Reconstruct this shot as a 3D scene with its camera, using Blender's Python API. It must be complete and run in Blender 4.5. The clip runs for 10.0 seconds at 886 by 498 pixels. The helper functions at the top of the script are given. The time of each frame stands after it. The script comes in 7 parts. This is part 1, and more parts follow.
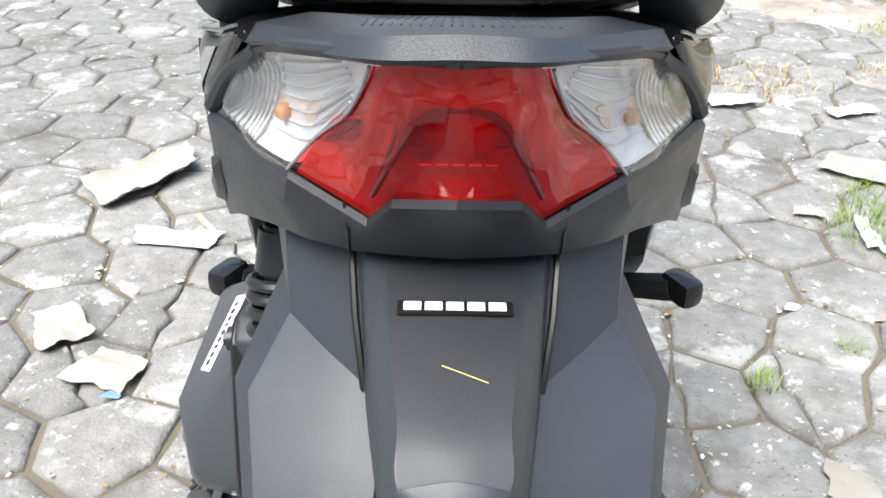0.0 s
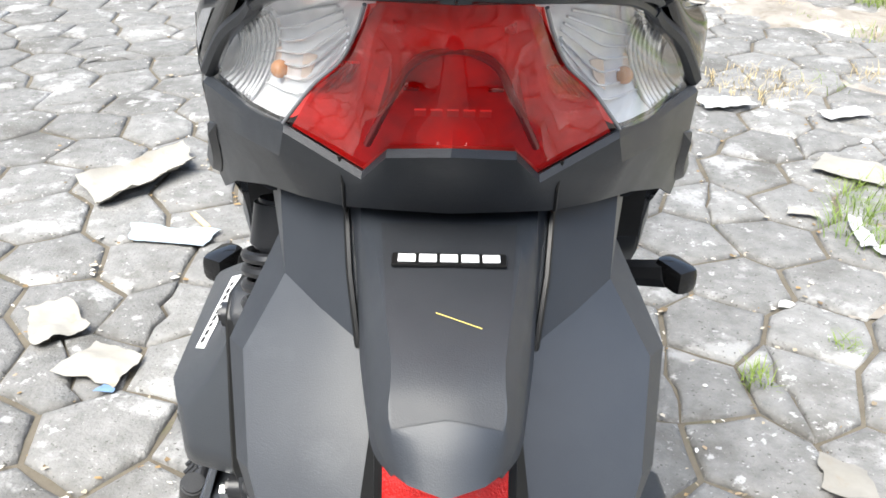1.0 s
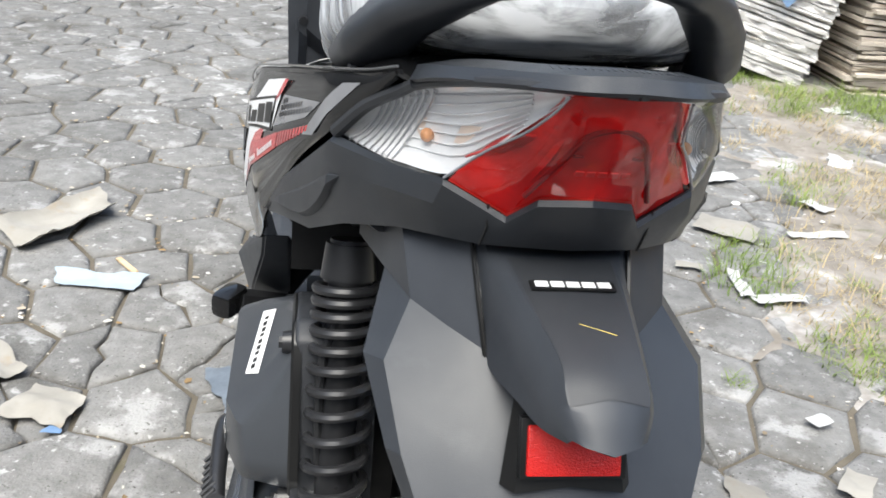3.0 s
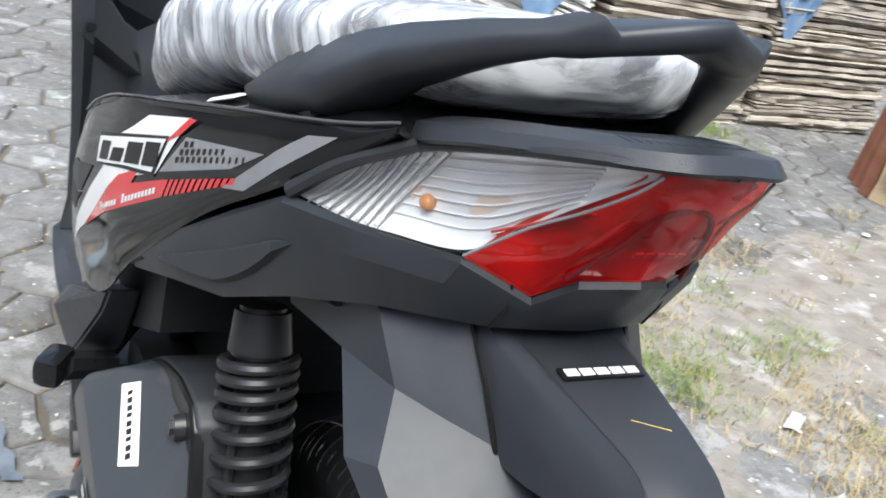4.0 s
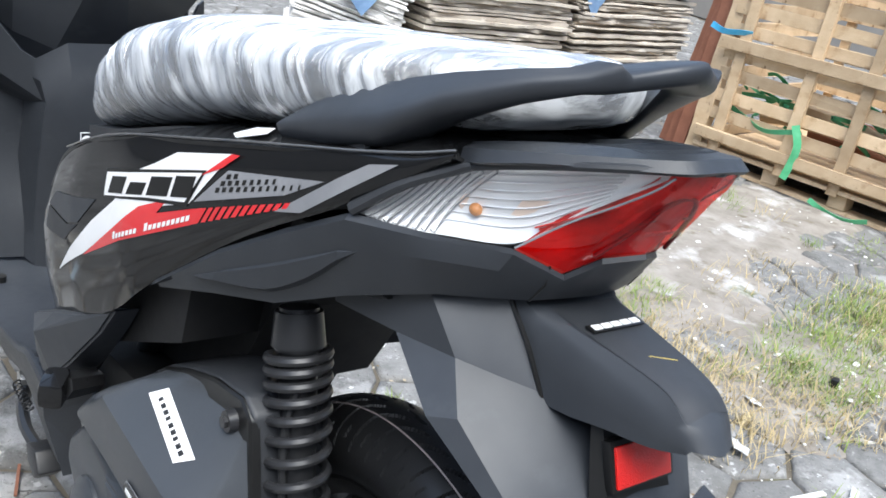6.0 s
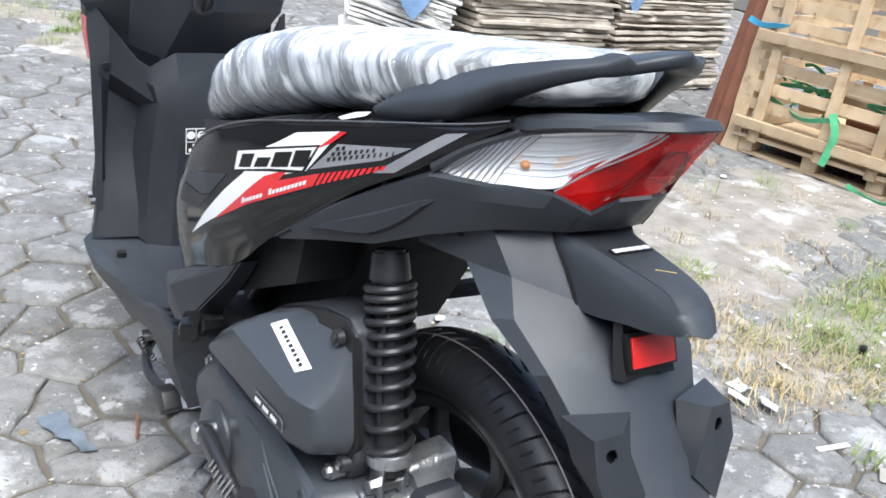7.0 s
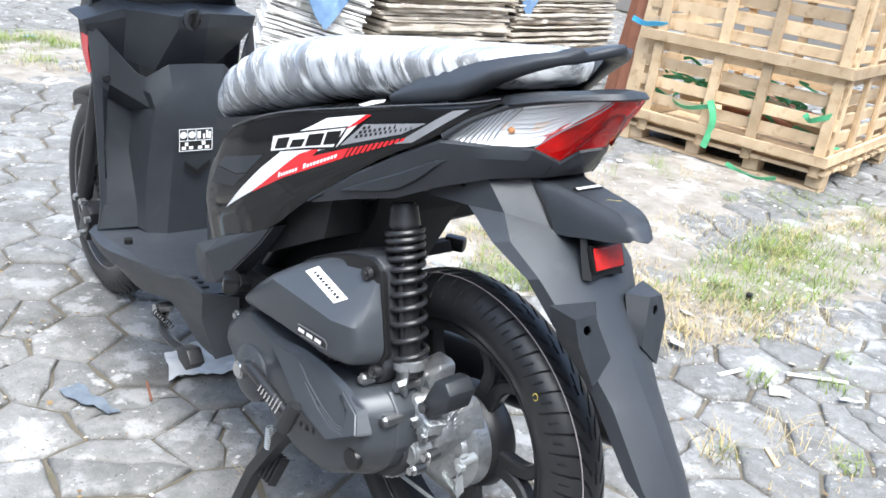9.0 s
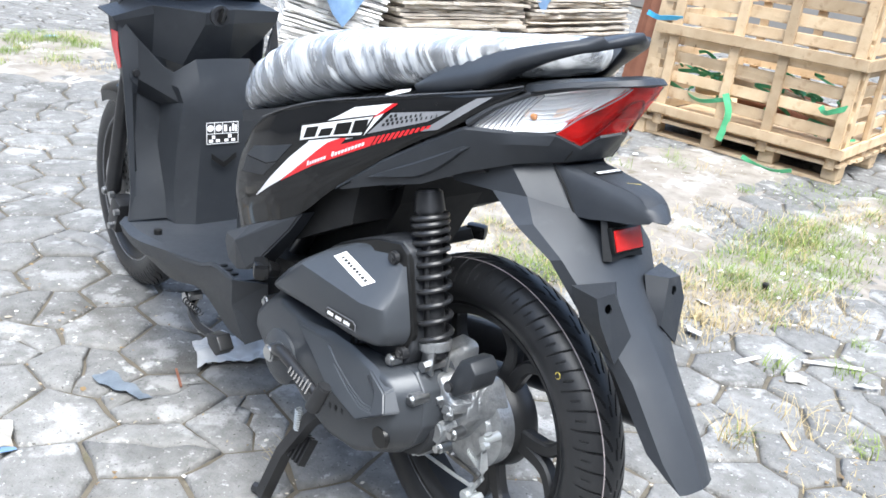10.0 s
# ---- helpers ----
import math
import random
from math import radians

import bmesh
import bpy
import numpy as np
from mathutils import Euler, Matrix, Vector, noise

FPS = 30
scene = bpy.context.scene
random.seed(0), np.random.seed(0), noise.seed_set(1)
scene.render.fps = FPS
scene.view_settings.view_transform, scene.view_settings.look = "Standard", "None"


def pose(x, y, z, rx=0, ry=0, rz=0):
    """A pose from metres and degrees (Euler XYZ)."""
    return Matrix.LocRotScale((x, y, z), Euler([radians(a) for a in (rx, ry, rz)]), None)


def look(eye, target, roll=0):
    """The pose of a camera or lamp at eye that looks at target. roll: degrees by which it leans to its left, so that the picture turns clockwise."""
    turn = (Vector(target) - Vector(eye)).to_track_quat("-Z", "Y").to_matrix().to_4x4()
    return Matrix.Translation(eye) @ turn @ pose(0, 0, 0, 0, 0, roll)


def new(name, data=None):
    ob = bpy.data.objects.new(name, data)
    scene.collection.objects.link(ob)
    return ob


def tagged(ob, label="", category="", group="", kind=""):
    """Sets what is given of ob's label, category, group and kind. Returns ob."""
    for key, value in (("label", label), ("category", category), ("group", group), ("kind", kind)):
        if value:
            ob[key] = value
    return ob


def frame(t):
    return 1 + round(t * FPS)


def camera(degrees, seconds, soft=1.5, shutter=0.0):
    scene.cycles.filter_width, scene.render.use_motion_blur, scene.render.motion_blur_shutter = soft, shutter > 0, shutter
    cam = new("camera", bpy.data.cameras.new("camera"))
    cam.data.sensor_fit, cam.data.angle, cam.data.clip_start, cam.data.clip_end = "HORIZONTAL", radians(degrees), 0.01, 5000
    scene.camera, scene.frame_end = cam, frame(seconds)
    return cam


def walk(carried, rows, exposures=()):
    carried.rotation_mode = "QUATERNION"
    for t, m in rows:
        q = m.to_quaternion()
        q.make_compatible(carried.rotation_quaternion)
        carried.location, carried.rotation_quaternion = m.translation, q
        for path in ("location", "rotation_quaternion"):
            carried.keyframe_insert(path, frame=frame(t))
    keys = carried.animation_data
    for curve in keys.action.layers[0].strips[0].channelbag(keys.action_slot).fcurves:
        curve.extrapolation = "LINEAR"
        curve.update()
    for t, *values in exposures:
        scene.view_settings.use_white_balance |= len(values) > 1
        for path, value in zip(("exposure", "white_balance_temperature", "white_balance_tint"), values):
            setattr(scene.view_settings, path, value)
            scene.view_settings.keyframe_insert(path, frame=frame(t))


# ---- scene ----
from mathutils.bvhtree import BVHTree

cam = camera(51.9, 10.0, soft=1.6, shutter=0.3)
ROWS = [
    (0.0, 0.0150, -0.4937, 0.9316, 59.56, -0.50, 2.53),
    (0.5, 0.0150, -0.4979, 0.9286, 59.58, -0.46, 2.60),
    (1.0, 0.0163, -0.5082, 0.9118, 60.19, -0.77, 2.35),
    (1.5, 0.0174, -0.5512, 0.9116, 61.25, -1.53, 1.23),
    (2.0, 0.0072, -0.5962, 0.9291, 62.24, -2.15, 0.40),
    (2.2, -0.0081, -0.6107, 0.9374, 62.31, -2.65, -0.53),
    (3.3, -0.1779, -0.6071, 0.9478, 64.75, -7.25, -9.09),
    (3.5, -0.2063, -0.5746, 0.9424, 65.17, -8.61, -12.62),
    (4.0, -0.2528, -0.4946, 0.9321, 66.57, -11.57, -21.47),
    (4.5, -0.3128, -0.4588, 0.9378, 67.60, -12.26, -28.82),
    (5.0, -0.3692, -0.4563, 0.9482, 67.97, -11.97, -32.57),
    (6.3, -0.4618, -0.5768, 0.9752, 67.66, -10.14, -34.16),
    (6.5, -0.4903, -0.6138, 0.9844, 67.53, -9.70, -33.71),
    (7.0, -0.5650, -0.6981, 0.9976, 67.48, -8.41, -31.80),
    (7.5, -0.6711, -0.7547, 1.0086, 67.61, -8.30, -32.81),
    (8.0, -0.7522, -0.7880, 1.0101, 67.98, -8.34, -34.64),
    (8.5, -0.8026, -0.8258, 1.0137, 68.76, -8.14, -38.14),
    (9.0, -0.8516, -0.8728, 1.0250, 68.90, -7.60, -39.23),
    (9.5, -0.8818, -0.8954, 1.0221, 68.75, -7.07, -38.85),
    (10.0, -0.8910, -0.9000, 1.0202, 68.69, -6.98, -38.49),
]
EXPOSURES = [(t, e + 0.18, k, 5.0) for t, e, k in ((0.0, 1.62, 6400), (2.0, 1.56, 6400), (3.5, 0.98, 6350), (4.5, 1.13, 5980), (6.5, 1.15, 6000), (8.0, 1.49, 5950), (10.0, 1.57, 5950))]
walk(cam, [(t, pose(x, y, z, rx, ry, rz)) for t, x, y, z, rx, ry, rz in ROWS], EXPOSURES)

# ---- light: bright overcast sky ----
world = bpy.data.worlds.new("overcast_sky")
scene.world = world
world.use_nodes = True
wn, wl = world.node_tree.nodes, world.node_tree.links
sky = wn.new("ShaderNodeTexSky")
sky.sky_type, sky.sun_disc = "NISHITA", False
sky.sun_elevation, sky.sun_rotation = radians(62), radians(208)
sky.dust_density, sky.air_density = 4.0, 1.0
grey = wn.new("ShaderNodeHueSaturation")
grey.inputs["Saturation"].default_value = 0.85
wl.new(sky.outputs[0], grey.inputs["Color"])
wl.new(grey.outputs[0], wn["Background"].inputs[0])
wn["Background"].inputs[1].default_value = 0.15
lamp = bpy.data.lights.new("sun", "SUN")
lamp.energy, lamp.angle, lamp.color = 1.65, radians(50), (1.0, 0.965, 0.92)
sun = new("sun", lamp)
sun.matrix_world = look((0, 0, 20), (0, 0, 0)) @ pose(0, 0, 0)
sun.rotation_euler = (radians(28), 0, radians(-28))

# ---- materials ----
def nd(nt, kind, **kw):
    n = nt.nodes.new(kind)
    for k, v in kw.items():
        n.inputs[k.replace("_", " ")].default_value = v
    return n


def pbr(name, c1, c2=None, rough=0.5, metal=0.0, scale=25.0, bump=0.0, bscale=300.0, coat=0.0, rvar=0.06,
        trans=0.0, ior=1.45, vary=0.0, spots=(), spec=0.5, contrast=0.25, coords="Object"):
    """Two-tone procedural surface: broad mottling c1 to c2, fine bump, roughness wear, and optional spots
    of (colour, scale, threshold, softness)."""
    m = bpy.data.materials.new(name)
    m.use_nodes = True
    nt = m.node_tree
    b = nt.nodes["Principled BSDF"]
    L = nt.links.new
    tc = nt.nodes.new("ShaderNodeTexCoord")
    src = tc.outputs[coords]
    n1 = nd(nt, "ShaderNodeTexNoise", Scale=scale, Detail=8.0, Roughness=0.62)
    L(src, n1.inputs["Vector"])
    ramp = nt.nodes.new("ShaderNodeValToRGB")
    ramp.color_ramp.elements[0].position, ramp.color_ramp.elements[1].position = 0.5 - contrast, 0.5 + contrast
    ramp.color_ramp.elements[0].color = (*c1, 1)
    ramp.color_ramp.elements[1].color = (*(c2 or c1), 1)
    L(n1.outputs["Fac"], ramp.inputs[0])
    col = ramp.outputs[0]
    for i, (c, s, th, soft) in enumerate(spots):
        ns = nd(nt, "ShaderNodeTexNoise", Scale=s, Detail=6.0, Roughness=0.6)
        off = nt.nodes.new("ShaderNodeVectorMath")
        off.operation = "ADD"
        off.inputs[1].default_value = (3.7 * i + 1, 1.3 * i, 5.1 * i)
        L(src, off.inputs[0])
        L(off.outputs[0], ns.inputs["Vector"])
        mr = nd(nt, "ShaderNodeMapRange")
        mr.inputs[1].default_value, mr.inputs[2].default_value = th, th + soft
        L(ns.outputs["Fac"], mr.inputs[0])
        mx = nt.nodes.new("ShaderNodeMix")
        mx.data_type = "RGBA"
        L(mr.outputs[0], mx.inputs[0])
        L(col, mx.inputs[6])
        mx.inputs[7].default_value = (*c, 1)
        col = mx.outputs[2]
    if vary:
        oi = nt.nodes.new("ShaderNodeObjectInfo")
        mr = nd(nt, "ShaderNodeMapRange")
        mr.inputs[3].default_value, mr.inputs[4].default_value = 1 - vary, 1 + vary
        L(oi.outputs["Random"], mr.inputs[0])
        hs = nt.nodes.new("ShaderNodeHueSaturation")
        L(mr.outputs[0], hs.inputs["Value"])
        L(col, hs.inputs["Color"])
        col = hs.outputs[0]
    L(col, b.inputs["Base Color"])
    b.inputs["Metallic"].default_value = metal
    b.inputs["IOR"].default_value = ior
    b.inputs["Specular IOR Level"].default_value = spec
    b.inputs["Transmission Weight"].default_value = trans
    b.inputs["Coat Weight"].default_value = coat
    b.inputs["Coat Roughness"].default_value = 0.04
    if rvar:
        nr = nd(nt, "ShaderNodeTexNoise", Scale=scale * 3.1, Detail=5.0)
        L(src, nr.inputs["Vector"])
        mr = nd(nt, "ShaderNodeMapRange")
        mr.inputs[3].default_value, mr.inputs[4].default_value = max(0.0, rough - rvar), min(1.0, rough + rvar)
        L(nr.outputs["Fac"], mr.inputs[0])
        L(mr.outputs[0], b.inputs["Roughness"])
    else:
        b.inputs["Roughness"].default_value = rough
    if bump:
        nb = nd(nt, "ShaderNodeTexNoise", Scale=bscale, Detail=4.0)
        L(src, nb.inputs["Vector"])
        bp = nd(nt, "ShaderNodeBump", Strength=bump, Distance=0.004)
        L(nb.outputs["Fac"], bp.inputs["Height"])
        L(bp.outputs[0], b.inputs["Normal"])
    return m


MATTE = pbr("matte_black_plastic", (0.021, 0.0235, 0.028), (0.028, 0.031, 0.036), 0.40, bump=0.14, bscale=1400, spots=[((0.052, 0.056, 0.061), 22, 0.62, 0.3)])
GREYP = pbr("charcoal_plastic", (0.028, 0.0315, 0.038), (0.036, 0.040, 0.047), 0.42, bump=0.08, bscale=1600, spots=[((0.060, 0.065, 0.072), 18, 0.60, 0.3)])
DARKP = pbr("grained_black_plastic", (0.022, 0.024, 0.028), (0.031, 0.033, 0.037), 0.50, bump=0.10, bscale=1500)
GLOSS = pbr("gloss_black_paint", (0.0075, 0.0078, 0.0085), (0.011, 0.011, 0.0115), 0.09, scale=9, rvar=0.03, spots=[((0.030, 0.028, 0.026), 38, 0.62, 0.3)])
RUBBER = pbr("tyre_rubber", (0.017, 0.0175, 0.019), (0.025, 0.0255, 0.027), 0.37, bump=0.08, bscale=500)
ALLOY = pbr("black_alloy", (0.020, 0.020, 0.021), (0.030, 0.030, 0.031), 0.38, metal=0.25, bump=0.05, bscale=700)
CASE = pbr("charcoal_engine_paint", (0.050, 0.055, 0.063), (0.055, 0.060, 0.068), 0.29, rvar=0.02, metal=0.15, bump=0.12, bscale=1100)
ALU = pbr("cast_aluminium", (0.31, 0.32, 0.33), (0.50, 0.51, 0.52), 0.34, metal=0.75, scale=45, bump=0.6, bscale=130, spots=[((0.20, 0.20, 0.205), 55, 0.57, 0.2), ((0.62, 0.63, 0.64), 80, 0.64, 0.1)])
ZINC = pbr("zinc_plate", (0.46, 0.48, 0.49), (0.60, 0.62, 0.62), 0.38, metal=0.6, scale=60)
STEEL = pbr("zinc_steel", (0.46, 0.47, 0.48), (0.58, 0.58, 0.58), 0.32, metal=1.0)
BLACKSTEEL = pbr("black_steel", (0.018, 0.0185, 0.020), (0.028, 0.0285, 0.031), 0.30, metal=0.1)
CHROME = pbr("chrome_reflector", (0.80, 0.805, 0.81), (0.90, 0.90, 0.905), 0.22, metal=0.28, scale=60, rvar=0.04)
REDIN = pbr("red_reflector", (0.36, 0.014, 0.012), (0.74, 0.055, 0.042), 0.30, scale=26, contrast=0.15)
REDDARK = pbr("deep_red", (0.11, 0.002, 0.004), (0.16, 0.004, 0.006), 0.3)
ORANGE = pbr("amber_bulb", (0.62, 0.27, 0.10), (0.72, 0.34, 0.14), 0.2, trans=0.3)
PEACH = pbr("amber_reflection", (0.78, 0.62, 0.50), (0.84, 0.70, 0.60), 0.35, metal=0.4)
REFLECT = pbr("reflector_red", (0.52, 0.008, 0.008), (0.66, 0.016, 0.012), 0.16, coat=0.5, bump=0.4, bscale=900)
GREYW = pbr("faded_white_print", (0.42, 0.36, 0.36), (0.52, 0.46, 0.46), 0.4)
UNSEEN_WALL = pbr("unseen_wall", (0.20, 0.19, 0.175), (0.28, 0.265, 0.245), 0.9, scale=2.0, bump=0.3, bscale=40)
WHITEP = pbr("white_print", (0.78, 0.78, 0.78), (0.85, 0.85, 0.85), 0.4)
REDP = pbr("red_decal", (0.62, 0.012, 0.02), (0.68, 0.02, 0.025), 0.22, coat=0.8)
GREYD = pbr("grey_decal_and_flute_reflection", (0.20, 0.205, 0.22), (0.26, 0.265, 0.28), 0.25, coat=0.8)
STRIP = pbr("dark_edge_strip", (0.07, 0.072, 0.076), (0.10, 0.102, 0.106), 0.22, coat=0.6)
CAVITY_SHADE = pbr("shade_black_underside", (0.010, 0.010, 0.011), (0.018, 0.018, 0.018), 0.6, spec=0.3)
BLACKP = pbr("black_print", (0.008, 0.008, 0.008), None, 0.35)
VINYL = pbr("seat_vinyl", (0.010, 0.010, 0.011), (0.016, 0.016, 0.017), 0.5, bump=0.25, bscale=600)
LABELB = pbr("black_label", (0.012, 0.012, 0.012), (0.02, 0.02, 0.02), 0.4)
YELLOW = pbr("yellow_mark", (0.62, 0.50, 0.10), (0.70, 0.55, 0.14), 0.6)
PINK = pbr("pink_tag", (0.50, 0.30, 0.45), (0.6, 0.4, 0.5), 0.5)
WOOD = pbr("pale_pine", (0.38, 0.27, 0.155), (0.57, 0.44, 0.29), 0.7, scale=7, bump=0.3, bscale=120, vary=0.26, spots=[((0.30, 0.19, 0.095), 9, 0.57, 0.12), ((0.15, 0.09, 0.045), 26, 0.65, 0.08)])
BROWN = pbr("red_brown_timber", (0.18, 0.070, 0.04), (0.28, 0.12, 0.07), 0.75, scale=9, bump=0.3, bscale=90, vary=0.2)
PALECARD = pbr("bleached_cardboard", (0.52, 0.50, 0.47), (0.72, 0.71, 0.69), 0.85, scale=6, bump=0.3, bscale=60, vary=0.22, spots=[((0.34, 0.29, 0.22), 7, 0.62, 0.1)])
CARD = pbr("weathered_cardboard", (0.36, 0.31, 0.25), (0.58, 0.53, 0.46), 0.85, scale=6, bump=0.3, bscale=60, vary=0.32, spots=[((0.62, 0.58, 0.52), 10, 0.60, 0.1), ((0.13, 0.10, 0.07), 7, 0.64, 0.1)])
PAPER = pbr("soiled_paper", (0.24, 0.225, 0.195), (0.33, 0.315, 0.285), 0.85, scale=12, bump=0.3, bscale=40, vary=0.18, spots=[((0.27, 0.22, 0.16), 16, 0.60, 0.14)])
BLUEP = pbr("pale_blue_paper", (0.30, 0.37, 0.42), (0.39, 0.445, 0.48), 0.6, bump=0.2, bscale=40)
TARP = pbr("blue_cloth", (0.10, 0.18, 0.32), (0.22, 0.33, 0.50), 0.7, scale=14, bump=0.4, bscale=60, spots=[((0.5, 0.55, 0.6), 22, 0.62, 0.1)])
SCRAP = pbr("grey_blue_film", (0.085, 0.105, 0.13), (0.17, 0.195, 0.225), 0.4, scale=30, bump=0.3, bscale=60)
GREENS = pbr("green_strap", (0.06, 0.30, 0.13), (0.12, 0.42, 0.22), 0.35, scale=30)
BLUES = pbr("blue_strap", (0.04, 0.30, 0.55), (0.10, 0.42, 0.66), 0.4, scale=30)
STONE = pbr("paver_concrete", (0.135, 0.133, 0.127), (0.215, 0.212, 0.205), 0.9, scale=26, bump=0.9, bscale=150, vary=0.16, coords="Object", contrast=0.18,
            spots=[((0.110, 0.106, 0.098), 4.2, 0.54, 0.12), ((0.30, 0.297, 0.290), 7.5, 0.56, 0.07), ((0.37, 0.367, 0.358), 12.0, 0.64, 0.05), ((0.36, 0.357, 0.348), 38.0, 0.63, 0.05), ((0.36, 0.356, 0.345), 120.0, 0.645, 0.05), ((0.070, 0.067, 0.060), 120.0, 0.62, 0.06)])
SOIL = pbr("joint_soil", (0.075, 0.064, 0.047), (0.150, 0.130, 0.100), 0.95, scale=9, bump=0.8, bscale=70, spots=[((0.07, 0.08, 0.025), 6, 0.62, 0.15), ((0.26, 0.24, 0.20), 12, 0.64, 0.1)])
RUBBLE = pbr("pale_soil", (0.15, 0.130, 0.105), (0.31, 0.285, 0.255), 0.95, scale=9, bump=0.9, bscale=60, spots=[((0.46, 0.45, 0.44), 5, 0.55, 0.14), ((0.12, 0.10, 0.065), 11, 0.58, 0.15), ((0.10, 0.11, 0.045), 5, 0.62, 0.1)])
CHIP = pbr("white_chips", (0.48, 0.475, 0.45), (0.62, 0.61, 0.59), 0.85, vary=0.2)
BLADE = pbr("grass_blade", (0.10, 0.17, 0.025), (0.24, 0.30, 0.06), 0.6, scale=3.0)
STRAW = pbr("dry_grass", (0.30, 0.23, 0.11), (0.50, 0.41, 0.23), 0.7, scale=3.0)
CHALK = pbr("white_paper", (0.37, 0.37, 0.36), (0.49, 0.49, 0.48), 0.8, scale=14, bump=0.2, bscale=40)
PLASTIC = pbr("cloudy_film", (0.46, 0.465, 0.47), (0.62, 0.62, 0.62), 0.30, scale=20, bump=0.4, bscale=60)


def crumb_material():
    """Bits of chaff, grit and dead leaf, each of its own tone."""
    m = pbr("chaff_and_grit", (0.3, 0.3, 0.3), (0.4, 0.4, 0.4), 0.9)
    nt = m.node_tree
    geo = nt.nodes.new("ShaderNodeNewGeometry")
    ramp = nt.nodes.new("ShaderNodeValToRGB")
    tones = ((0.0, (0.55, 0.53, 0.48)), (0.3, (0.34, 0.29, 0.21)), (0.55, (0.13, 0.09, 0.05)), (0.8, (0.30, 0.20, 0.09)), (1.0, (0.60, 0.59, 0.56)))
    els = ramp.color_ramp.elements
    while len(els) < len(tones):
        els.new(0.5)
    for e, (at, c) in zip(els, tones):
        e.position, e.color = at, (*c, 1)
    nt.links.new(geo.outputs["Random Per Island"], ramp.inputs[0])
    nt.links.new(ramp.outputs[0], nt.nodes["Principled BSDF"].inputs["Base Color"])
    return m


CRUMB = crumb_material()


def film_material():
    """Thin clear wrapping film: see-through, crinkled gloss, and sky glints painted as diffuse white streaks."""
    m = bpy.data.materials.new("wrapping_film")
    m.use_nodes = True
    nt = m.node_tree
    L = nt.links.new
    out = nt.nodes["Material Output"]
    nt.nodes.remove(nt.nodes["Principled BSDF"])
    tr = nt.nodes.new("ShaderNodeBsdfTransparent")
    gl = nd(nt, "ShaderNodeBsdfGlossy", Roughness=0.14)
    painted_glints = nt.nodes.new("ShaderNodeBsdfDiffuse")
    painted_glints.inputs["Color"].default_value = (0.72, 0.74, 0.76, 1)
    facing = nd(nt, "ShaderNodeLayerWeight", Blend=0.4)
    sheen = nd(nt, "ShaderNodeMapRange")
    sheen.inputs[1].default_value, sheen.inputs[2].default_value = 0.25, 0.72
    sheen.inputs[3].default_value, sheen.inputs[4].default_value = 0.07, 0.95
    L(facing.outputs["Facing"], sheen.inputs[0])
    tc = nt.nodes.new("ShaderNodeTexCoord")
    com = nt.nodes.new("ShaderNodeCombineXYZ")
    for k, axis in enumerate(((9.0, 0.0, 0.0), (3.0, 30.0, -24.0), (0.0, 3.5, 4.5))):
        dot = nt.nodes.new("ShaderNodeVectorMath")
        dot.operation = "DOT_PRODUCT"
        dot.inputs[1].default_value = axis
        L(tc.outputs["Object"], dot.inputs[0])
        L(dot.outputs["Value"], com.inputs[k])
    n = nd(nt, "ShaderNodeTexNoise", Scale=1.5, Detail=7.0, Roughness=0.62, Distortion=0.9)
    bp = nd(nt, "ShaderNodeBump", Strength=0.6, Distance=0.02)
    L(com.outputs[0], n.inputs["Vector"])
    L(n.outputs["Fac"], bp.inputs["Height"])
    L(bp.outputs[0], gl.inputs["Normal"])
    patches = nd(nt, "ShaderNodeTexNoise", Scale=13.0, Detail=3.0, Roughness=0.5)
    L(tc.outputs["Object"], patches.inputs["Vector"])
    both = nt.nodes.new("ShaderNodeMath")
    both.operation = "MULTIPLY_ADD"
    both.inputs[1].default_value = 0.7
    L(patches.outputs["Fac"], both.inputs[0])
    L(n.outputs["Fac"], both.inputs[2])
    # streak mask for the diffuse white that stands in for sky glints
    ramp = nd(nt, "ShaderNodeMapRange")
    ramp.inputs[1].default_value, ramp.inputs[2].default_value = 0.76, 0.94
    ramp.inputs[3].default_value, ramp.inputs[4].default_value = 0.17, 0.70
    L(both.outputs[0], ramp.inputs[0])
    clear = nt.nodes.new("ShaderNodeMixShader")
    L(sheen.outputs[0], clear.inputs[0])
    L(tr.outputs[0], clear.inputs[1])
    L(gl.outputs[0], clear.inputs[2])
    mix = nt.nodes.new("ShaderNodeMixShader")
    L(ramp.outputs[0], mix.inputs[0])
    L(clear.outputs[0], mix.inputs[1])
    L(painted_glints.outputs[0], mix.inputs[2])
    L(mix.outputs[0], out.inputs[0])
    return m


FILM = film_material()


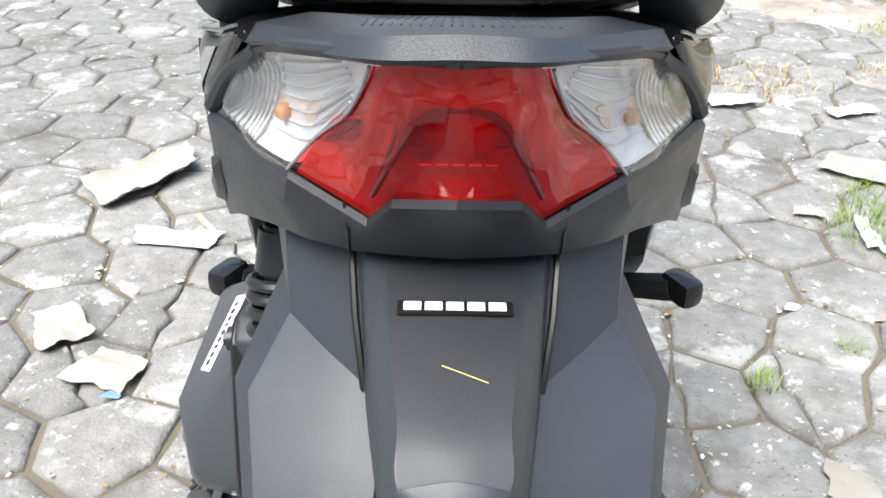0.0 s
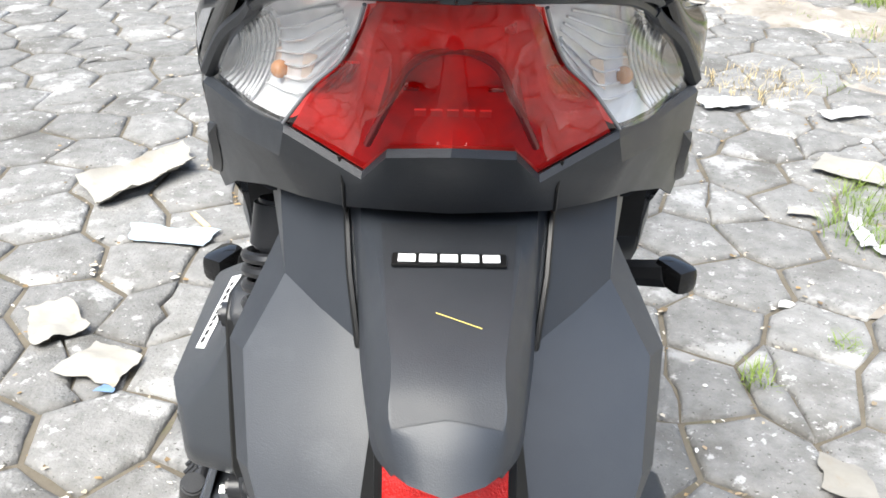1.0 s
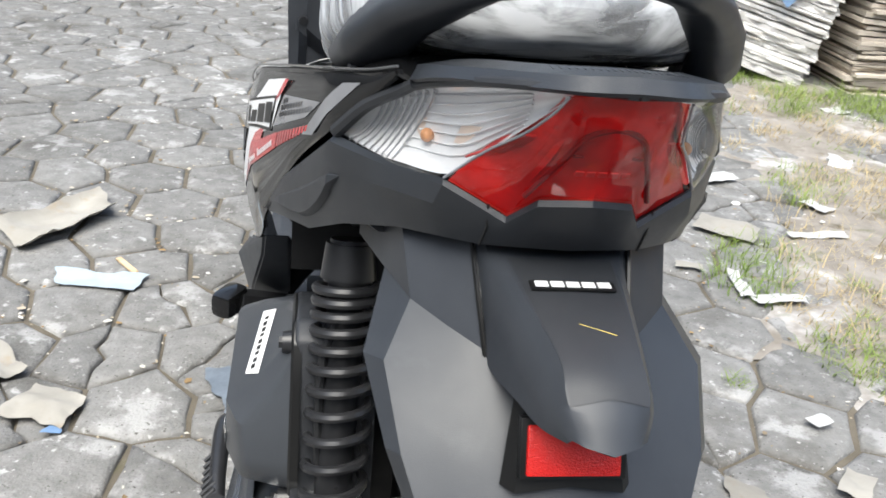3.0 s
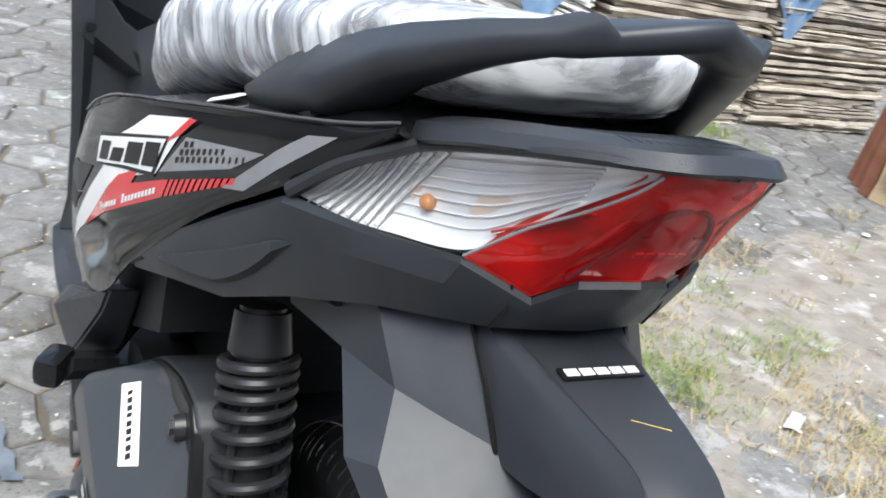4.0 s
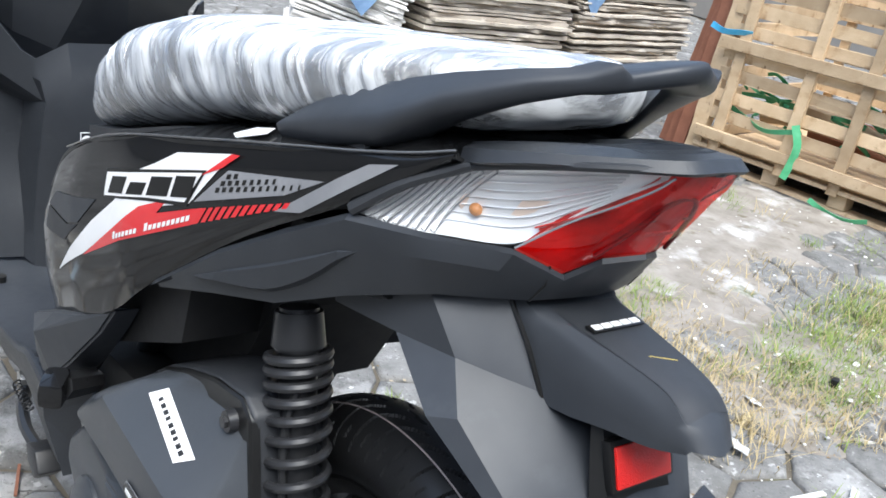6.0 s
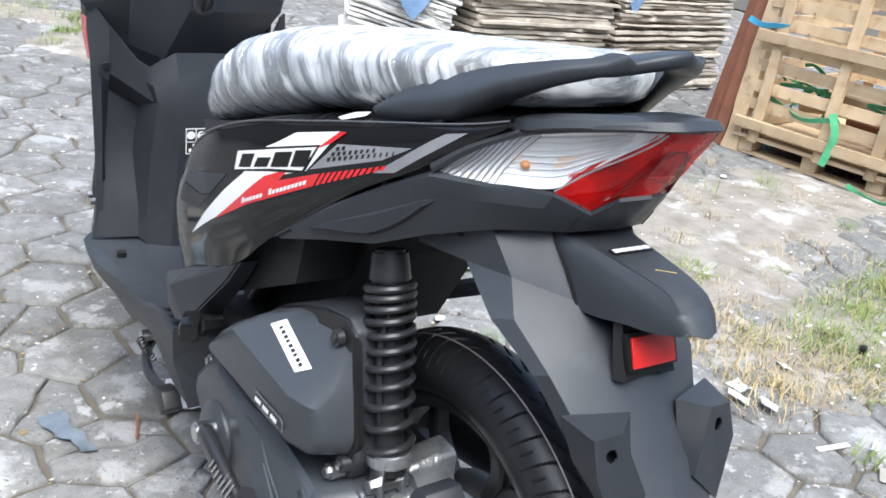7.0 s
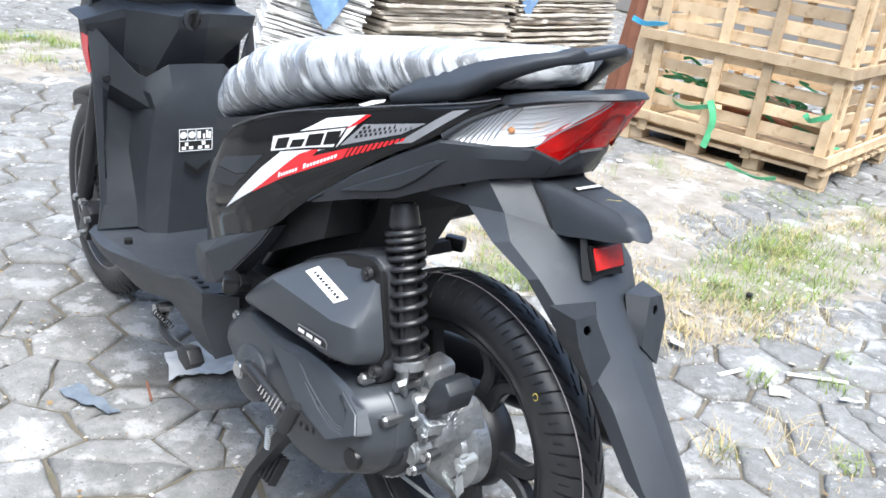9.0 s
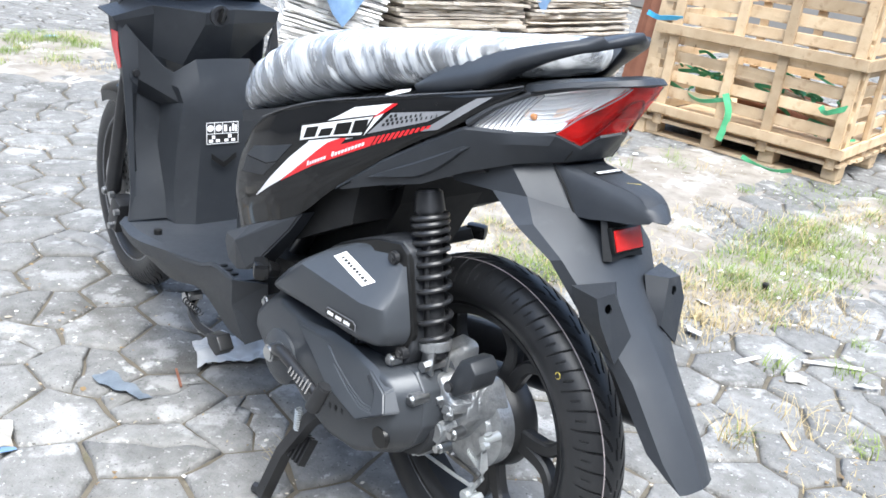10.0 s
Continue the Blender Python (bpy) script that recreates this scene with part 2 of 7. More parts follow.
def lens_material(name, tint, rough, gloss=0.55):
    """Thin moulded lens: tinted see-through with a Fresnel gloss."""
    m = bpy.data.materials.new(name)
    m.use_nodes = True
    nt = m.node_tree
    L = nt.links.new
    nt.nodes.remove(nt.nodes["Principled BSDF"])
    tr = nt.nodes.new("ShaderNodeBsdfTransparent")
    tr.inputs["Color"].default_value = (*tint, 1)
    gl = nd(nt, "ShaderNodeBsdfGlossy", Roughness=rough)
    lw = nd(nt, "ShaderNodeLayerWeight", Blend=0.35)
    fr = nd(nt, "ShaderNodeMapRange")
    fr.inputs[1].default_value, fr.inputs[2].default_value = 0.15, 1.0
    fr.inputs[3].default_value, fr.inputs[4].default_value = 0.045, gloss
    L(lw.outputs["Facing"], fr.inputs[0])
    tc = nt.nodes.new("ShaderNodeTexCoord")
    n = nd(nt, "ShaderNodeTexNoise", Scale=70.0, Detail=3.0)
    bp = nd(nt, "ShaderNodeBump", Strength=0.08, Distance=0.002)
    L(tc.outputs["Object"], n.inputs["Vector"])
    L(n.outputs["Fac"], bp.inputs["Height"])
    L(bp.outputs[0], gl.inputs["Normal"])
    mix = nt.nodes.new("ShaderNodeMixShader")
    L(fr.outputs[0], mix.inputs[0])
    L(tr.outputs[0], mix.inputs[1])
    L(gl.outputs[0], mix.inputs[2])
    L(mix.outputs[0], nt.nodes["Material Output"].inputs[0])
    return m


CLEAR = lens_material("clear_lens", (0.97, 0.975, 0.98), 0.03)
REDLENS = lens_material("red_lens", (0.96, 0.06, 0.055), 0.04, 0.30)


# ---- mesh helpers ----
def link_mesh(name, bm, material, parent=None, smooth=True, angle=38):
    me = bpy.data.meshes.new(name)
    bmesh.ops.recalc_face_normals(bm, faces=bm.faces)
    if smooth:
        for f in bm.faces:
            f.smooth = True
        lim = radians(angle)
        for e in bm.edges:
            if len(e.link_faces) == 2 and e.calc_face_angle(0.0) > lim:
                e.smooth = False
    bm.to_mesh(me)
    bm.free()
    me.materials.append(material)
    ob = new(name, me)
    if parent is not None:
        ob.parent = parent
    return ob


def part(name, bm, material, parent, label="", smooth=True, angle=38):
    """One mesh as a part of a thing."""
    ob = link_mesh(name, bm, material, parent, smooth, angle)
    return tagged(ob, label)


def spline(pts, k, smooth):
    """Points along a polyline, k steps a span, straight or Catmull-Rom."""
    P = [Vector(p) for p in pts]
    out = []
    for i in range(len(P) - 1):
        a, b = P[i], P[i + 1]
        z = P[i - 1] if i else a * 2 - b
        c = P[i + 2] if i + 2 < len(P) else b * 2 - a
        for j in range(k):
            t = j / k
            if smooth:
                out.append(0.5 * ((2 * a) + (b - z) * t + (2 * z - 5 * a + 4 * b - c) * t * t + (3 * a - z - 3 * b + c) * t ** 3))
            else:
                out.append(a.lerp(b, t))
    out.append(P[-1])
    return out


def sheet(rails, k=4, across=3, smooth=True, cross_smooth=True, bm=None):
    """A surface spanned over rails that have the same number of points."""
    bm = bm or bmesh.new()
    lines = [spline(r, k, smooth) for r in rails]
    n = len(lines[0])
    cols = [spline([ln[i] for ln in lines], across, cross_smooth) for i in range(n)]
    V = [[bm.verts.new(p) for p in c] for c in cols]
    for i in range(n - 1):
        for j in range(len(V[0]) - 1):
            bm.faces.new((V[i][j], V[i + 1][j], V[i + 1][j + 1], V[i][j + 1]))
    return bm


def thicken(bm, t):
    bmesh.ops.remove_doubles(bm, verts=bm.verts, dist=1e-5)
    bmesh.ops.recalc_face_normals(bm, faces=bm.faces)
    bmesh.ops.solidify(bm, geom=bm.faces[:], thickness=t)
    return bm


def mirrored(rail, s):
    return [(s * x, y, z) for x, y, z in rail]


def whole(rails):
    """Half rails from the outside to the middle line, continued over the other side."""
    return [mirrored(r, -1) for r in rails] + [mirrored(r, 1) for r in reversed(rails[:-1])]


def block(bm, centre, size, rot=None, bevel=0.0):
    vs = bmesh.ops.create_cube(bm, size=1.0)["verts"]
    m = Matrix.Translation(centre) @ (rot.to_4x4() if rot else Matrix()) @ Matrix.Diagonal((*size, 1))
    bmesh.ops.transform(bm, matrix=m, verts=vs)
    if bevel:
        es = {e for v in vs for e in v.link_edges}
        bmesh.ops.bevel(bm, geom=list(es), offset=bevel, segments=2, affect="EDGES", profile=0.6)
    return bm


def rod(bm, a, b, r, r2=None, seg=16, bevel=0.0):
    a, b = Vector(a), Vector(b)
    d = b - a
    vs = bmesh.ops.create_cone(bm, cap_ends=True, segments=seg, radius1=r, radius2=r if r2 is None else r2, depth=d.length)["verts"]
    m = Matrix.Translation((a + b) / 2) @ d.to_track_quat("Z", "Y").to_matrix().to_4x4()
    bmesh.ops.transform(bm, matrix=m, verts=vs)
    if bevel:
        es = [e for e in {e for v in vs for e in v.link_edges} if e.calc_face_angle(0) > 1]
        bmesh.ops.bevel(bm, geom=es, offset=bevel, segments=2, affect="EDGES")
    return bm


def tube(bm, path, section, closed=False, ups=None):
    """Sweeps a closed 2-D section (side, up) along a path."""
    P = [Vector(p) for p in path]
    n = len(P)
    rings = []
    for i, p in enumerate(P):
        d = (P[(i + 1) % n] - P[i - 1]) if closed else (P[min(i + 1, n - 1)] - P[max(i - 1, 0)])
        d.normalize()
        up = Vector(ups[i] if ups else (0, 0, 1))
        s = d.cross(up)
        if s.length < 1e-4:
            s = d.cross(Vector((1, 0, 0)))
        s.normalize()
        u = s.cross(d)
        sec = section(i / (n - 1)) if callable(section) else section
        rings.append([bm.verts.new(p + s * a + u * b) for a, b in sec])
    m = len(rings[0])
    for i in range(n if closed else n - 1):
        A, B = rings[i], rings[(i + 1) % n]
        for j in range(m):
            bm.faces.new((A[j], A[(j + 1) % m], B[(j + 1) % m], B[j]))
    if not closed:
        bm.faces.new(list(reversed(rings[0])))
        bm.faces.new(rings[-1])
    return bm


def ring(r, seg=10, r2=None):
    return [(r * math.cos(2 * math.pi * i / seg), (r2 or r) * math.sin(2 * math.pi * i / seg)) for i in range(seg)]


def lathe(bm, profile, seg=48, centre=(0, 0, 0), closed=True):
    """Turns a profile of (x across, radius) round the x axis."""
    cx, cy, cz = centre
    rings = [[bm.verts.new((cx + x, cy + r * math.cos(2 * math.pi * i / seg), cz + r * math.sin(2 * math.pi * i / seg))) for i in range(seg)] for x, r in profile]
    n = len(rings)
    for k in range(n if closed else n - 1):
        A, B = rings[k], rings[(k + 1) % n]
        for i in range(seg):
            bm.faces.new((A[i], A[(i + 1) % seg], B[(i + 1) % seg], B[i]))
    if not closed:
        bm.faces.new(rings[0])
        bm.faces.new(list(reversed(rings[-1])))
    return bm


def slab(bm, outline, x0, x1, bevel=0.0, inset=None, seg=3):
    """A plate cut to an outline of (y, z), from x0 (inner) to x1 (outer face); inset scales the outer face."""
    cy = sum(p[0] for p in outline) / len(outline)
    cz = sum(p[1] for p in outline) / len(outline)
    k = inset or 1.0
    A = [bm.verts.new((x0, y, z)) for y, z in outline]
    B = [bm.verts.new((x1, cy + (y - cy) * k, cz + (z - cz) * k)) for y, z in outline]
    n = len(A)
    fs = [bm.faces.new(A), bm.faces.new(list(reversed(B)))]
    for i in range(n):
        fs.append(bm.faces.new((A[i], B[i], B[(i + 1) % n], A[(i + 1) % n])))
    bmesh.ops.recalc_face_normals(bm, faces=fs)
    if bevel:
        es = [e for v in B for e in v.link_edges]
        bmesh.ops.bevel(bm, geom=list(set(es)), offset=bevel, segments=seg, affect="EDGES", profile=0.5)
    return bm


def patch(bm, outline, lift=0.0, thick=0.0006):
    """A thin flat or bent plate over outline points, in the order given."""
    vs = [bm.verts.new(p) for p in outline]
    f = bm.faces.new(vs)
    bm.normal_update()
    if lift:
        for v in vs:
            v.co += f.normal * lift
    bmesh.ops.solidify(bm, geom=[f], thickness=thick)
    return bm

# ---- the scooter, in its own frame: x right, y ahead, z up from the rear tyre's contact ----
scooter = tagged(new("scooter"), "new matte and gloss black scooter with film-wrapped seat, parked on pavers", "scooter")
scooter.matrix_world = pose(0, 0, 0, 0, 0.17, 1.88)
REAR, FRONT = (0.001, -0.032, 0.272), (-0.012, 1.235, 0.247)


def side_x(y, z):
    """Half width of the rear side panels at a place of the side view."""
    a = np.interp(y, [-0.10, -0.03, 0.08, 0.20, 0.30, 0.37, 0.41, 0.45], [0.088, 0.126, 0.157, 0.188, 0.201, 0.201, 0.196, 0.184])
    c = np.interp(y, [-0.10, 0.0, 0.10, 0.20, 0.30, 0.42], [0.805, 0.745, 0.71, 0.655, 0.61, 0.56])
    return float(a + 0.010 * max(0.0, 1 - ((z - c) / 0.09) ** 2))


def on_side(bm, outline, s, lift, cuts=3):
    """A thin skin that follows the side panel, cut to an outline of (y, z)."""
    f = bm.faces.new([bm.verts.new((0, y, z)) for y, z in outline])
    new_f = bmesh.ops.triangulate(bm, faces=[f])["faces"]
    es = list({e for g in new_f for e in g.edges})
    bmesh.ops.subdivide_edges(bm, edges=es, cuts=cuts, use_grid_fill=True)
    for v in bm.verts:
        if v.co.x == 0:
            v.co.x = s * (side_x(v.co.y, v.co.z) + lift)
    return bm


# -- tail: side panels, covers, lenses --
GLOSS_TOP = [(0.392, 0.610), (0.345, 0.664), (0.24, 0.711), (0.11, 0.750), (0.024, 0.774), (-0.06, 0.797), (-0.096, 0.810)]
GLOSS_BOT = [(0.446, 0.440), (0.36, 0.475), (0.245, 0.537), (0.160, 0.611), (0.055, 0.694), (-0.034, 0.753), (-0.096, 0.806)]


def side_panel(s):
    bm = bmesh.new()
    top = spline([(0, *p) for p in GLOSS_TOP], 6, True)
    bot = spline([(0, *p) for p in GLOSS_BOT], 6, True)
    grid = []
    for a, b in zip(top, bot):
        col = []
        for j in range(11):
            p = a.lerp(b, j / 10)
            edge = 0.004 * (abs(j - 5) / 5) ** 4
            col.append(bm.verts.new((s * (side_x(p.y, p.z) - edge), p.y, p.z)))
        grid.append(col)
    for i in range(len(grid) - 1):
        for j in range(10):
            bm.faces.new((grid[i][j], grid[i + 1][j], grid[i + 1][j + 1], grid[i][j + 1]))
    thicken(bm, 0.003)
    panel = part("side_panel", bm, GLOSS, scooter, "glossy black side panel with red and white flash")
    if s > 0:
        return
    # stickers on the panel
    skin = lambda nm, o, mt, lift=0.0006, lab="": part(nm, on_side(bmesh.new(), o, s, lift), mt, panel, lab)
    skin("white_flash", [(0.343, 0.538), (0.302, 0.580), (0.258, 0.625), (0.217, 0.661), (0.1995, 0.691), (0.164, 0.713), (0.138, 0.731), (0.0736, 0.7515), (0.103, 0.7245), (0.116, 0.6965), (0.169, 0.673), (0.198, 0.6517), (0.237, 0.617), (0.274, 0.586)], WHITEP, 0.0006, "white flash sticker")
    skin("red_flash", [(0.2755, 0.5835), (0.2154, 0.6366), (0.179, 0.670), (0.142, 0.690), (0.1555, 0.673), (0.100, 0.699), (0.105, 0.684), (0.2052, 0.628)], REDP, 0.0008, "red flash sticker")
    for k in range(12):
        q = k / 12
        y, z = 0.1005 - 0.092 * q, 0.6985 + 0.0395 * q
        h = 0.0165 * (1 - 0.72 * q)
        skin("red_stripe", [(y, z), (y - 0.0052, z + 0.0023), (y - 0.0052 + 0.55 * h, z + 0.0023 - h), (y + 0.55 * h, z - h)], REDP, 0.0008)
    skin("red_tip", [(0.0659, 0.7530), (0.0750, 0.7510), (0.1045, 0.7240), (0.0834, 0.737)], REDP, 0.0010)
    skin("grey_field", [(0.076, 0.738), (-0.016, 0.7625), (0.018, 0.740), (0.111, 0.700)], GREYD, 0.0006, "grey halftone sticker")
    for r in range(5):
        for c in range(13):
            y = 0.100 - 0.0074 * c - 0.0052 * r
            z = 0.7062 + 0.0029 * c + 0.0072 * r
            top = 0.738 + (0.076 - y) * 0.266 if y < 0.076 else 0.738 - (y - 0.076) * 1.08
            low = 0.700 + (0.111 - y) * 0.43
            w = 0.0046 - 0.00024 * c
            if low + 0.0012 < z < top - 0.006 and y > 0.006:
                skin("dot", [(y, z), (y - w, z + 0.4 * w), (y - w - 0.0008, z + 0.4 * w + 0.0042), (y - 0.0008, z + 0.0042)], BLACKP, 0.0010)
    skin("front_facet", [(0.372, 0.598), (0.352, 0.618), (0.296, 0.634), (0.252, 0.648), (0.286, 0.612), (0.312, 0.602)], GREYP, 0.0007, "grey facet at the panel's nose")
    skin("nose_facet", [(0.388, 0.566), (0.372, 0.596), (0.312, 0.600), (0.286, 0.610), (0.320, 0.580)], DARKP, 0.0006)
    skin("badge_shadow", [(0.237, 0.6565), (0.236, 0.6830), (0.1965, 0.6965), (0.099, 0.7300), (0.1185, 0.6930), (0.170, 0.6785)], BLACKP, 0.0010)
    skin("badge", [(0.2345, 0.6590), (0.2335, 0.6808), (0.1960, 0.6938), (0.1030, 0.7265), (0.1164, 0.7091), (0.1206, 0.6958), (0.1699, 0.6813)], WHITEP, 0.0014, "white-edged name badge as plain blocks")
    base = lambda y: 0.6630 + (0.2310 - y) * 0.3330
    for y0, y1, h in ((0.2270, 0.2020, 0.0152), (0.1965, 0.1745, 0.0108), (0.1690, 0.1420, 0.0165), (0.1380, 0.1140, 0.0178)):
        d = 0.005
        skin("badge_block", [(y0, base(y0)), (y1, base(y1)), (y1 - d, base(y1 - d) + h), (y0 - d, base(y0 - d) + h)], BLACKP, 0.0018)
    for y0, y1 in ((0.2160, 0.1790), (0.1700, 0.1130)):
        line = lambda y: 0.6240 + (0.2175 - y) * 0.570
        n = 7 if y1 > 0.15 else 10
        for k in range(n):
            a, b = y0 + (y1 - y0) * k / n, y0 + (y1 - y0) * (k + 0.72) / n
            h = 0.0074 if k == 0 else 0.0050
            skin("text_bar", [(a, line(a)), (b, line(b)), (b - 0.001, line(b) + h), (a - 0.001, line(a) + h)], WHITEP, 0.0012)
    skin("grey_swoosh", [(0.026, 0.7247), (-0.0053, 0.7507), (-0.0464, 0.7855), (-0.065, 0.7915), (-0.0296, 0.7588), (0.001, 0.7332)], GREYD, 0.0006, "silver-grey swoosh sticker")


for s in (-1, 1):
    side_panel(s)
    bm = bmesh.new()
    line = [(s * (side_x(y, z) - 0.001), y, z + 0.0015) for y, z in [tuple(p.yz) for p in spline([(0, *p) for p in GLOSS_TOP[1:]], 8, True)]]
    tube(bm, line, ring(0.0009, 6))
    part("edge_strip", bm, STRIP, scooter, "thin dark grey strip along the panel's edge")

# deck under the seat
deck = [mirrored([(side_x(y, z) - 0.002, y, z - 0.001) for y, z in GLOSS_TOP], -1),
        [(-0.08, y, z + 0.012) for y, z in GLOSS_TOP[:-1]] + [(-0.06, -0.096, 0.796)],
        [(0.08, y, z + 0.012) for y, z in GLOSS_TOP[:-1]] + [(0.06, -0.096, 0.796)],
        [(side_x(y, z) - 0.002, y, z - 0.001) for y, z in GLOSS_TOP]]
part("seat_deck", thicken(sheet(deck, 4, 4), 0.003), GLOSS, scooter)
bm = bmesh.new()
patch(bm, [(-0.128, 0.115, 0.761), (-0.128, 0.085, 0.770), (-0.142, 0.072, 0.770), (-0.152, 0.100, 0.758), (-0.144, 0.122, 0.754)], 0.003)
part("deck_sticker", bm, WHITEP, scooter, "small white oval sticker", smooth=False)

COVER_TOP = [(0.180, 0.164, 0.608), (0.163, 0.085, 0.670), (0.143, 0.020, 0.714), (0.130, -0.037, 0.748), (0.098, -0.098, 0.754), (0.073, -0.138, 0.761), (0.038, -0.153, 0.746), (0.026, -0.170, 0.764), (0.0, -0.182, 0.770)]
COVER_MID = [(0.180, 0.160, 0.607), (0.168, 0.085, 0.652), (0.150, 0.022, 0.688), (0.133, -0.036, 0.722), (0.103, -0.095, 0.737), (0.077, -0.134, 0.744), (0.045, -0.149, 0.737), (0.027, -0.161, 0.742), (0.0, -0.167, 0.745)]
COVER_LOW = [(0.179, 0.156, 0.605), (0.164, 0.085, 0.632), (0.144, 0.022, 0.652), (0.122, -0.036, 0.684), (0.092, -0.094, 0.710), (0.070, -0.124, 0.719), (0.047, -0.139, 0.7215), (0.026, -0.148, 0.7248), (0.0, -0.152, 0.7256)]
COVER_EDGE = [Vector(a) + (Vector((0.004, -0.0006, -0.0045)) if i < 4 else Vector((0.0004, -0.0018, -0.0032))) for i, a in enumerate(COVER_TOP)]
part("tail_cover", thicken(sheet(whole([[r[i] for r in (COVER_TOP, COVER_EDGE, COVER_MID, COVER_LOW)] for i in range(9)]), 1, 3, False, False), 0.003), MATTE, scooter, "matte black lower tail cover", angle=20)
def cover_at(u, v):
    """A place on the tail cover's lower face: u along the stations, v from the ridge down."""
    i = min(int(u), len(COVER_MID) - 2)
    a = Vector(COVER_MID[i]).lerp(Vector(COVER_MID[i + 1]), u - i)
    return a.lerp(Vector(COVER_LOW[i]).lerp(Vector(COVER_LOW[i + 1]), u - i), v)


for s in (-1, 1):
    bm = bmesh.new()
    rails = []
    for v, lift in ((0.02, 0.0006), (0.10, 0.0026), (0.62, 0.0050), (0.70, 0.0004)):
        rail_pts = []
        for k in range(13):
            u = 0.7 + 2.5 * k / 12
            q = cover_at(u, 0.04 + v * math.sin(math.pi * k / 12) ** 0.8)
            rail_pts.append((s * (q.x + lift * min(1.0, 4 * math.sin(math.pi * k / 12))), q.y, q.z))
        rails.append(rail_pts)
    sheet(rails, 1, 1, False, False, bm)
    part("cover_facet", thicken(bm, 0.0008), MATTE, scooter, "", angle=8)

for s in (-1, 1):
    pts = spline(mirrored([(COVER_TOP[6][0] + 0.010, COVER_TOP[6][1] + 0.004, COVER_TOP[6][2] + 0.005), (0.0470, -0.1482, 0.7372), (0.0480, -0.1385, 0.7213)], s), 3, False)
    part("cover_seam", tube(bmesh.new(), pts, ring(0.0009, 6)), BLACKP, scooter)

# black trim running along the lens towards the panel
TRIM = [(0.1295, -0.038, 0.751), (0.112, -0.066, 0.779), (0.095, -0.090, 0.796), (0.089, -0.103, 0.804)]
for s in (-1, 1):
    part("lens_trim", tube(bmesh.new(), spline(mirrored(TRIM, s), 5, True), lambda t: ring(0.0050 - 0.0015 * t, 8)), DARKP, scooter)

LENS_TOP = [(0.127, -0.040, 0.752), (0.107, -0.076, 0.784), (0.091, -0.101, 0.799), (0.075, -0.144, 0.815), (0.057, -0.183, 0.827), (0.030, -0.209, 0.8335)]
LENS_LOW = [(0.127, -0.040, 0.748), (0.110, -0.070, 0.748), (0.096, -0.102, 0.754), (0.073, -0.139, 0.763), (0.055, -0.161, 0.787), (0.031, -0.206, 0.829)]
RED = [[(0.072, -0.1385, 0.762), (0.055, -0.161, 0.787), (0.041, -0.180, 0.804), (0.033, -0.199, 0.821), (0.029, -0.2085, 0.8325)],
       [(0.038, -0.153, 0.748), (0.037, -0.178, 0.783), (0.032, -0.194, 0.806), (0.027, -0.207, 0.822), (0.022, -0.214, 0.8345)],
       [(0.025, -0.171, 0.766), (0.024, -0.187, 0.786), (0.021, -0.200, 0.806), (0.018, -0.210, 0.823), (0.015, -0.216, 0.8355)],
       [(0.0, -0.184, 0.772), (0.0, -0.194, 0.788), (0.0, -0.205, 0.807), (0.0, -0.214, 0.824), (0.0, -0.2185, 0.8365)]]


lamp_red = part("tail_light", sheet(whole(RED), 6, 4, True, False), REDLENS, scooter, "red tail light lens")
lamp_red.visible_shadow = False
back = [[(x * 0.97, y + (0.003 if i == 0 else 0.007), z + (-0.003 if i == 0 else 0.001)) for i, (x, y, z) in enumerate(r)] for r in RED]
part("light_bowl", sheet(whole(back), 6, 4, True, False), REDIN, lamp_red, "red inner reflector")
bm = tube(bmesh.new(), spline([(-0.034, -0.170, 0.766), (-0.0225, -0.1885, 0.793), (-0.0140, -0.1975, 0.8093), (0.0, -0.2005, 0.8149), (0.0140, -0.1975, 0.8093), (0.0225, -0.1885, 0.793), (0.034, -0.170, 0.766)], 6, True), ring(0.0016, 8))
part("light_arch", bm, REDDARK, lamp_red)
for s in (-1, 1):
    part("light_dash", block(bmesh.new(), (s * 0.0155, -0.1920, 0.7975), (0.0056, 0.0010, 0.0016), Matrix.Rotation(radians(32), 3, "X"), 0.0003), REDDARK, lamp_red)
for s in (-1, 1):
    bm = tube(bmesh.new(), spline([(s * 0.034, -0.157, 0.764), (s * 0.025, -0.182, 0.796), (s * 0.020, -0.194, 0.820)], 5, True), ring(0.0030, 6))
    for k in range(9):
        rod(bm, (s * (0.040 + 0.0028 * k), -0.150 + 0.001 * k, 0.768 + 0.001 * k), (s * (0.030 + 0.0013 * k), -0.180, 0.803), 0.0007, seg=6)
    part("light_guide", bm, REDIN, lamp_red)
bm = bmesh.new()
for k in range(5):
    block(bm, (-0.0122 + 0.0061 * k, -0.1880, 0.7868), (0.0044, 0.0008, 0.0036), Matrix.Rotation(radians(32), 3, "X"))
part("lens_mark", bm, GREYW, lamp_red, "pale name mark as plain blocks")
for s in (-1, 1):
    part("lamp_chip", block(bmesh.new(), (s * 0.019, -0.199, 0.824), (0.004, 0.008, 0.005)), REFLECT, lamp_red)

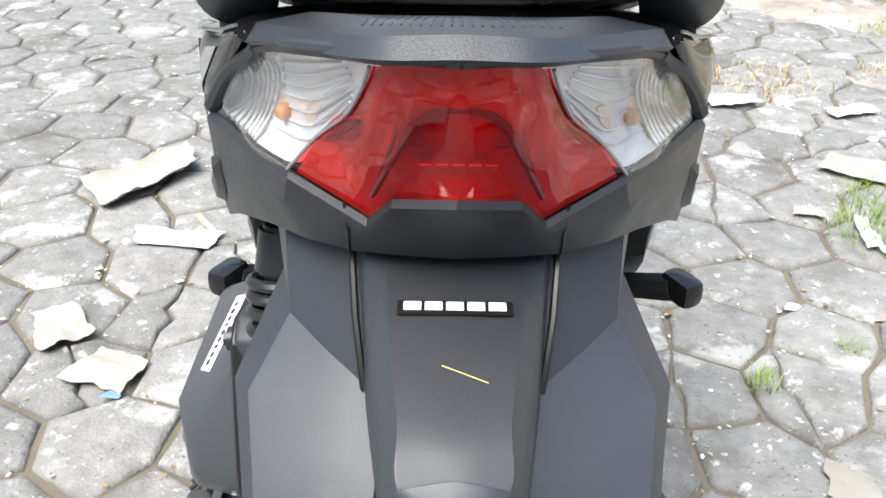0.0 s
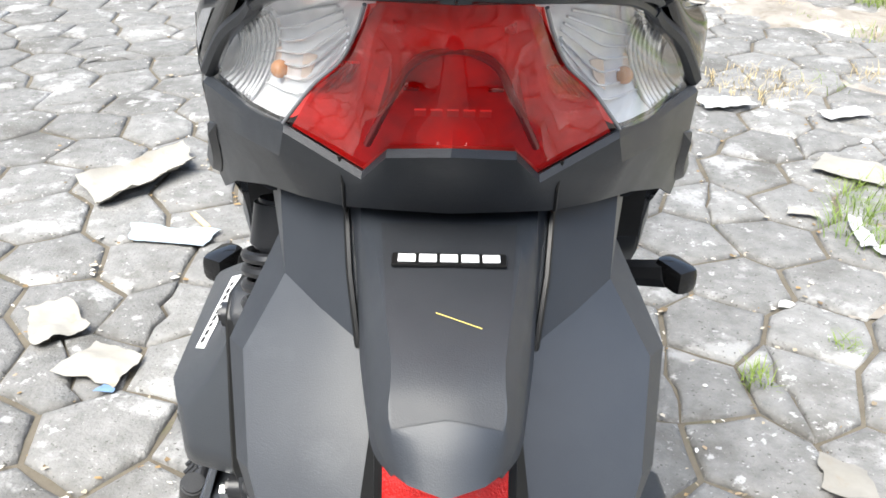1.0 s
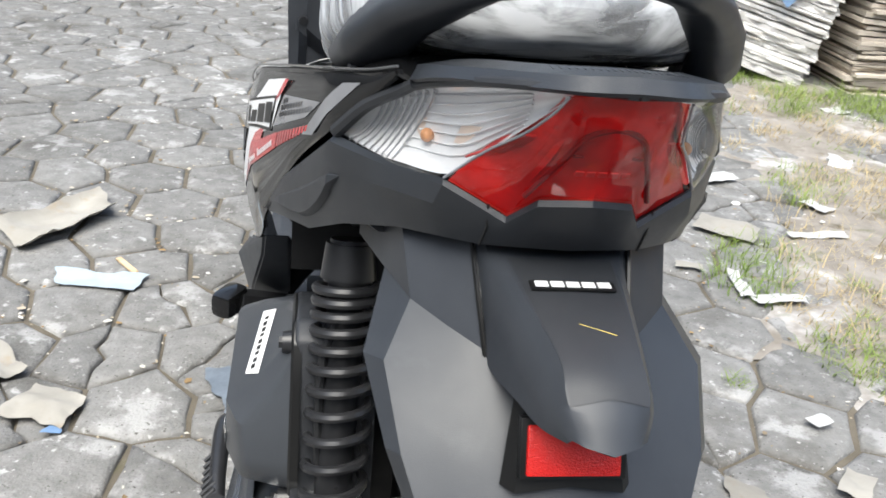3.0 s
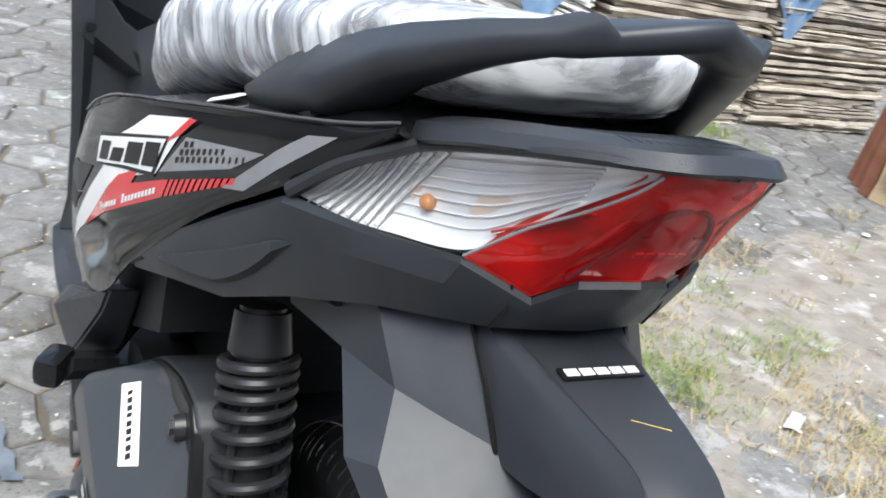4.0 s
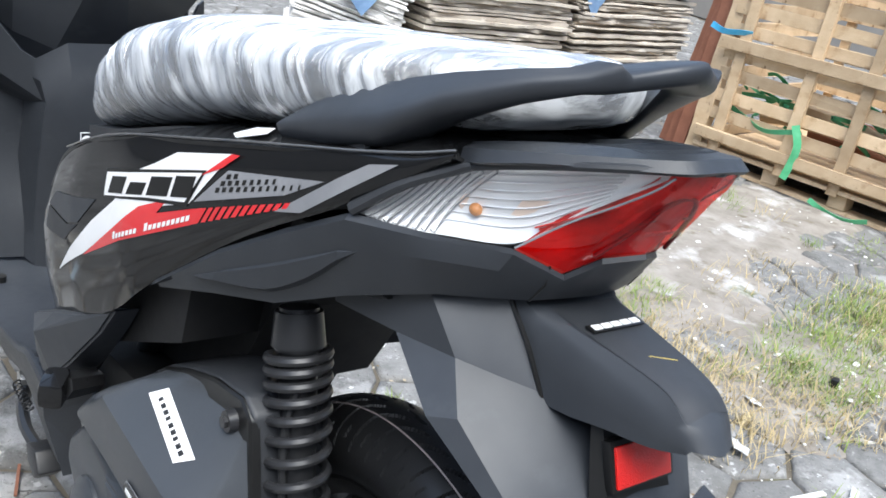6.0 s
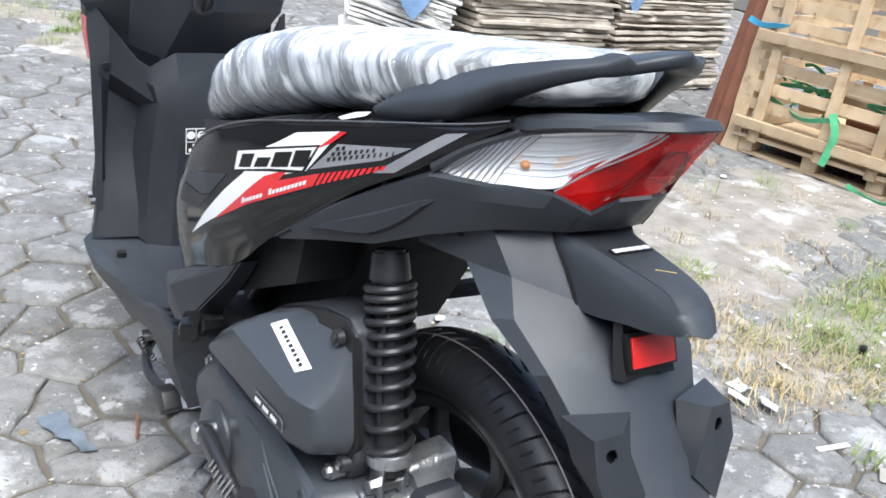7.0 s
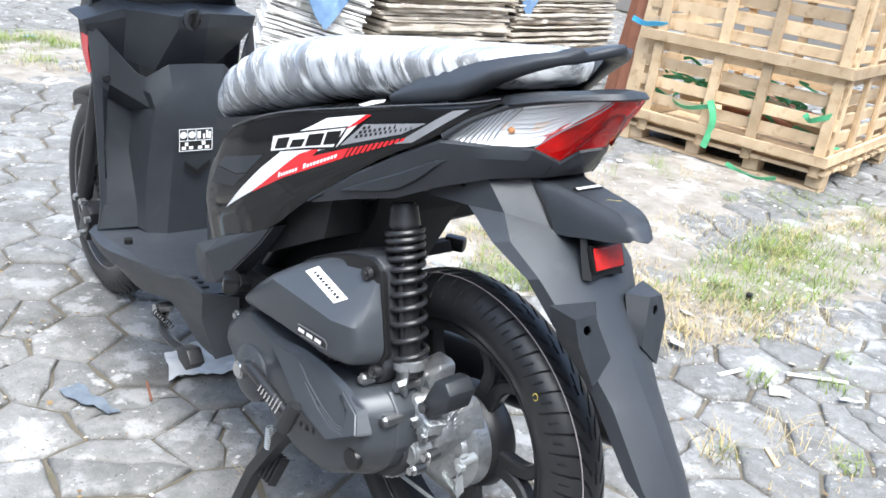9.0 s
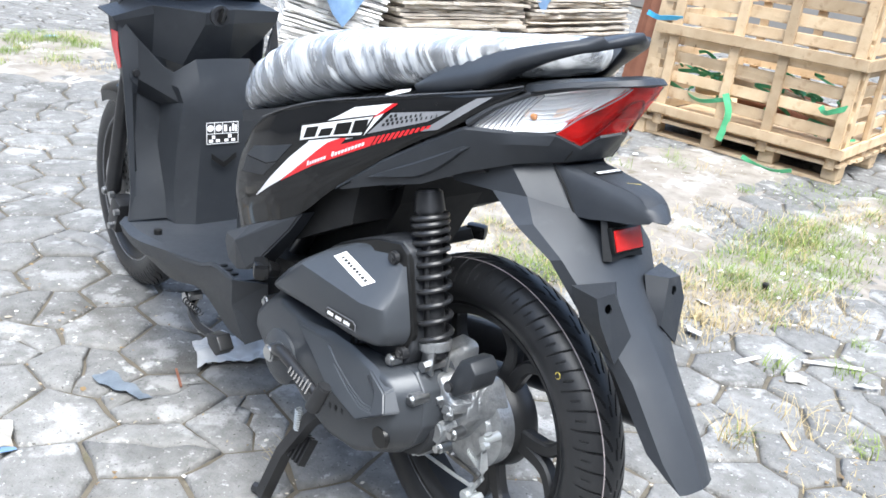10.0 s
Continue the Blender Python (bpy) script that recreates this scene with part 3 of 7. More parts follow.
for s in (-1, 1):
    lens_mid = [((a[0] + b[0]) / 2 + 0.005, (a[1] + b[1]) / 2 - 0.004, (a[2] + b[2]) / 2) for a, b in zip(LENS_TOP, LENS_LOW)]
    lens_mid[0], lens_mid[-1] = LENS_TOP[0], LENS_TOP[-1]
    lens_mid[0] = (0.1275, -0.040, 0.750)
    rails = [mirrored(r, s) for r in (LENS_TOP, lens_mid, LENS_LOW)]
    lens = part("turn_signal", sheet(rails, 6, 4), CLEAR, scooter, "clear turn signal lens")
    lens.visible_shadow = False
    # ribbed bowl behind the lens
    T, B = spline(LENS_TOP, 16, True), spline(LENS_LOW, 16, True)

    def bowl(u, v, out=0.0):
        """A place on the bowl: u from its front end to the rear, v from its top down."""
        f = u * 79.999
        a, b = T[int(f)].lerp(T[int(f) + 1], f % 1), B[int(f)].lerp(B[int(f) + 1], f % 1)
        q = a.lerp(b, v)
        deep = 0.012 * (math.sin(math.pi * min(0.99, max(0.01, u))) * math.sin(math.pi * min(0.99, max(0.01, v)))) ** 0.5 + 0.003 - out
        return Vector((s * (q.x - deep * 0.75), q.y + deep * 0.8, q.z))

    bm = bmesh.new()
    rows = [[bm.verts.new(bowl(i / 60, j / 20)) for j in range(21)] for i in range(61)]
    for i in range(60):
        for j in range(20):
            bm.faces.new((rows[i][j], rows[i + 1][j], rows[i + 1][j + 1], rows[i][j + 1]))
    dish = part("bowl", bm, CHROME, lens, "ribbed chrome reflector")
    for k in range(8):
        path = [bowl(min(0.97, 0.035 + 0.042 * k + 0.17 * (1 - v) ** 1.3), v, 0.0012) for v in [0.04 + 0.92 * i / 10 for i in range(11)]]
        part("flute", tube(bmesh.new(), path, lambda t: [(0.0022, 0.0), (0.0006, 0.0016), (-0.0012, 0.0002), (0.0004, -0.0010)]), CHROME, dish)
        # thin grey tube: the dark reflection beside each flute, put in as colour
        part("flute_reflection", tube(bmesh.new(), [q + Vector((s * 0.0004, -0.0022, -0.0008)) for q in path], ring(0.0006, 5)), GREYD, dish)
    for k in range(7):
        v = 0.12 + 0.115 * k
        path = [bowl(u, v + 0.10 * (u - 0.5), 0.0010) for u in [0.26 + 0.62 * i / 10 for i in range(11)]]
        part("flute", tube(bmesh.new(), path, ring(0.0006, 5)), CHROME, dish)
    bm = bmesh.new()
    bmesh.ops.create_uvsphere(bm, u_segments=16, v_segments=10, radius=0.0042)
    bmesh.ops.transform(bm, matrix=Matrix.Translation((s * 0.0795, -0.1035, 0.774)) @ Matrix.Diagonal((1, 1.2, 1, 1)), verts=bm.verts)
    part("bulb", bm, ORANGE, lens, "amber bulb")
    bm = bmesh.new()
    rod(bm, (s * 0.074, -0.090, 0.775), (s * 0.0785, -0.096, 0.775), 0.0060, 0.0072, 20)
    part("socket", bm, PEACH, lens, "amber-tinted bulb socket")
    # peach-coloured plate standing in for an amber reflection in the chrome
    bm = bmesh.new()
    patch(bm, [(s * 0.068, -0.121, 0.772), (s * 0.060, -0.136, 0.784), (s * 0.056, -0.144, 0.794), (s * 0.064, -0.128, 0.790)])
    part("amber_fin", bm, PEACH, lens, "peach patch painted as the amber reflection in the bowl")
    bm = tube(bmesh.new(), spline(mirrored([(x + 0.001, y - 0.001, z) for x, y, z in RED[0]], s), 6, True), ring(0.0008, 8))
    part("lens_seam", bm, GREYD, lens, "dark seam between the lenses")

# upper tail lip with a ribbed grip in the middle
LIP = [[(0.090, -0.090, 0.803), (0.092, -0.112, 0.809), (0.077, -0.150, 0.8215), (0.033, -0.213, 0.8365), (0.0, -0.2205, 0.839)],
       [(0.087, -0.088, 0.811), (0.087, -0.110, 0.817), (0.072, -0.148, 0.8275), (0.032, -0.206, 0.842), (0.0, -0.2135, 0.845)],
       [(0.070, -0.078, 0.811), (0.068, -0.098, 0.818), (0.055, -0.132, 0.828), (0.026, -0.184, 0.8405), (0.0, -0.190, 0.8425)],
       [(0.050, -0.045, 0.800), (0.046, -0.070, 0.808), (0.038, -0.100, 0.818), (0.020, -0.140, 0.8295), (0.0, -0.148, 0.832)],
       [(0.0, 0.0, 0.760), (0.0, -0.020, 0.766), (0.0, -0.045, 0.775), (0.0, -0.070, 0.783), (0.0, -0.090, 0.790)]]
bm = bmesh.new()
for s in (-1, 1):
    sheet([mirrored(r, s) for r in LIP], 5, 4, True, False, bm)
lip = part("tail_lip", thicken(bm, 0.003), MATTE, scooter, "matte black tail lip with fine ribs", angle=24)
lip_skin = BVHTree.FromPolygons([v.co for v in lip.data.vertices], [tuple(p.vertices) for p in lip.data.polygons])
for k in range(21):
    x = -0.0340 + 0.0034 * k
    path = []
    for i in range(6):
        px, py = x * (1 - 0.028 * i), -0.200 + 0.012 * (x / 0.034) ** 2 + 0.011 * i
        at = lip_skin.ray_cast(Vector((px, py, 1.2)), Vector((0, 0, -1)))[0]
        if at:
            path.append((px, py, at.z - 0.0001))
    if len(path) > 2:
        part("grip_rib", tube(bmesh.new(), path, ring(0.0005, 6)), MATTE, lip)
for s in (-1, 1):
    bm = tube(bmesh.new(), spline(mirrored([(x - 0.001, y + 0.002, z + 0.0025) for x, y, z in LENS_TOP[1:]] + [(0.0, -0.2165, 0.8375)], s), 5, True), ring(0.0030, 8))
    part("lens_gasket", bm, DARKP, lip)
bm = block(bmesh.new(), (0, 0.02, 0.772), (0.13, 0.20, 0.06), None, 0.01)
part("tail_core", bm, DARKP, scooter)
bm = block(bmesh.new(), (0, -0.100, 0.765), (0.09, 0.07, 0.06), None, 0.01)
part("lamp_body", bm, DARKP, scooter)

# -- grab rail: flat angular arms that meet in a chevron --
R_TOP = [(0.133, 0.068, 0.779), (0.119, 0.014, 0.8195), (0.110, -0.036, 0.8395), (0.096, -0.078, 0.8565), (0.078, -0.118, 0.8700), (0.062, -0.138, 0.8765), (0.048, -0.147, 0.8835), (0.042, -0.149, 0.8815), (0.0, -0.160, 0.889)]
R_EDGE = [(0.135, 0.069, 0.775), (0.133, 0.010, 0.796), (0.129, -0.050, 0.817), (0.110, -0.085, 0.842), (0.080, -0.128, 0.863), (0.058, -0.152, 0.873), (0.046, -0.165, 0.884), (0.040, -0.168, 0.880), (0.0, -0.187, 0.894)]
R_LOW = [(0.130, 0.064, 0.766), (0.127, 0.008, 0.780), (0.120, -0.042, 0.797), (0.105, -0.080, 0.827), (0.075, -0.122, 0.850), (0.055, -0.148, 0.863), (0.045, -0.158, 0.866), (0.040, -0.162, 0.868), (0.0, -0.181, 0.879)]
R_IN = [(0.122, 0.064, 0.768), (0.102, 0.008, 0.785), (0.090, -0.045, 0.802), (0.080, -0.080, 0.828), (0.060, -0.105, 0.848), (0.050, -0.118, 0.858), (0.044, -0.124, 0.863), (0.038, -0.126, 0.865), (0.0, -0.135, 0.874)]
arms = [mirrored(r, -1) + mirrored(list(reversed(r))[1:], 1) for r in (R_TOP, R_EDGE, R_LOW, R_IN, R_TOP)]
bm = sheet(arms, 2, 5, False, True)
bmesh.ops.remove_doubles(bm, verts=bm.verts, dist=1e-5)
bmesh.ops.holes_fill(bm, edges=[e for e in bm.edges if e.is_boundary])
bmesh.ops.recalc_face_normals(bm, faces=bm.faces)
rail = part("grab_rail", bm, GREYP, scooter, "matte black angular grab rail loop", angle=58)
for s in (-1, 1):
    bm = block(bmesh.new(), (s * 0.113, 0.010, 0.774), (0.022, 0.09, 0.022), Matrix.Rotation(radians(-17), 3, "X"), 0.004)
    part("rail_foot", bm, DARKP, rail)

# -- seat and its wrapping film --
SEAT = [(0.606, 0.030, 0.618, 0.638), (0.594, 0.070, 0.609, 0.656), (0.564, 0.106, 0.611, 0.686), (0.52, 0.126, 0.624, 0.722), (0.44, 0.137, 0.656, 0.767), (0.36, 0.140, 0.685, 0.792),
        (0.28, 0.141, 0.712, 0.811), (0.20, 0.141, 0.738, 0.824), (0.10, 0.136, 0.766, 0.838), (0.0, 0.122, 0.797, 0.854), (-0.050, 0.104, 0.815, 0.862), (-0.078, 0.078, 0.826, 0.860), (-0.090, 0.040, 0.834, 0.856), (-0.094, 0.012, 0.841, 0.849)]


def seat_mesh(grow, wrinkle, seg=72, k=12):
    bm = bmesh.new()
    st = spline([(h * 0.94, lo, hi) for _, h, lo, hi in SEAT], k, True)
    ys = spline([(y, 0, 0) for y, *_ in SEAT], k, True)
    rings = []
    for q, yv in zip(st, ys):
        h, lo, hi = q
        r = []
        for j in range(seg):
            a = 2 * math.pi * j / seg
            c, s = math.cos(a), math.sin(a)
            x = math.copysign(abs(c) ** 0.55, c) * (h + grow)
            z = (lo + hi) / 2 + math.copysign(abs(s) ** 0.65, s) * ((hi - lo) / 2 + grow)
            p = Vector((x, yv.x + grow * 2 * (yv.x - 0.256) / 0.35, z))
            if wrinkle:
                w = noise.noise(Vector((p.x * 7 + (p.y + p.z) * 6, p.y * 34 - p.z * 28, p.z * 6)))
                w2 = noise.noise(Vector((p.x * 18, p.y * 72 - p.z * 60, p.z * 12 + 7)))
                f = 1 - abs(w) * 2.2
                p += Vector((c, 0, s)) * wrinkle * (f + 0.5 * w2) * (0.45 + 0.55 * abs(c))
            r.append(bm.verts.new(p))
        rings.append(r)
    for A, B in zip(rings, rings[1:]):
        for j in range(seg):
            bm.faces.new((A[j], A[(j + 1) % seg], B[(j + 1) % seg], B[j]))
    bm.faces.new(rings[0])
    bm.faces.new(list(reversed(rings[-1])))
    return bm


seat = part("seat", seat_mesh(0.0, 0.0, 48, 5), VINYL, scooter, "black vinyl seat")
part("wrapping_film", seat_mesh(0.003, 0.0036, 96, 18), FILM, seat, "crinkled clear plastic film")
bm = bmesh.new()
sheet([mirrored([(0.117, 0.56, 0.618), (0.130, 0.42, 0.658), (0.133, 0.25, 0.716), (0.130, 0.1, 0.758), (0.115, 0.0, 0.790)], s) for s in (-1, 1)], 4, 2, True, False, bm)
part("seat_base", thicken(bm, 0.02), DARKP, scooter)

# -- rear fender --
FEN_E = [(0.106, 0.030, 0.700), (0.108, -0.004, 0.662), (0.094, -0.064, 0.666), (0.110, -0.131, 0.6415), (0.098, -0.186, 0.612), (0.080, -0.212, 0.572), (0.047, -0.278, 0.485), (0.045, -0.350, 0.405), (0.041, -0.383, 0.385)]
FEN_M = [(0.094, -0.030, 0.738), (0.088, -0.080, 0.712), (0.082, -0.117, 0.672), (0.099, -0.150, 0.648), (0.090, -0.198, 0.616), (0.071, -0.236, 0.570), (0.047, -0.310, 0.485), (0.043, -0.374, 0.404), (0.034, -0.402, 0.371)]
FEN_K = [(0.074, -0.06, 0.738), (0.07, -0.098, 0.715), (0.062, -0.141, 0.668), (0.0695, -0.17300000000000001, 0.645), (0.0638, -0.211, 0.6158), (0.052, -0.247, 0.563), (0.036, -0.318, 0.485), (0.032, -0.381, 0.405), (0.024, -0.406, 0.371)]
FEN_S = [(0.052, -0.095, 0.738), (0.0485, -0.121, 0.7155), (0.0425, -0.1615, 0.664), (0.040, -0.190, 0.640), (0.0375, -0.2180, 0.6155), (0.033, -0.258, 0.556), (0.025, -0.324, 0.485), (0.022, -0.386, 0.406), (0.017, -0.408, 0.372)]
FEN_C = [(0.0, -0.105, 0.738), (0.0, -0.132, 0.714), (0.0, -0.175, 0.664), (0.0, -0.196, 0.640), (0.0, -0.224, 0.6155), (0.0, -0.266, 0.556), (0.0, -0.330, 0.485), (0.0, -0.391, 0.407), (0.0, -0.411, 0.374)]
part("rear_fender", thicken(sheet(whole([FEN_E, FEN_M, FEN_K, FEN_S, FEN_C]), 1, 1, False, False), 0.003), GREYP, scooter, "faceted charcoal rear fender with mud flap", angle=19)
for s in (-1, 1):
    bm = tube(bmesh.new(), [Vector(p) for p in mirrored([(0.0490, -0.1225, 0.7155), (0.0460, -0.1460, 0.6905), (0.0412, -0.1640, 0.6605)], s)], ring(0.0017, 6))
    part("fender_seam", bm, BLACKP, scooter)
    # plate bracket: a bored, folded rear face on an open shell
    face = [Vector(p) for p in mirrored([(0.086, -0.259, 0.588), (0.056, -0.262, 0.591), (0.031, -0.282, 0.535), (0.064, -0.2885, 0.506), (0.087, -0.272, 0.560)], s)]
    root = [Vector(p) for p in mirrored([(0.092, -0.222, 0.592), (0.029, -0.242, 0.5935), (0.031, -0.262, 0.535), (0.056, -0.262, 0.510), (0.076, -0.232, 0.548)], s)]
    c = Vector((s * 0.0675, -0.2660, 0.573))
    bm = bmesh.new()
    out = [face[i].lerp(face[(i + 1) % 5], k / 3) for i in range(5) for k in range(3)]
    u, w = (face[1] - face[0]).normalized(), (face[2] - face[1]).normalized()
    hole = [c + (u * d.dot(u) + w * d.dot(w)).normalized() * 0.0065 for d in [q - c for q in out]]
    A, B, C = [bm.verts.new(q) for q in out], [bm.verts.new(q) for q in hole], [bm.verts.new(root[i].lerp(root[(i + 1) % 5], k / 3)) for i in range(5) for k in range(3)]
    for i in range(15):
        n = (i + 1) % 15
        bm.faces.new((A[i], A[n], B[n], B[i]))
        bm.faces.new((A[i], C[i], C[n], A[n]))
    part("plate_bracket", thicken(bm, 0.0025), MATTE, scooter, "angular plate mounting bracket with a hole", angle=25)

# -- fender cap with emblem --
low = [(0.048, -0.122, 0.7145), (0.042, -0.157, 0.660), (0.033, -0.218, 0.667), (0.028, -0.246, 0.672), (0.0200, -0.2650, 0.6775)]
top_o = [(0.042, -0.125, 0.717), (0.038, -0.166, 0.704), (0.031, -0.226, 0.693), (0.0265, -0.252, 0.687), (0.0190, -0.2680, 0.6815)]
top_i = [(0.034, -0.128, 0.7155), (0.031, -0.168, 0.713), (0.0215, -0.234, 0.7075), (0.0210, -0.257, 0.697), (0.0135, -0.2735, 0.6815)]
mid = [(0.0, -0.130, 0.716), (0.0, -0.170, 0.7135), (0.0, -0.239, 0.7085), (0.0, -0.262, 0.698), (0.0, -0.2785, 0.6800)]
bm = sheet(whole([low, top_o, top_i, mid]), 4, 2, True, False)
cap = part("fender_cap", thicken(bm, 0.003), GREYP, scooter, "charcoal fender cap with a recessed panel shaded by colour", angle=45)
# skin over the recess: same plastic, its darker facing painted as colour
bm = sheet(whole([low, top_o, top_i, mid]), 4, 2, True, False)
bmesh.ops.recalc_face_normals(bm, faces=bm.faces)
for co, no in (((0, -0.1425, 0), (0, 1, 0)), ((0, -0.2600, 0), (0, -1, 0)), ((0.0310, -0.1425, 0), (1, -0.095, 0)), ((-0.0310, -0.1425, 0), (-1, -0.095, 0))):
    bmesh.ops.bisect_plane(bm, geom=bm.verts[:] + bm.edges[:] + bm.faces[:], plane_co=co, plane_no=no, clear_outer=True)
for v in bm.verts:
    v.co.z += 0.0006
bmesh.ops.delete(bm, geom=[f for f in bm.faces if abs(f.normal.z) < 0.5], context="FACES")
part("cap_panel", bm, DARKP, cap, "grained recess, its shade put in as a darker colour", angle=50)
tilt = Matrix.Rotation(radians(4.4), 3, "X")
bm = block(bmesh.new(), (0, -0.1745, 0.7150), (0.0490, 0.0090, 0.0016), tilt, 0.0008)
emblem = part("emblem", bm, BLACKP, cap, "black name plate with raised pale blocks")
for k in range(5):
    bm = block(bmesh.new(), (-0.0180 + 0.0090 * k, -0.1745, 0.7158), (0.0076, 0.0054, 0.0012), tilt, 0.0005)
    part("emblem_block", bm, WHITEP, emblem)
bm = rod(bmesh.new(), (-0.005, -0.210, 0.7118), (0.013, -0.219, 0.7108), 0.00022, seg=5)
part("scratch", bm, YELLOW, cap, "fine yellow scratch")

bm = bmesh.new()
sheet(whole([[(0.030, -0.198, 0.668), (0.034, -0.210, 0.640), (0.0375, -0.2215, 0.6150)], [(0.026, -0.204, 0.668), (0.028, -0.219, 0.640), (0.031, -0.2310, 0.6165)], [(0.0, -0.208, 0.668), (0.0, -0.221, 0.640), (0.0, -0.2300, 0.6200)]]), 2, 2, False, False, bm)
housing = part("reflector_housing", thicken(bm, 0.003), BLACKP, scooter, "", angle=15)
bm = block(bmesh.new(), (0, -0.2245, 0.641), (0.053, 0.006, 0.028), Matrix.Rotation(radians(-24), 3, "X"), 0.0015)
part("reflector_frame", block(bmesh.new(), (0, -0.2220, 0.641), (0.060, 0.007, 0.034), Matrix.Rotation(radians(-24), 3, "X"), 0.001), BLACKP, housing)
part("reflector", bm, REFLECT, housing, "red rear reflector")

# -- wheels --
def tyre_mesh(r, w, h, seg, groove):
    """Tyre of outer radius r, half width w and section height h, with slanted tread grooves."""
    bm = bmesh.new()
    prof = []
    for j in range(137):
        a = math.pi * (j / 136) * 1.42 - math.pi * 0.71
        x = w * math.sin(a)
        rad = r - h * 0.5 + h * 0.5 * math.cos(a)
        prof.append((x, rad, j / 136))
    rings = []
    for x, rad, s in prof:
        row = []
        for i in range(seg):
            th = 2 * math.pi * i / seg
            d = groove(th, s) if rad > r - h * 0.62 else 0.0
            row.append(bm.verts.new((x, (rad - d) * math.cos(th), (rad - d) * math.sin(th))))
        rings.append(row)
    for A, B in zip(rings, rings[1:]):
        for i in range(seg):
            bm.faces.new((A[i], A[(i + 1) % seg], B[(i + 1) % seg], B[i]))
    for f in bm.faces:
        f.smooth = True
    return bm


def tread(th, s):
    """Depth of the tread: long grooves that hook round at the crown, short cuts between them at the shoulder."""
    u = (s - 0.5) * 2
    t = th * 54 / (2 * math.pi) + (0.25 if u > 0 else -0.25)
    a = abs(u)
    if a < 0.25:
        q = max(0.0, (0.25 - a) / 0.17)
        f, slope = 0.85 * q ** 1.7, 0.85 * 1.7 * q ** 0.7 / 0.17
    else:
        f, slope = -0.9 * (a - 0.25), 0.9
    wide = 0.075 * math.sqrt(1 + (0.42 * slope) ** 2)
    if 0.08 < a < 0.64 and (t - f) % 1.0 < wide:
        return 0.0055 * min(1.0, (0.66 - a) * 14)
    if 0.40 < a < 0.54 and (t + 0.5 - f) % 1.0 < 0.075:
        return 0.004
    if a < 0.016 and (t * 0.5) % 1.0 < 0.26:
        return 0.004
    return 0.0


def wheel(name, centre, r, w, steer, label):
    hub = tagged(new(name), label)
    hub.parent = scooter
    hub.matrix_local = pose(*centre, 0, 0, steer)
    part("tyre", tyre_mesh(r, w, 0.085, 1536 if w > 0.042 else 720, tread), RUBBER, hub, "black tyre with slanted grooves")
    bm = bmesh.new()
    e = r - 0.066
    lathe(bm, [(-0.033, e), (-0.033, e - 0.008), (-0.027, e - 0.012), (-0.020, e - 0.026), (0.020, e - 0.026), (0.027, e - 0.012), (0.033, e - 0.008), (0.033, e), (0.024, e - 0.004), (-0.024, e - 0.004)], 96)
    part("rim", bm, ALLOY, hub, "black alloy rim")
    bm = bmesh.new()
    lathe(bm, [(-0.0335, e + 0.0002), (-0.0342, e - 0.0006), (-0.0342, e - 0.0020), (-0.0335, e - 0.0026)], 96)
    part("rim_line", bm, GREYD, hub, "thin pale rim line")
    for k in range(5):
        th = 2 * math.pi * k / 5 + radians(39)
        for sgn in (-1, 1):
            bm = bmesh.new()
            a0, a1 = th + sgn * 0.13, th + sgn * 0.34
            pts = spline([(0.010, 0.060 * math.cos(th + sgn * 0.10), 0.060 * math.sin(th + sgn * 0.10)), (0.008, 0.13 * math.cos(a0), 0.13 * math.sin(a0)), (0.0, (e - 0.018) * math.cos(a1), (e - 0.018) * math.sin(a1))], 5, True)
            tube(bm, pts, lambda t: [(0.014 - 0.006 * t, 0.006), (0.010 - 0.005 * t, 0.010), (-0.010 + 0.005 * t, 0.010), (-0.014 + 0.006 * t, 0.006), (-0.012 + 0.005 * t, -0.010), (0.012 - 0.005 * t, -0.010)], ups=[(-1, 0, 0)] * len(pts))
            part("spoke", bm, ALLOY, hub)
    bm = bmesh.new()
    for k in range(7):
        th = 1.25 + 0.052 * k + 0.0
        block(bm, (-w * 0.93, (r - 0.045) * math.cos(th), (r - 0.045) * math.sin(th)), (0.0010, 0.0022, 0.010), Matrix.Rotation(th - math.pi / 2, 3, "X"))
    part("sidewall_mark", bm, GREYP, hub)
    bm = tube(bmesh.new(), [(-w * 0.975, -0.1583 + 0.0042 * math.cos(0.45 * i), 0.1633 + 0.0048 * math.sin(0.45 * i)) for i in range(13)], ring(0.0007, 6))
    part("paint_ring", bm, YELLOW, hub, "chalked yellow ring")
    return hub


rear = wheel("rear_wheel", REAR, 0.259, 0.046, 0, "rear wheel with black alloy spokes")
bm = bmesh.new()
lathe(bm, [(-0.012, 0.030), (-0.012, 0.068), (-0.002, 0.078), (0.020, 0.085), (0.032, 0.082), (0.040, 0.05), (0.045, 0.03)], 64, closed=False)
part("brake_drum", bm, ALLOY, rear, "charcoal brake drum")
bm = bmesh.new()
tube(bm, [(-0.0220, 0.2547 * math.cos(2 * math.pi * i / 160), 0.2547 * math.sin(2 * math.pi * i / 160)) for i in range(160)], ring(0.0008, 5), closed=True, ups=[(1, 0, 0)] * 160)
part("tread_line", bm, GREYW, rear, "white moulding line on the tread")

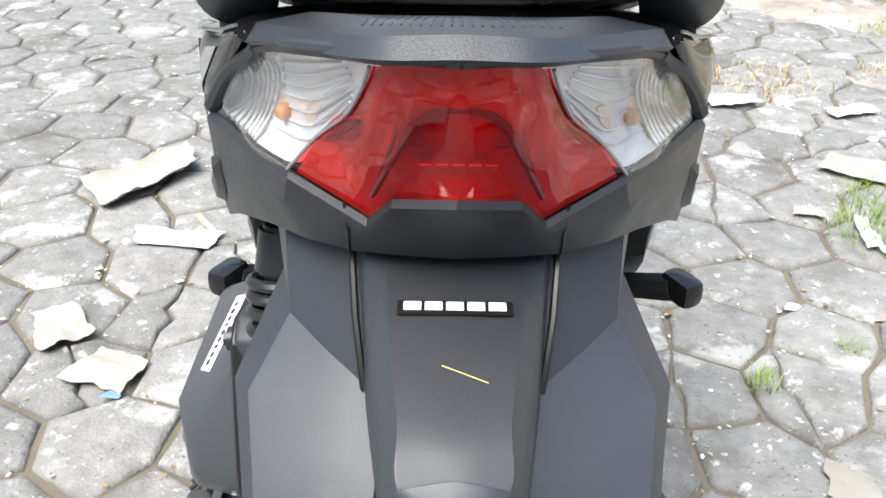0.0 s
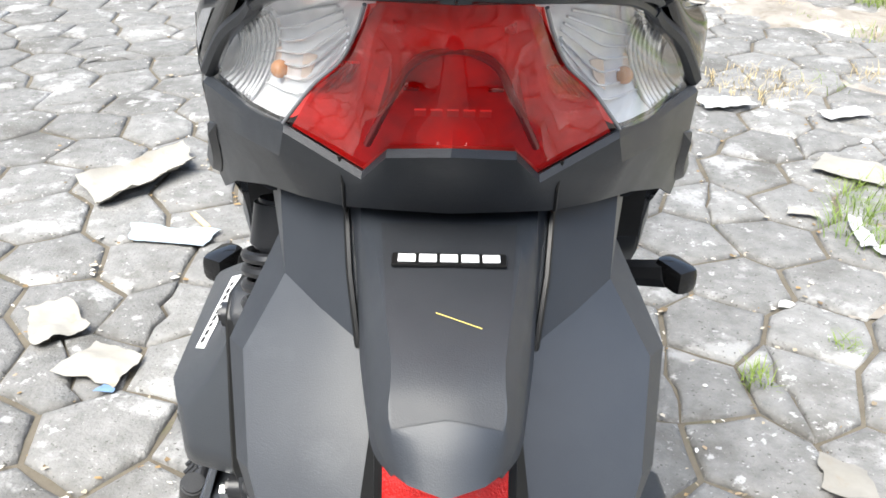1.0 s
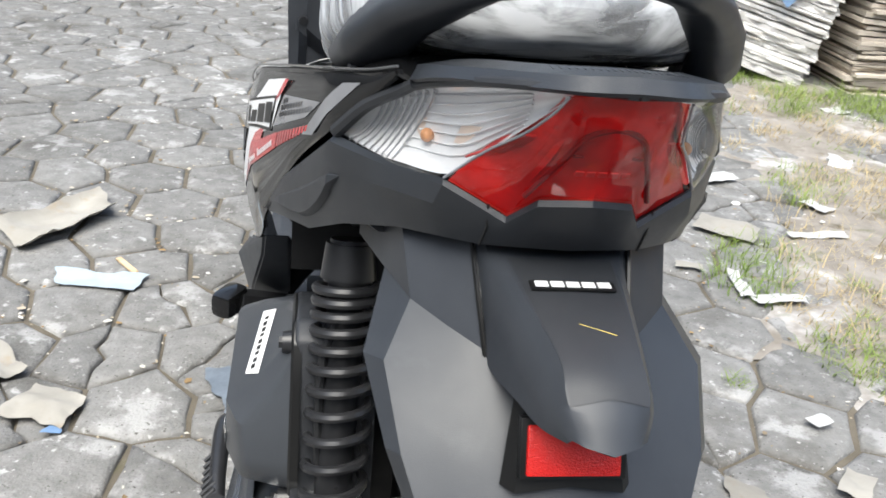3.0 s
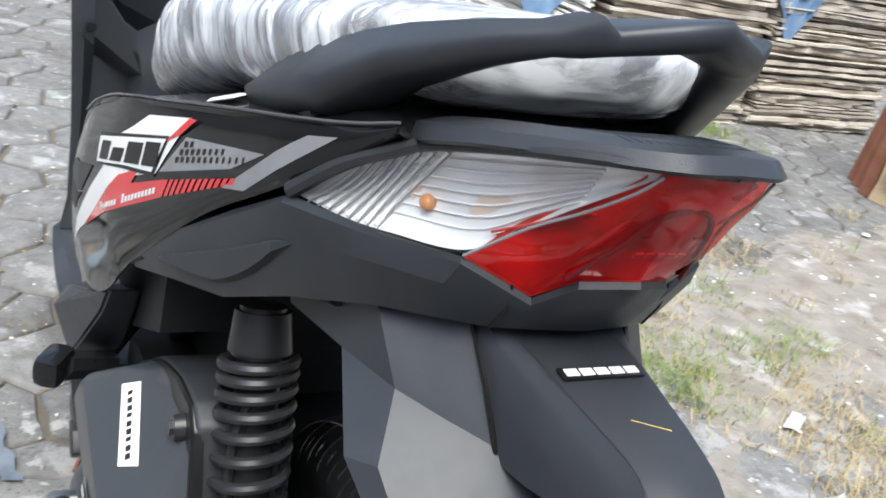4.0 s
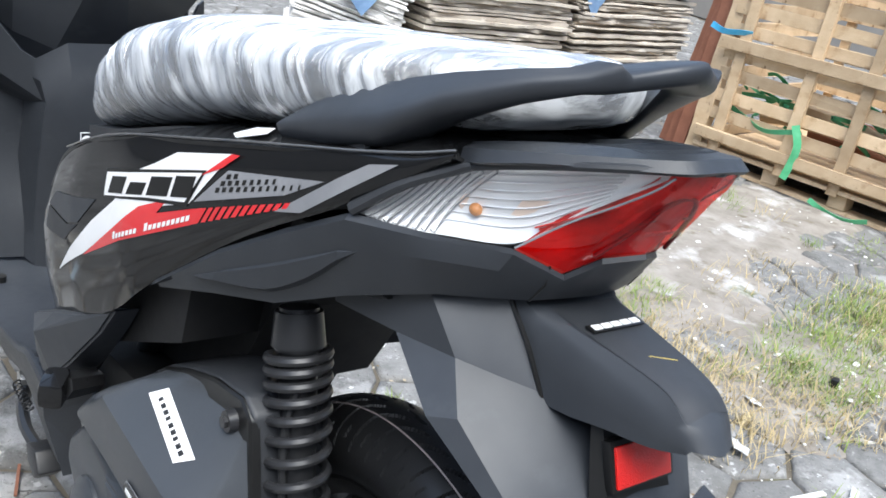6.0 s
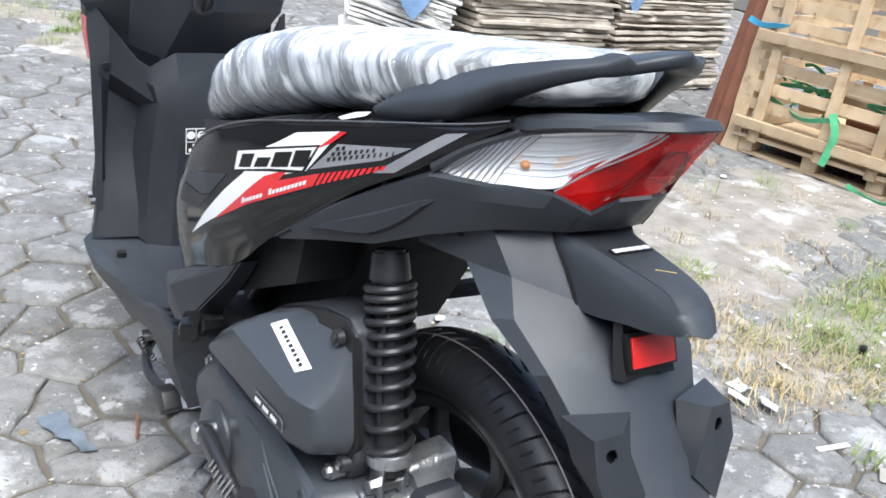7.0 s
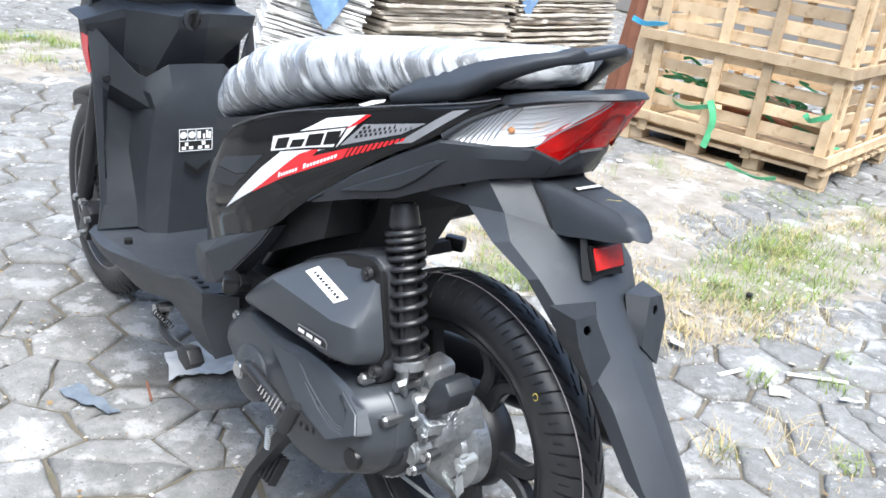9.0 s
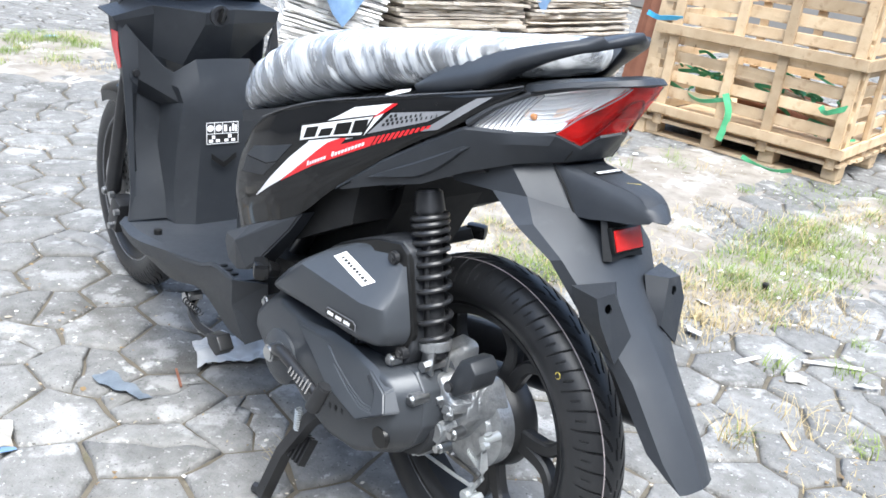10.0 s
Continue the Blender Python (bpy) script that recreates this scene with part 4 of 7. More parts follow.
front = wheel("front_wheel", FRONT, 0.250, 0.040, -3, "front wheel with disc brake")
bm = bmesh.new()
lathe(bm, [(-0.055, 0.045), (-0.055, 0.095), (-0.051, 0.095), (-0.051, 0.045)], 64)
part("brake_disc", bm, STEEL, front, "drilled steel brake disc")
bm = bmesh.new()
for k in range(24):
    th = 2 * math.pi * k / 24
    for q in (0.062, 0.080):
        rod(bm, (-0.0545, q * math.cos(th + q * 9), q * math.sin(th + q * 9)), (-0.0556, q * math.cos(th + q * 9), q * math.sin(th + q * 9)), 0.0042, seg=8)
part("disc_hole", bm, BLACKP, front)
bm = lathe(bmesh.new(), [(-0.045, 0.02), (-0.045, 0.045), (0.04, 0.045), (0.04, 0.02)], 32, closed=False)
part("hub", bm, ALLOY, front)

# -- front fork, fender, caliper --
fx, fy, fz = FRONT
for s in (-1, 1):
    bm = rod(bmesh.new(), (fx + s * 0.072, fy, fz), (fx + s * 0.072, fy - 0.10, fz + 0.34), 0.019, 0.016, 20)
    part("fork_leg", bm, BLACKSTEEL, scooter, "black fork leg")
    bm = rod(bmesh.new(), (fx + s * 0.060, fy, fz), (fx + s * 0.098, fy, fz), 0.010, seg=6, bevel=0.002)
    part("axle_nut", bm, STEEL, scooter)
bm = block(bmesh.new(), (fx - 0.080, fy - 0.075, fz - 0.035), (0.045, 0.05, 0.085), Matrix.Rotation(0.35, 3, "X"), 0.008)
part("brake_caliper", bm, BLACKSTEEL, scooter, "black brake caliper")
for dy, dz in ((-0.075, 0.015), (-0.07, -0.065), (-0.105, -0.02)):
    part("caliper_bolt", rod(bmesh.new(), (fx - 0.100, fy + dy, fz + dz), (fx - 0.112, fy + dy, fz + dz), 0.008, seg=6), STEEL, scooter)
arc = [1.15 + 0.11 * i for i in range(13)]
rails = [[(fx + x, fy + (0.268 - q) * math.cos(a), fz + (0.268 - q) * math.sin(a)) for a in arc] for x, q in ((-0.062, 0.05), (-0.055, 0.012), (0, 0.0), (0.055, 0.012), (0.062, 0.05))]
part("front_fender", thicken(sheet(rails, 2, 3), 0.003), GLOSS, scooter, "glossy black front fender")

# -- leg shield, inner panels, floor --
OUT = [[(0.140, 0.958, 0.30), (0.148, 0.960, 0.42), (0.152, 0.962, 0.55), (0.158, 0.968, 0.62), (0.170, 0.985, 0.69), (0.158, 1.0, 0.76), (0.125, 1.02, 0.86)],
       [(0.125, 0.975, 0.28), (0.137, 0.990, 0.42), (0.149, 1.005, 0.55), (0.158, 1.03, 0.62), (0.166, 1.045, 0.69), (0.149, 1.06, 0.76), (0.108, 1.07, 0.86)],
       [(0.066, 0.990, 0.26), (0.075, 1.04, 0.42), (0.083, 1.08, 0.55), (0.091, 1.12, 0.62), (0.091, 1.13, 0.69), (0.083, 1.13, 0.78), (0.066, 1.12, 0.88)],
       [(0.0, 1.0, 0.26), (0.0, 1.06, 0.42), (0.0, 1.12, 0.55), (0.0, 1.15, 0.62), (0.0, 1.16, 0.70), (0.0, 1.16, 0.80), (0.0, 1.14, 0.90)]]
shield = part("leg_shield", thicken(sheet(whole(OUT), 3, 2, True, False), 0.004), MATTE, scooter, "black leg shield")
# flank of the shield beside the rider's knee, with its sticker
bm = sheet([mirrored(q, -1) for q in ([(0.1680, 0.925, 0.590), (0.1720, 0.935, 0.640), (0.1740, 0.955, 0.700)],
                                     [(0.1730, 0.940, 0.592), (0.1780, 0.955, 0.640), (0.1800, 0.975, 0.705)],
                                     [(0.1660, 0.985, 0.596), (0.1760, 1.000, 0.640), (0.1800, 1.015, 0.712)],
                                     [(0.1400, 1.010, 0.598), (0.1480, 1.030, 0.640), (0.1560, 1.045, 0.714)])], 4, 2, True, False)
flank = part("shield_flank", thicken(bm, 0.003), MATTE, shield, "matte black shield flank", angle=25)
bm = bmesh.new()
patch(bm, [(-0.1815, 0.985, 0.684), (-0.1805, 0.952, 0.683), (-0.1795, 0.955, 0.655), (-0.1750, 0.950, 0.612), (-0.1740, 0.968, 0.606), (-0.1790, 0.985, 0.650)], -0.003, 0.001)
part("shield_sticker", bm, REDP, flank, "red flash sticker", smooth=False)
# inner wall: hollow facets either side of a raised centre column
INNER = [[(0.190, 0.884, 0.296), (0.180, 0.895, 0.345), (0.178, 0.912, 0.450), (0.181, 0.925, 0.560), (0.182, 0.930, 0.612), (0.182, 0.955, 0.702)],
         [(0.185, 0.884, 0.297), (0.172, 0.895, 0.345), (0.168, 0.912, 0.450), (0.166, 0.925, 0.560), (0.164, 0.925, 0.612), (0.168, 0.940, 0.697)],
         [(0.170, 0.880, 0.298), (0.165, 0.890, 0.345), (0.158, 0.935, 0.450), (0.150, 0.938, 0.560), (0.150, 0.922, 0.592), (0.150, 0.925, 0.672)],
         [(0.110, 0.868, 0.300), (0.105, 0.885, 0.345), (0.106, 0.925, 0.450), (0.096, 0.930, 0.535), (0.084, 0.868, 0.552), (0.115, 0.880, 0.624)],
         [(0.096, 0.850, 0.290), (0.096, 0.862, 0.350), (0.093, 0.858, 0.450), (0.089, 0.846, 0.535), (0.087, 0.842, 0.556), (0.097, 0.872, 0.614)],
         [(0.062, 0.832, 0.288), (0.058, 0.836, 0.350), (0.054, 0.835, 0.450), (0.051, 0.834, 0.530), (0.054, 0.843, 0.590), (0.060, 0.853, 0.643)],
         [(0.0, 0.830, 0.288), (0.0, 0.834, 0.350), (0.0, 0.834, 0.450), (0.0, 0.834, 0.530), (0.0, 0.846, 0.590), (0.0, 0.860, 0.643)]]
inner = part("inner_panel", thicken(sheet(whole([[(x, y + 0.007, z + 0.002) for x, y, z in q] for q in INNER]), 2, 1, False, False), 0.004), MATTE, scooter, "grained black inner leg panel", angle=22)
GLOVE = [[(-0.198, 1.02, 0.722), (-0.124, 1.00, 0.748), (-0.034, 0.97, 0.744), (0.030, 0.96, 0.752), (0.148, 0.98, 0.746)],
         [(-0.198, 0.950, 0.714), (-0.122, 0.930, 0.741), (-0.032, 0.874, 0.737), (0.030, 0.868, 0.746), (0.148, 0.890, 0.740)],
         [(-0.192, 0.948, 0.705), (-0.118, 0.930, 0.724), (-0.032, 0.878, 0.712), (0.030, 0.874, 0.716), (0.144, 0.892, 0.716)],
         [(-0.176, 0.970, 0.694), (-0.115, 0.945, 0.640), (-0.060, 0.920, 0.620), (0.046, 0.920, 0.610), (0.132, 0.925, 0.676)]]
part("glove_panel", thicken(sheet(GLOVE, 1, 1, False, False), 0.004), MATTE, scooter, "matte black angular pocket panel", angle=10)
bm = lathe(bmesh.new(), [(0.0, 0.0), (0.0, 0.021), (0.008, 0.021), (0.008, 0.014), (0.004, 0.013)], 24, closed=False)
for v in bm.verts:
    v.co = Vector((-0.024 + v.co.y, 0.836 - v.co.x, 0.738 + v.co.z))
ign = part("ignition_lock", bm, BLACKSTEEL, scooter, "round black ignition lock")
bm = block(bmesh.new(), (-0.022, 0.826, 0.740), (0.008, 0.02, 0.030), Matrix.Rotation(0.3, 3, "Y"), 0.003)
part("lock_lever", bm, BLACKP, ign)
# handlebar cover just above the view
bm = bmesh.new()
sheet(whole([[(0.20, 0.86, 0.86), (0.20, 0.90, 0.90), (0.19, 0.96, 0.92)], [(0.10, 0.86, 0.84), (0.10, 0.90, 0.92), (0.09, 1.0, 0.95)], [(0.0, 0.87, 0.82), (0.0, 0.90, 0.93), (0.0, 1.02, 0.96)]]), 3, 2, True, True, bm)
part("handlebar_cover", thicken(bm, 0.004), MATTE, scooter)
for s in (-1, 1):
    bm = rod(bmesh.new(), (s * 0.19, 0.89, 0.885), (s * 0.33, 0.84, 0.89), 0.017, seg=18, bevel=0.003)
    part("hand_grip", bm, RUBBER, scooter)
for s in (-1, 1):
    bm = bmesh.new()
    rod(bm, (s * 0.158, 0.934, 0.606), (s * 0.157, 0.922, 0.605), 0.0075, seg=14, bevel=0.001)
    part("panel_bolt", bm, BLACKSTEEL, inner)
# warning label on the column
DX, DZ = 0.012, 0.005
lab = part("warning_label", patch(bmesh.new(), [(-0.056 + DX, 0.8385, 0.512 + DZ), (0.018 + DX, 0.8385, 0.512 + DZ), (0.018 + DX, 0.8345, 0.466 + DZ), (-0.056 + DX, 0.8345, 0.466 + DZ)], 0.001, 0.0006), LABELB, inner, "black label with white warning symbols as bars", smooth=False)
def lbl(x0, x1, z0, z1, nm="label_bar"):
    f = lambda z: 0.8345 + (z - 0.466) / 0.046 * 0.004 - 0.0022
    part(nm, patch(bmesh.new(), [(x0 + DX, f(z1), z1 + DZ), (x1 + DX, f(z1), z1 + DZ), (x1 + DX, f(z0), z0 + DZ), (x0 + DX, f(z0), z0 + DZ)], 0, 0.0004), WHITEP, lab, "", False)
for z in (0.5115, 0.488, 0.4670):
    lbl(-0.056, 0.018, z - 0.0006, z + 0.0006)
for x in (-0.0555, -0.0375, -0.019, 0.0175):
    lbl(x - 0.0006, x + 0.0006, 0.4885 if x not in (-0.0555, 0.0175) else 0.4665, 0.512)
for cx in (-0.047, -0.028):
    part("label_disc", rod(bmesh.new(), (cx + DX, 0.8350, 0.505), (cx + DX, 0.8342, 0.5049), 0.0075, seg=20), WHITEP, lab)
for k, (x, z, a, b) in enumerate(((-0.012, 0.499, 0.007, 0.014), (-0.001, 0.496, 0.004, 0.010), (0.006, 0.500, 0.004, 0.016), (0.012, 0.498, 0.005, 0.014), (-0.046, 0.473, 0.009, 0.006), (-0.030, 0.473, 0.009, 0.006), (-0.040, 0.481, 0.007, 0.007), (-0.010, 0.473, 0.009, 0.006), (0.006, 0.473, 0.009, 0.006), (-0.002, 0.482, 0.008, 0.008))):
    lbl(x - a / 2, x + a / 2, z - b / 2, z + b / 2)
# column arrow: a pointed recess under the label
bm = bmesh.new()
for a, b in (((-0.046, 0.452), (-0.018, 0.432)), ((-0.018, 0.432), (0.012, 0.452))):
    f = lambda z: 0.828 + (z - 0.42) * 0.10
    patch(bm, [(a[0] + DX, f(a[1]) - 0.002, a[1]), (b[0] + DX, f(b[1]) - 0.002, b[1]), (b[0] + DX, f(b[1] - 0.012) - 0.002, b[1] - 0.012), (a[0] + DX, f(a[1] - 0.012) - 0.002, a[1] - 0.012)], 0, 0.001)
part("column_arrow", bm, BLACKP, inner, "", False)

# floor board and side skirts
FL = [[(0.198, 0.915, 0.288), (0.200, 0.835, 0.282), (0.200, 0.70, 0.308), (0.200, 0.55, 0.339), (0.200, 0.49, 0.361), (0.200, 0.42, 0.359)],
      [(0.186, 0.915, 0.300), (0.184, 0.835, 0.293), (0.182, 0.70, 0.311), (0.180, 0.55, 0.335), (0.178, 0.49, 0.352), (0.178, 0.42, 0.352)],
      [(0.0, 0.915, 0.300), (0.0, 0.83, 0.293), (0.0, 0.70, 0.300), (0.0, 0.55, 0.318), (0.0, 0.49, 0.330), (0.0, 0.42, 0.335)]]
floor_board = part("floor_board", thicken(sheet(whole(FL), 4, 3, True, False), 0.006), GREYP, scooter, "grained black floor board", angle=20)
for x, y in ((-0.160, 0.808), (-0.122, 0.708), (0.160, 0.808), (0.122, 0.708)):
    bm = rod(bmesh.new(), (x, y, 0.294), (x, y, 0.3050), 0.0085, seg=14)
    part("floor_hole", bm, BLACKP, floor_board)
for k in range(3):
    for s in (-1, 1):
        bm = block(bmesh.new(), (s * 0.187, 0.440 + 0.020 * k, 0.3575 + 0.0003 * k), (0.016, 0.008, 0.004), None, 0.0015)
        part("grip_slot", bm, BLACKP, floor_board)
for s in (-1, 1):
    SK = [[(s * x, y, z) for x, y, z in FL[0]],
          [(s * 0.196, 0.90, 0.270), (s * 0.198, 0.82, 0.262), (s * 0.196, 0.69, 0.280), (s * 0.194, 0.55, 0.306), (s * 0.194, 0.48, 0.308), (s * 0.194, 0.43, 0.306)],
          [(s * 0.150, 0.88, 0.258), (s * 0.172, 0.79, 0.238), (s * 0.180, 0.69, 0.243), (s * 0.182, 0.57, 0.272), (s * 0.178, 0.47, 0.236), (s * 0.176, 0.41, 0.232)]]
    skirt = part("side_skirt", thicken(sheet(SK, 4, 3, True, False), 0.004), MATTE, scooter, "matte black floor side skirt", angle=20)
    bm = bmesh.new()
    bm.faces.new([bm.verts.new(q) for q in ((s * 0.200, 0.419, 0.359), (s * 0.194, 0.429, 0.306), (s * 0.176, 0.409, 0.232), (s * 0.140, 0.385, 0.250), (s * 0.150, 0.385, 0.355))])
    part("skirt_end", thicken(bm, 0.004), MATTE, skirt, "", False)
    # step cover: facets round one raised corner
    rim = [(0.205, 0.444, 0.424), (0.207, 0.435, 0.443), (0.206, 0.358, 0.483), (0.200, 0.300, 0.509), (0.187, 0.240, 0.540), (0.190, 0.270, 0.500), (0.202, 0.327, 0.434), (0.206, 0.365, 0.399), (0.206, 0.397, 0.387), (0.205, 0.430, 0.395)]
    bm = bmesh.new()
    peak = bm.verts.new((s * 0.222, 0.378, 0.450))
    O = [bm.verts.new((s * x, y, z)) for x, y, z in rim]
    I = [bm.verts.new((s * 0.160, y, z)) for x, y, z in rim]
    for i in range(10):
        n = (i + 1) % 10
        bm.faces.new((peak, O[i], O[n]))
        bm.faces.new((O[i], I[i], I[n], O[n]))
    bm.faces.new(I)
    bmesh.ops.recalc_face_normals(bm, faces=bm.faces)
    bmesh.ops.bevel(bm, geom=[e for e in bm.edges if e.calc_face_angle(0) > 0.6], offset=0.0025, segments=2, affect="EDGES")
    part("step_cover", bm, GREYP, scooter, "faceted charcoal cover over the step", angle=9)

# -- passenger pegs --
for s, tip in ((-1, (-0.222, 0.290, 0.434)), (1, (0.230, 0.280, 0.436))):
    a = Vector((s * 0.168, 0.340, 0.402))
    bm = rod(bmesh.new(), a, Vector(tip), 0.0135, 0.0155, 8, 0.004)
    peg = part("foot_peg", bm, BLACKSTEEL, scooter, "black fold-out foot peg")
    d = (Vector(tip) - a).normalized()
    bm = block(bmesh.new(), Vector(tip) + d * 0.004, (0.026, 0.041, 0.029), Matrix.Rotation(0.5 * s, 3, "Z"), 0.009)
    part("peg_end", bm, GLOSS, peg, "glossy black peg end")
    bm = tube(bmesh.new(), [(s * 0.10, 0.36, 0.50), (s * 0.15, 0.37, 0.43), (s * 0.172, 0.366, 0.398)], ring(0.012, 8))
    part("peg_stay", bm, BLACKSTEEL, peg)

# -- core and inner fender, cavity shade put into their near-black colour; frame --
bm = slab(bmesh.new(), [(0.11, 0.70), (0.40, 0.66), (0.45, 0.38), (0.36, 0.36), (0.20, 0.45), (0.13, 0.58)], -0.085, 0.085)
core = part("inner_body", bm, CAVITY_SHADE, scooter, "", False)
part("engine_hanger", slab(bmesh.new(), [(0.30, 0.42), (0.42, 0.40), (0.45, 0.27), (0.41, 0.255), (0.36, 0.30)], -0.14, 0.14, 0.004), CAVITY_SHADE, core)
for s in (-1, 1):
    part("inner_cheek", slab(bmesh.new(), [(0.13, 0.66), (0.38, 0.63), (0.43, 0.46), (0.30, 0.47), (0.15, 0.55)], s * 0.085, s * 0.158), CAVITY_SHADE, core, "", False)
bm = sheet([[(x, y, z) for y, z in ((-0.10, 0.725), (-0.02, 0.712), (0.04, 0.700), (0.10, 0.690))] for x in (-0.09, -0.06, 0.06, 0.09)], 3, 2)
part("inner_fender", thicken(bm, 0.004), CAVITY_SHADE, scooter)
for s in (-1, 1):
    bm = tube(bmesh.new(), [(s * 0.095, -0.05, 0.70), (s * 0.10, 0.10, 0.64), (s * 0.10, 0.30, 0.52), (s * 0.09, 0.42, 0.36)], ring(0.014, 10))
    part("frame_tube", bm, BLACKSTEEL, scooter)

# -- rear shock --
A, B = Vector((-0.111, 0.041, 0.635)), Vector((-0.118, -0.026, 0.403))
ax = (B - A).normalized()
shock = part("shock_absorber", rod(bmesh.new(), A, A + ax * 0.034, 0.0190, 0.0225, 20, 0.003), BLACKSTEEL, scooter, "black rear shock with coil spring")
part("damper", rod(bmesh.new(), A, B, 0.0155, seg=20), BLACKSTEEL, shock)
q = ax.to_track_quat("Z", "Y")
pts, turns = [], 10.5
for i in range(int(turns * 24) + 1):
    f = i / (turns * 24)
    h = 0.036 + 0.178 * (0.48 * f + 0.52 * f * f)
    th = 2 * math.pi * turns * f
    pts.append(A + q @ Vector((0.0243 * math.cos(th), 0.0243 * math.sin(th), h)))
part("coil_spring", tube(bmesh.new(), pts, ring(0.0042, 8), ups=[tuple(ax)] * len(pts)), BLACKSTEEL, shock, "black coil spring")
part("spring_seat", rod(bmesh.new(), A + ax * 0.216, A + ax * 0.232, 0.0255, 0.023, 24, 0.002), ALU, shock, "bright lower spring seat")
bm = bmesh.new()
for s in (-1, 1):
    block(bm, B + Vector((s * 0.014, 0, 0.0)), (0.004, 0.026, 0.045), None, 0.001)
rod(bm, B + Vector((-0.026, -0.002, -0.010)), B + Vector((0.02, -0.002, -0.010)), 0.0085, seg=6)
part("shock_clevis", bm, STEEL, shock, "zinc clevis and bolt")

# -- air cleaner --
AIR = [(0.319, 0.385), (0.251, 0.453), (0.188, 0.505), (0.139, 0.530), (0.090, 0.550), (0.037, 0.564), (0.018, 0.555), (-0.012, 0.415), (0.0, 0.385), (0.069, 0.372), (0.190, 0.372), (0.290, 0.372)]
bm = slab(bmesh.new(), AIR, -0.085, -0.152, 0.005)
air = part("air_cleaner", bm, DARKP, scooter, "black air cleaner box")


def cov_x(y, z):
    """Outer face of the cleaner cover, leaning in above a fold and at the rear end."""
    return -0.208 + 1.05 * max(0.0, z - 0.475) + 0.36 * max(0.0, 0.048 - y) + 0.12 * max(0.0, 0.415 - z)


bm = slab(bmesh.new(), [(0.300, 0.402), (0.251, 0.450), (0.188, 0.501), (0.139, 0.526), (0.090, 0.546), (0.040, 0.558), (0.022, 0.548), (-0.008, 0.440), (0.004, 0.412), (0.070, 0.408), (0.190, 0.404), (0.280, 0.396)], -0.152, -0.200, 0.010, 0.92, 3)
es = [e for e in bm.edges if all(v.co.x < -0.199 for v in e.verts)]
for z in (0.415, 0.475, 0.50):
    g = bm.verts[:] + bm.edges[:] + bm.faces[:]
    bmesh.ops.bisect_plane(bm, geom=g, plane_co=(0, 0, z), plane_no=(0, 0, 1))
bmesh.ops.bisect_plane(bm, geom=bm.verts[:] + bm.edges[:] + bm.faces[:], plane_co=(0, 0.048, 0), plane_no=(0, 1, 0))
for v in bm.verts:
    if v.co.x < -0.160:
        v.co.x = min(-0.153, v.co.x + (0.200 + cov_x(v.co.y, v.co.z)) * (-v.co.x - 0.160) / 0.040)
cov = part("cleaner_cover", bm, CASE, air, "bulged charcoal cleaner cover", angle=30)
part("cover_flange", slab(bmesh.new(), [(0.12 + (y - 0.12) * 1.045, 0.475 + (z - 0.475) * 1.05) for y, z in ((0.300, 0.402), (0.251, 0.450), (0.188, 0.501), (0.139, 0.526), (0.090, 0.546), (0.040, 0.558), (0.022, 0.548), (-0.008, 0.440), (0.004, 0.412), (0.070, 0.408), (0.190, 0.404), (0.280, 0.396))], -0.146, -0.1545, 0.002, 0.99, 1), BLACKP, air, "black joint flange", angle=30)


def on_cover(nm, outline, mt, parent, lift, lab=""):
    bm = bmesh.new()
    f = bm.faces.new([bm.verts.new((0, y, z)) for y, z in outline])
    for axis, at in ((1, 0.048), (2, 0.475), (2, 0.50)):
        no = (0, 1, 0) if axis == 1 else (0, 0, 1)
        bmesh.ops.bisect_plane(bm, geom=bm.verts[:] + bm.edges[:] + bm.faces[:], plane_co=(0, at, 0) if axis == 1 else (0, 0, at), plane_no=no)
    for v in bm.verts:
        v.co.x = cov_x(v.co.y, v.co.z) - lift
    bmesh.ops.recalc_face_normals(bm, faces=bm.faces)
    bmesh.ops.solidify(bm, geom=bm.faces[:], thickness=0.0003)
    return part(nm, bm, mt, parent, lab, smooth=False)


stk = on_cover("data_sticker", [(0.1545, 0.5010), (0.1400, 0.5125), (0.0500, 0.5015), (0.0655, 0.4905)], WHITEP, cov, 0.0016, "white data sticker with printed bars")
for k in range(9):
    y, z = 0.1385 - 0.0085 * k, 0.5062 - 0.0010 * k
    w = 0.0066 if k % 3 else 0.0050
    on_cover("sticker_bar", [(y, z - 0.0018), (y - 0.002, z + 0.0012), (y - w - 0.001, z + 0.0006), (y - w + 0.001, z - 0.0024)], LABELB, stk, 0.0026)
bd = on_cover("cleaner_badge", [(0.126, 0.4300), (0.121, 0.4380), (0.056, 0.4430), (0.0495, 0.4385), (0.0495, 0.4290), (0.119, 0.4210)], GREYD, cov, 0.0016, "grey-edged engine badge as plain blocks")
on_cover("badge_field", [(0.1245, 0.4300), (0.1200, 0.4367), (0.057, 0.4416), (0.0510, 0.4378), (0.0510, 0.4302), (0.1180, 0.4224)], BLACKP, bd, 0.0024)
for k in range(3):
    y, z = 0.1185 - 0.0205 * k, 0.4275 + 0.0012 * k
    on_cover("badge_block", [(y, z + 0.0010), (y - 0.0012, z + 0.0066), (y - 0.0160, z + 0.0072), (y - 0.0150, z + 0.0018)], WHITEP, bd, 0.0032)
on_cover("badge_line", [(0.112, 0.4240), (0.056, 0.4295), (0.056, 0.4303), (0.112, 0.4248)], GREYD, bd, 0.0032)
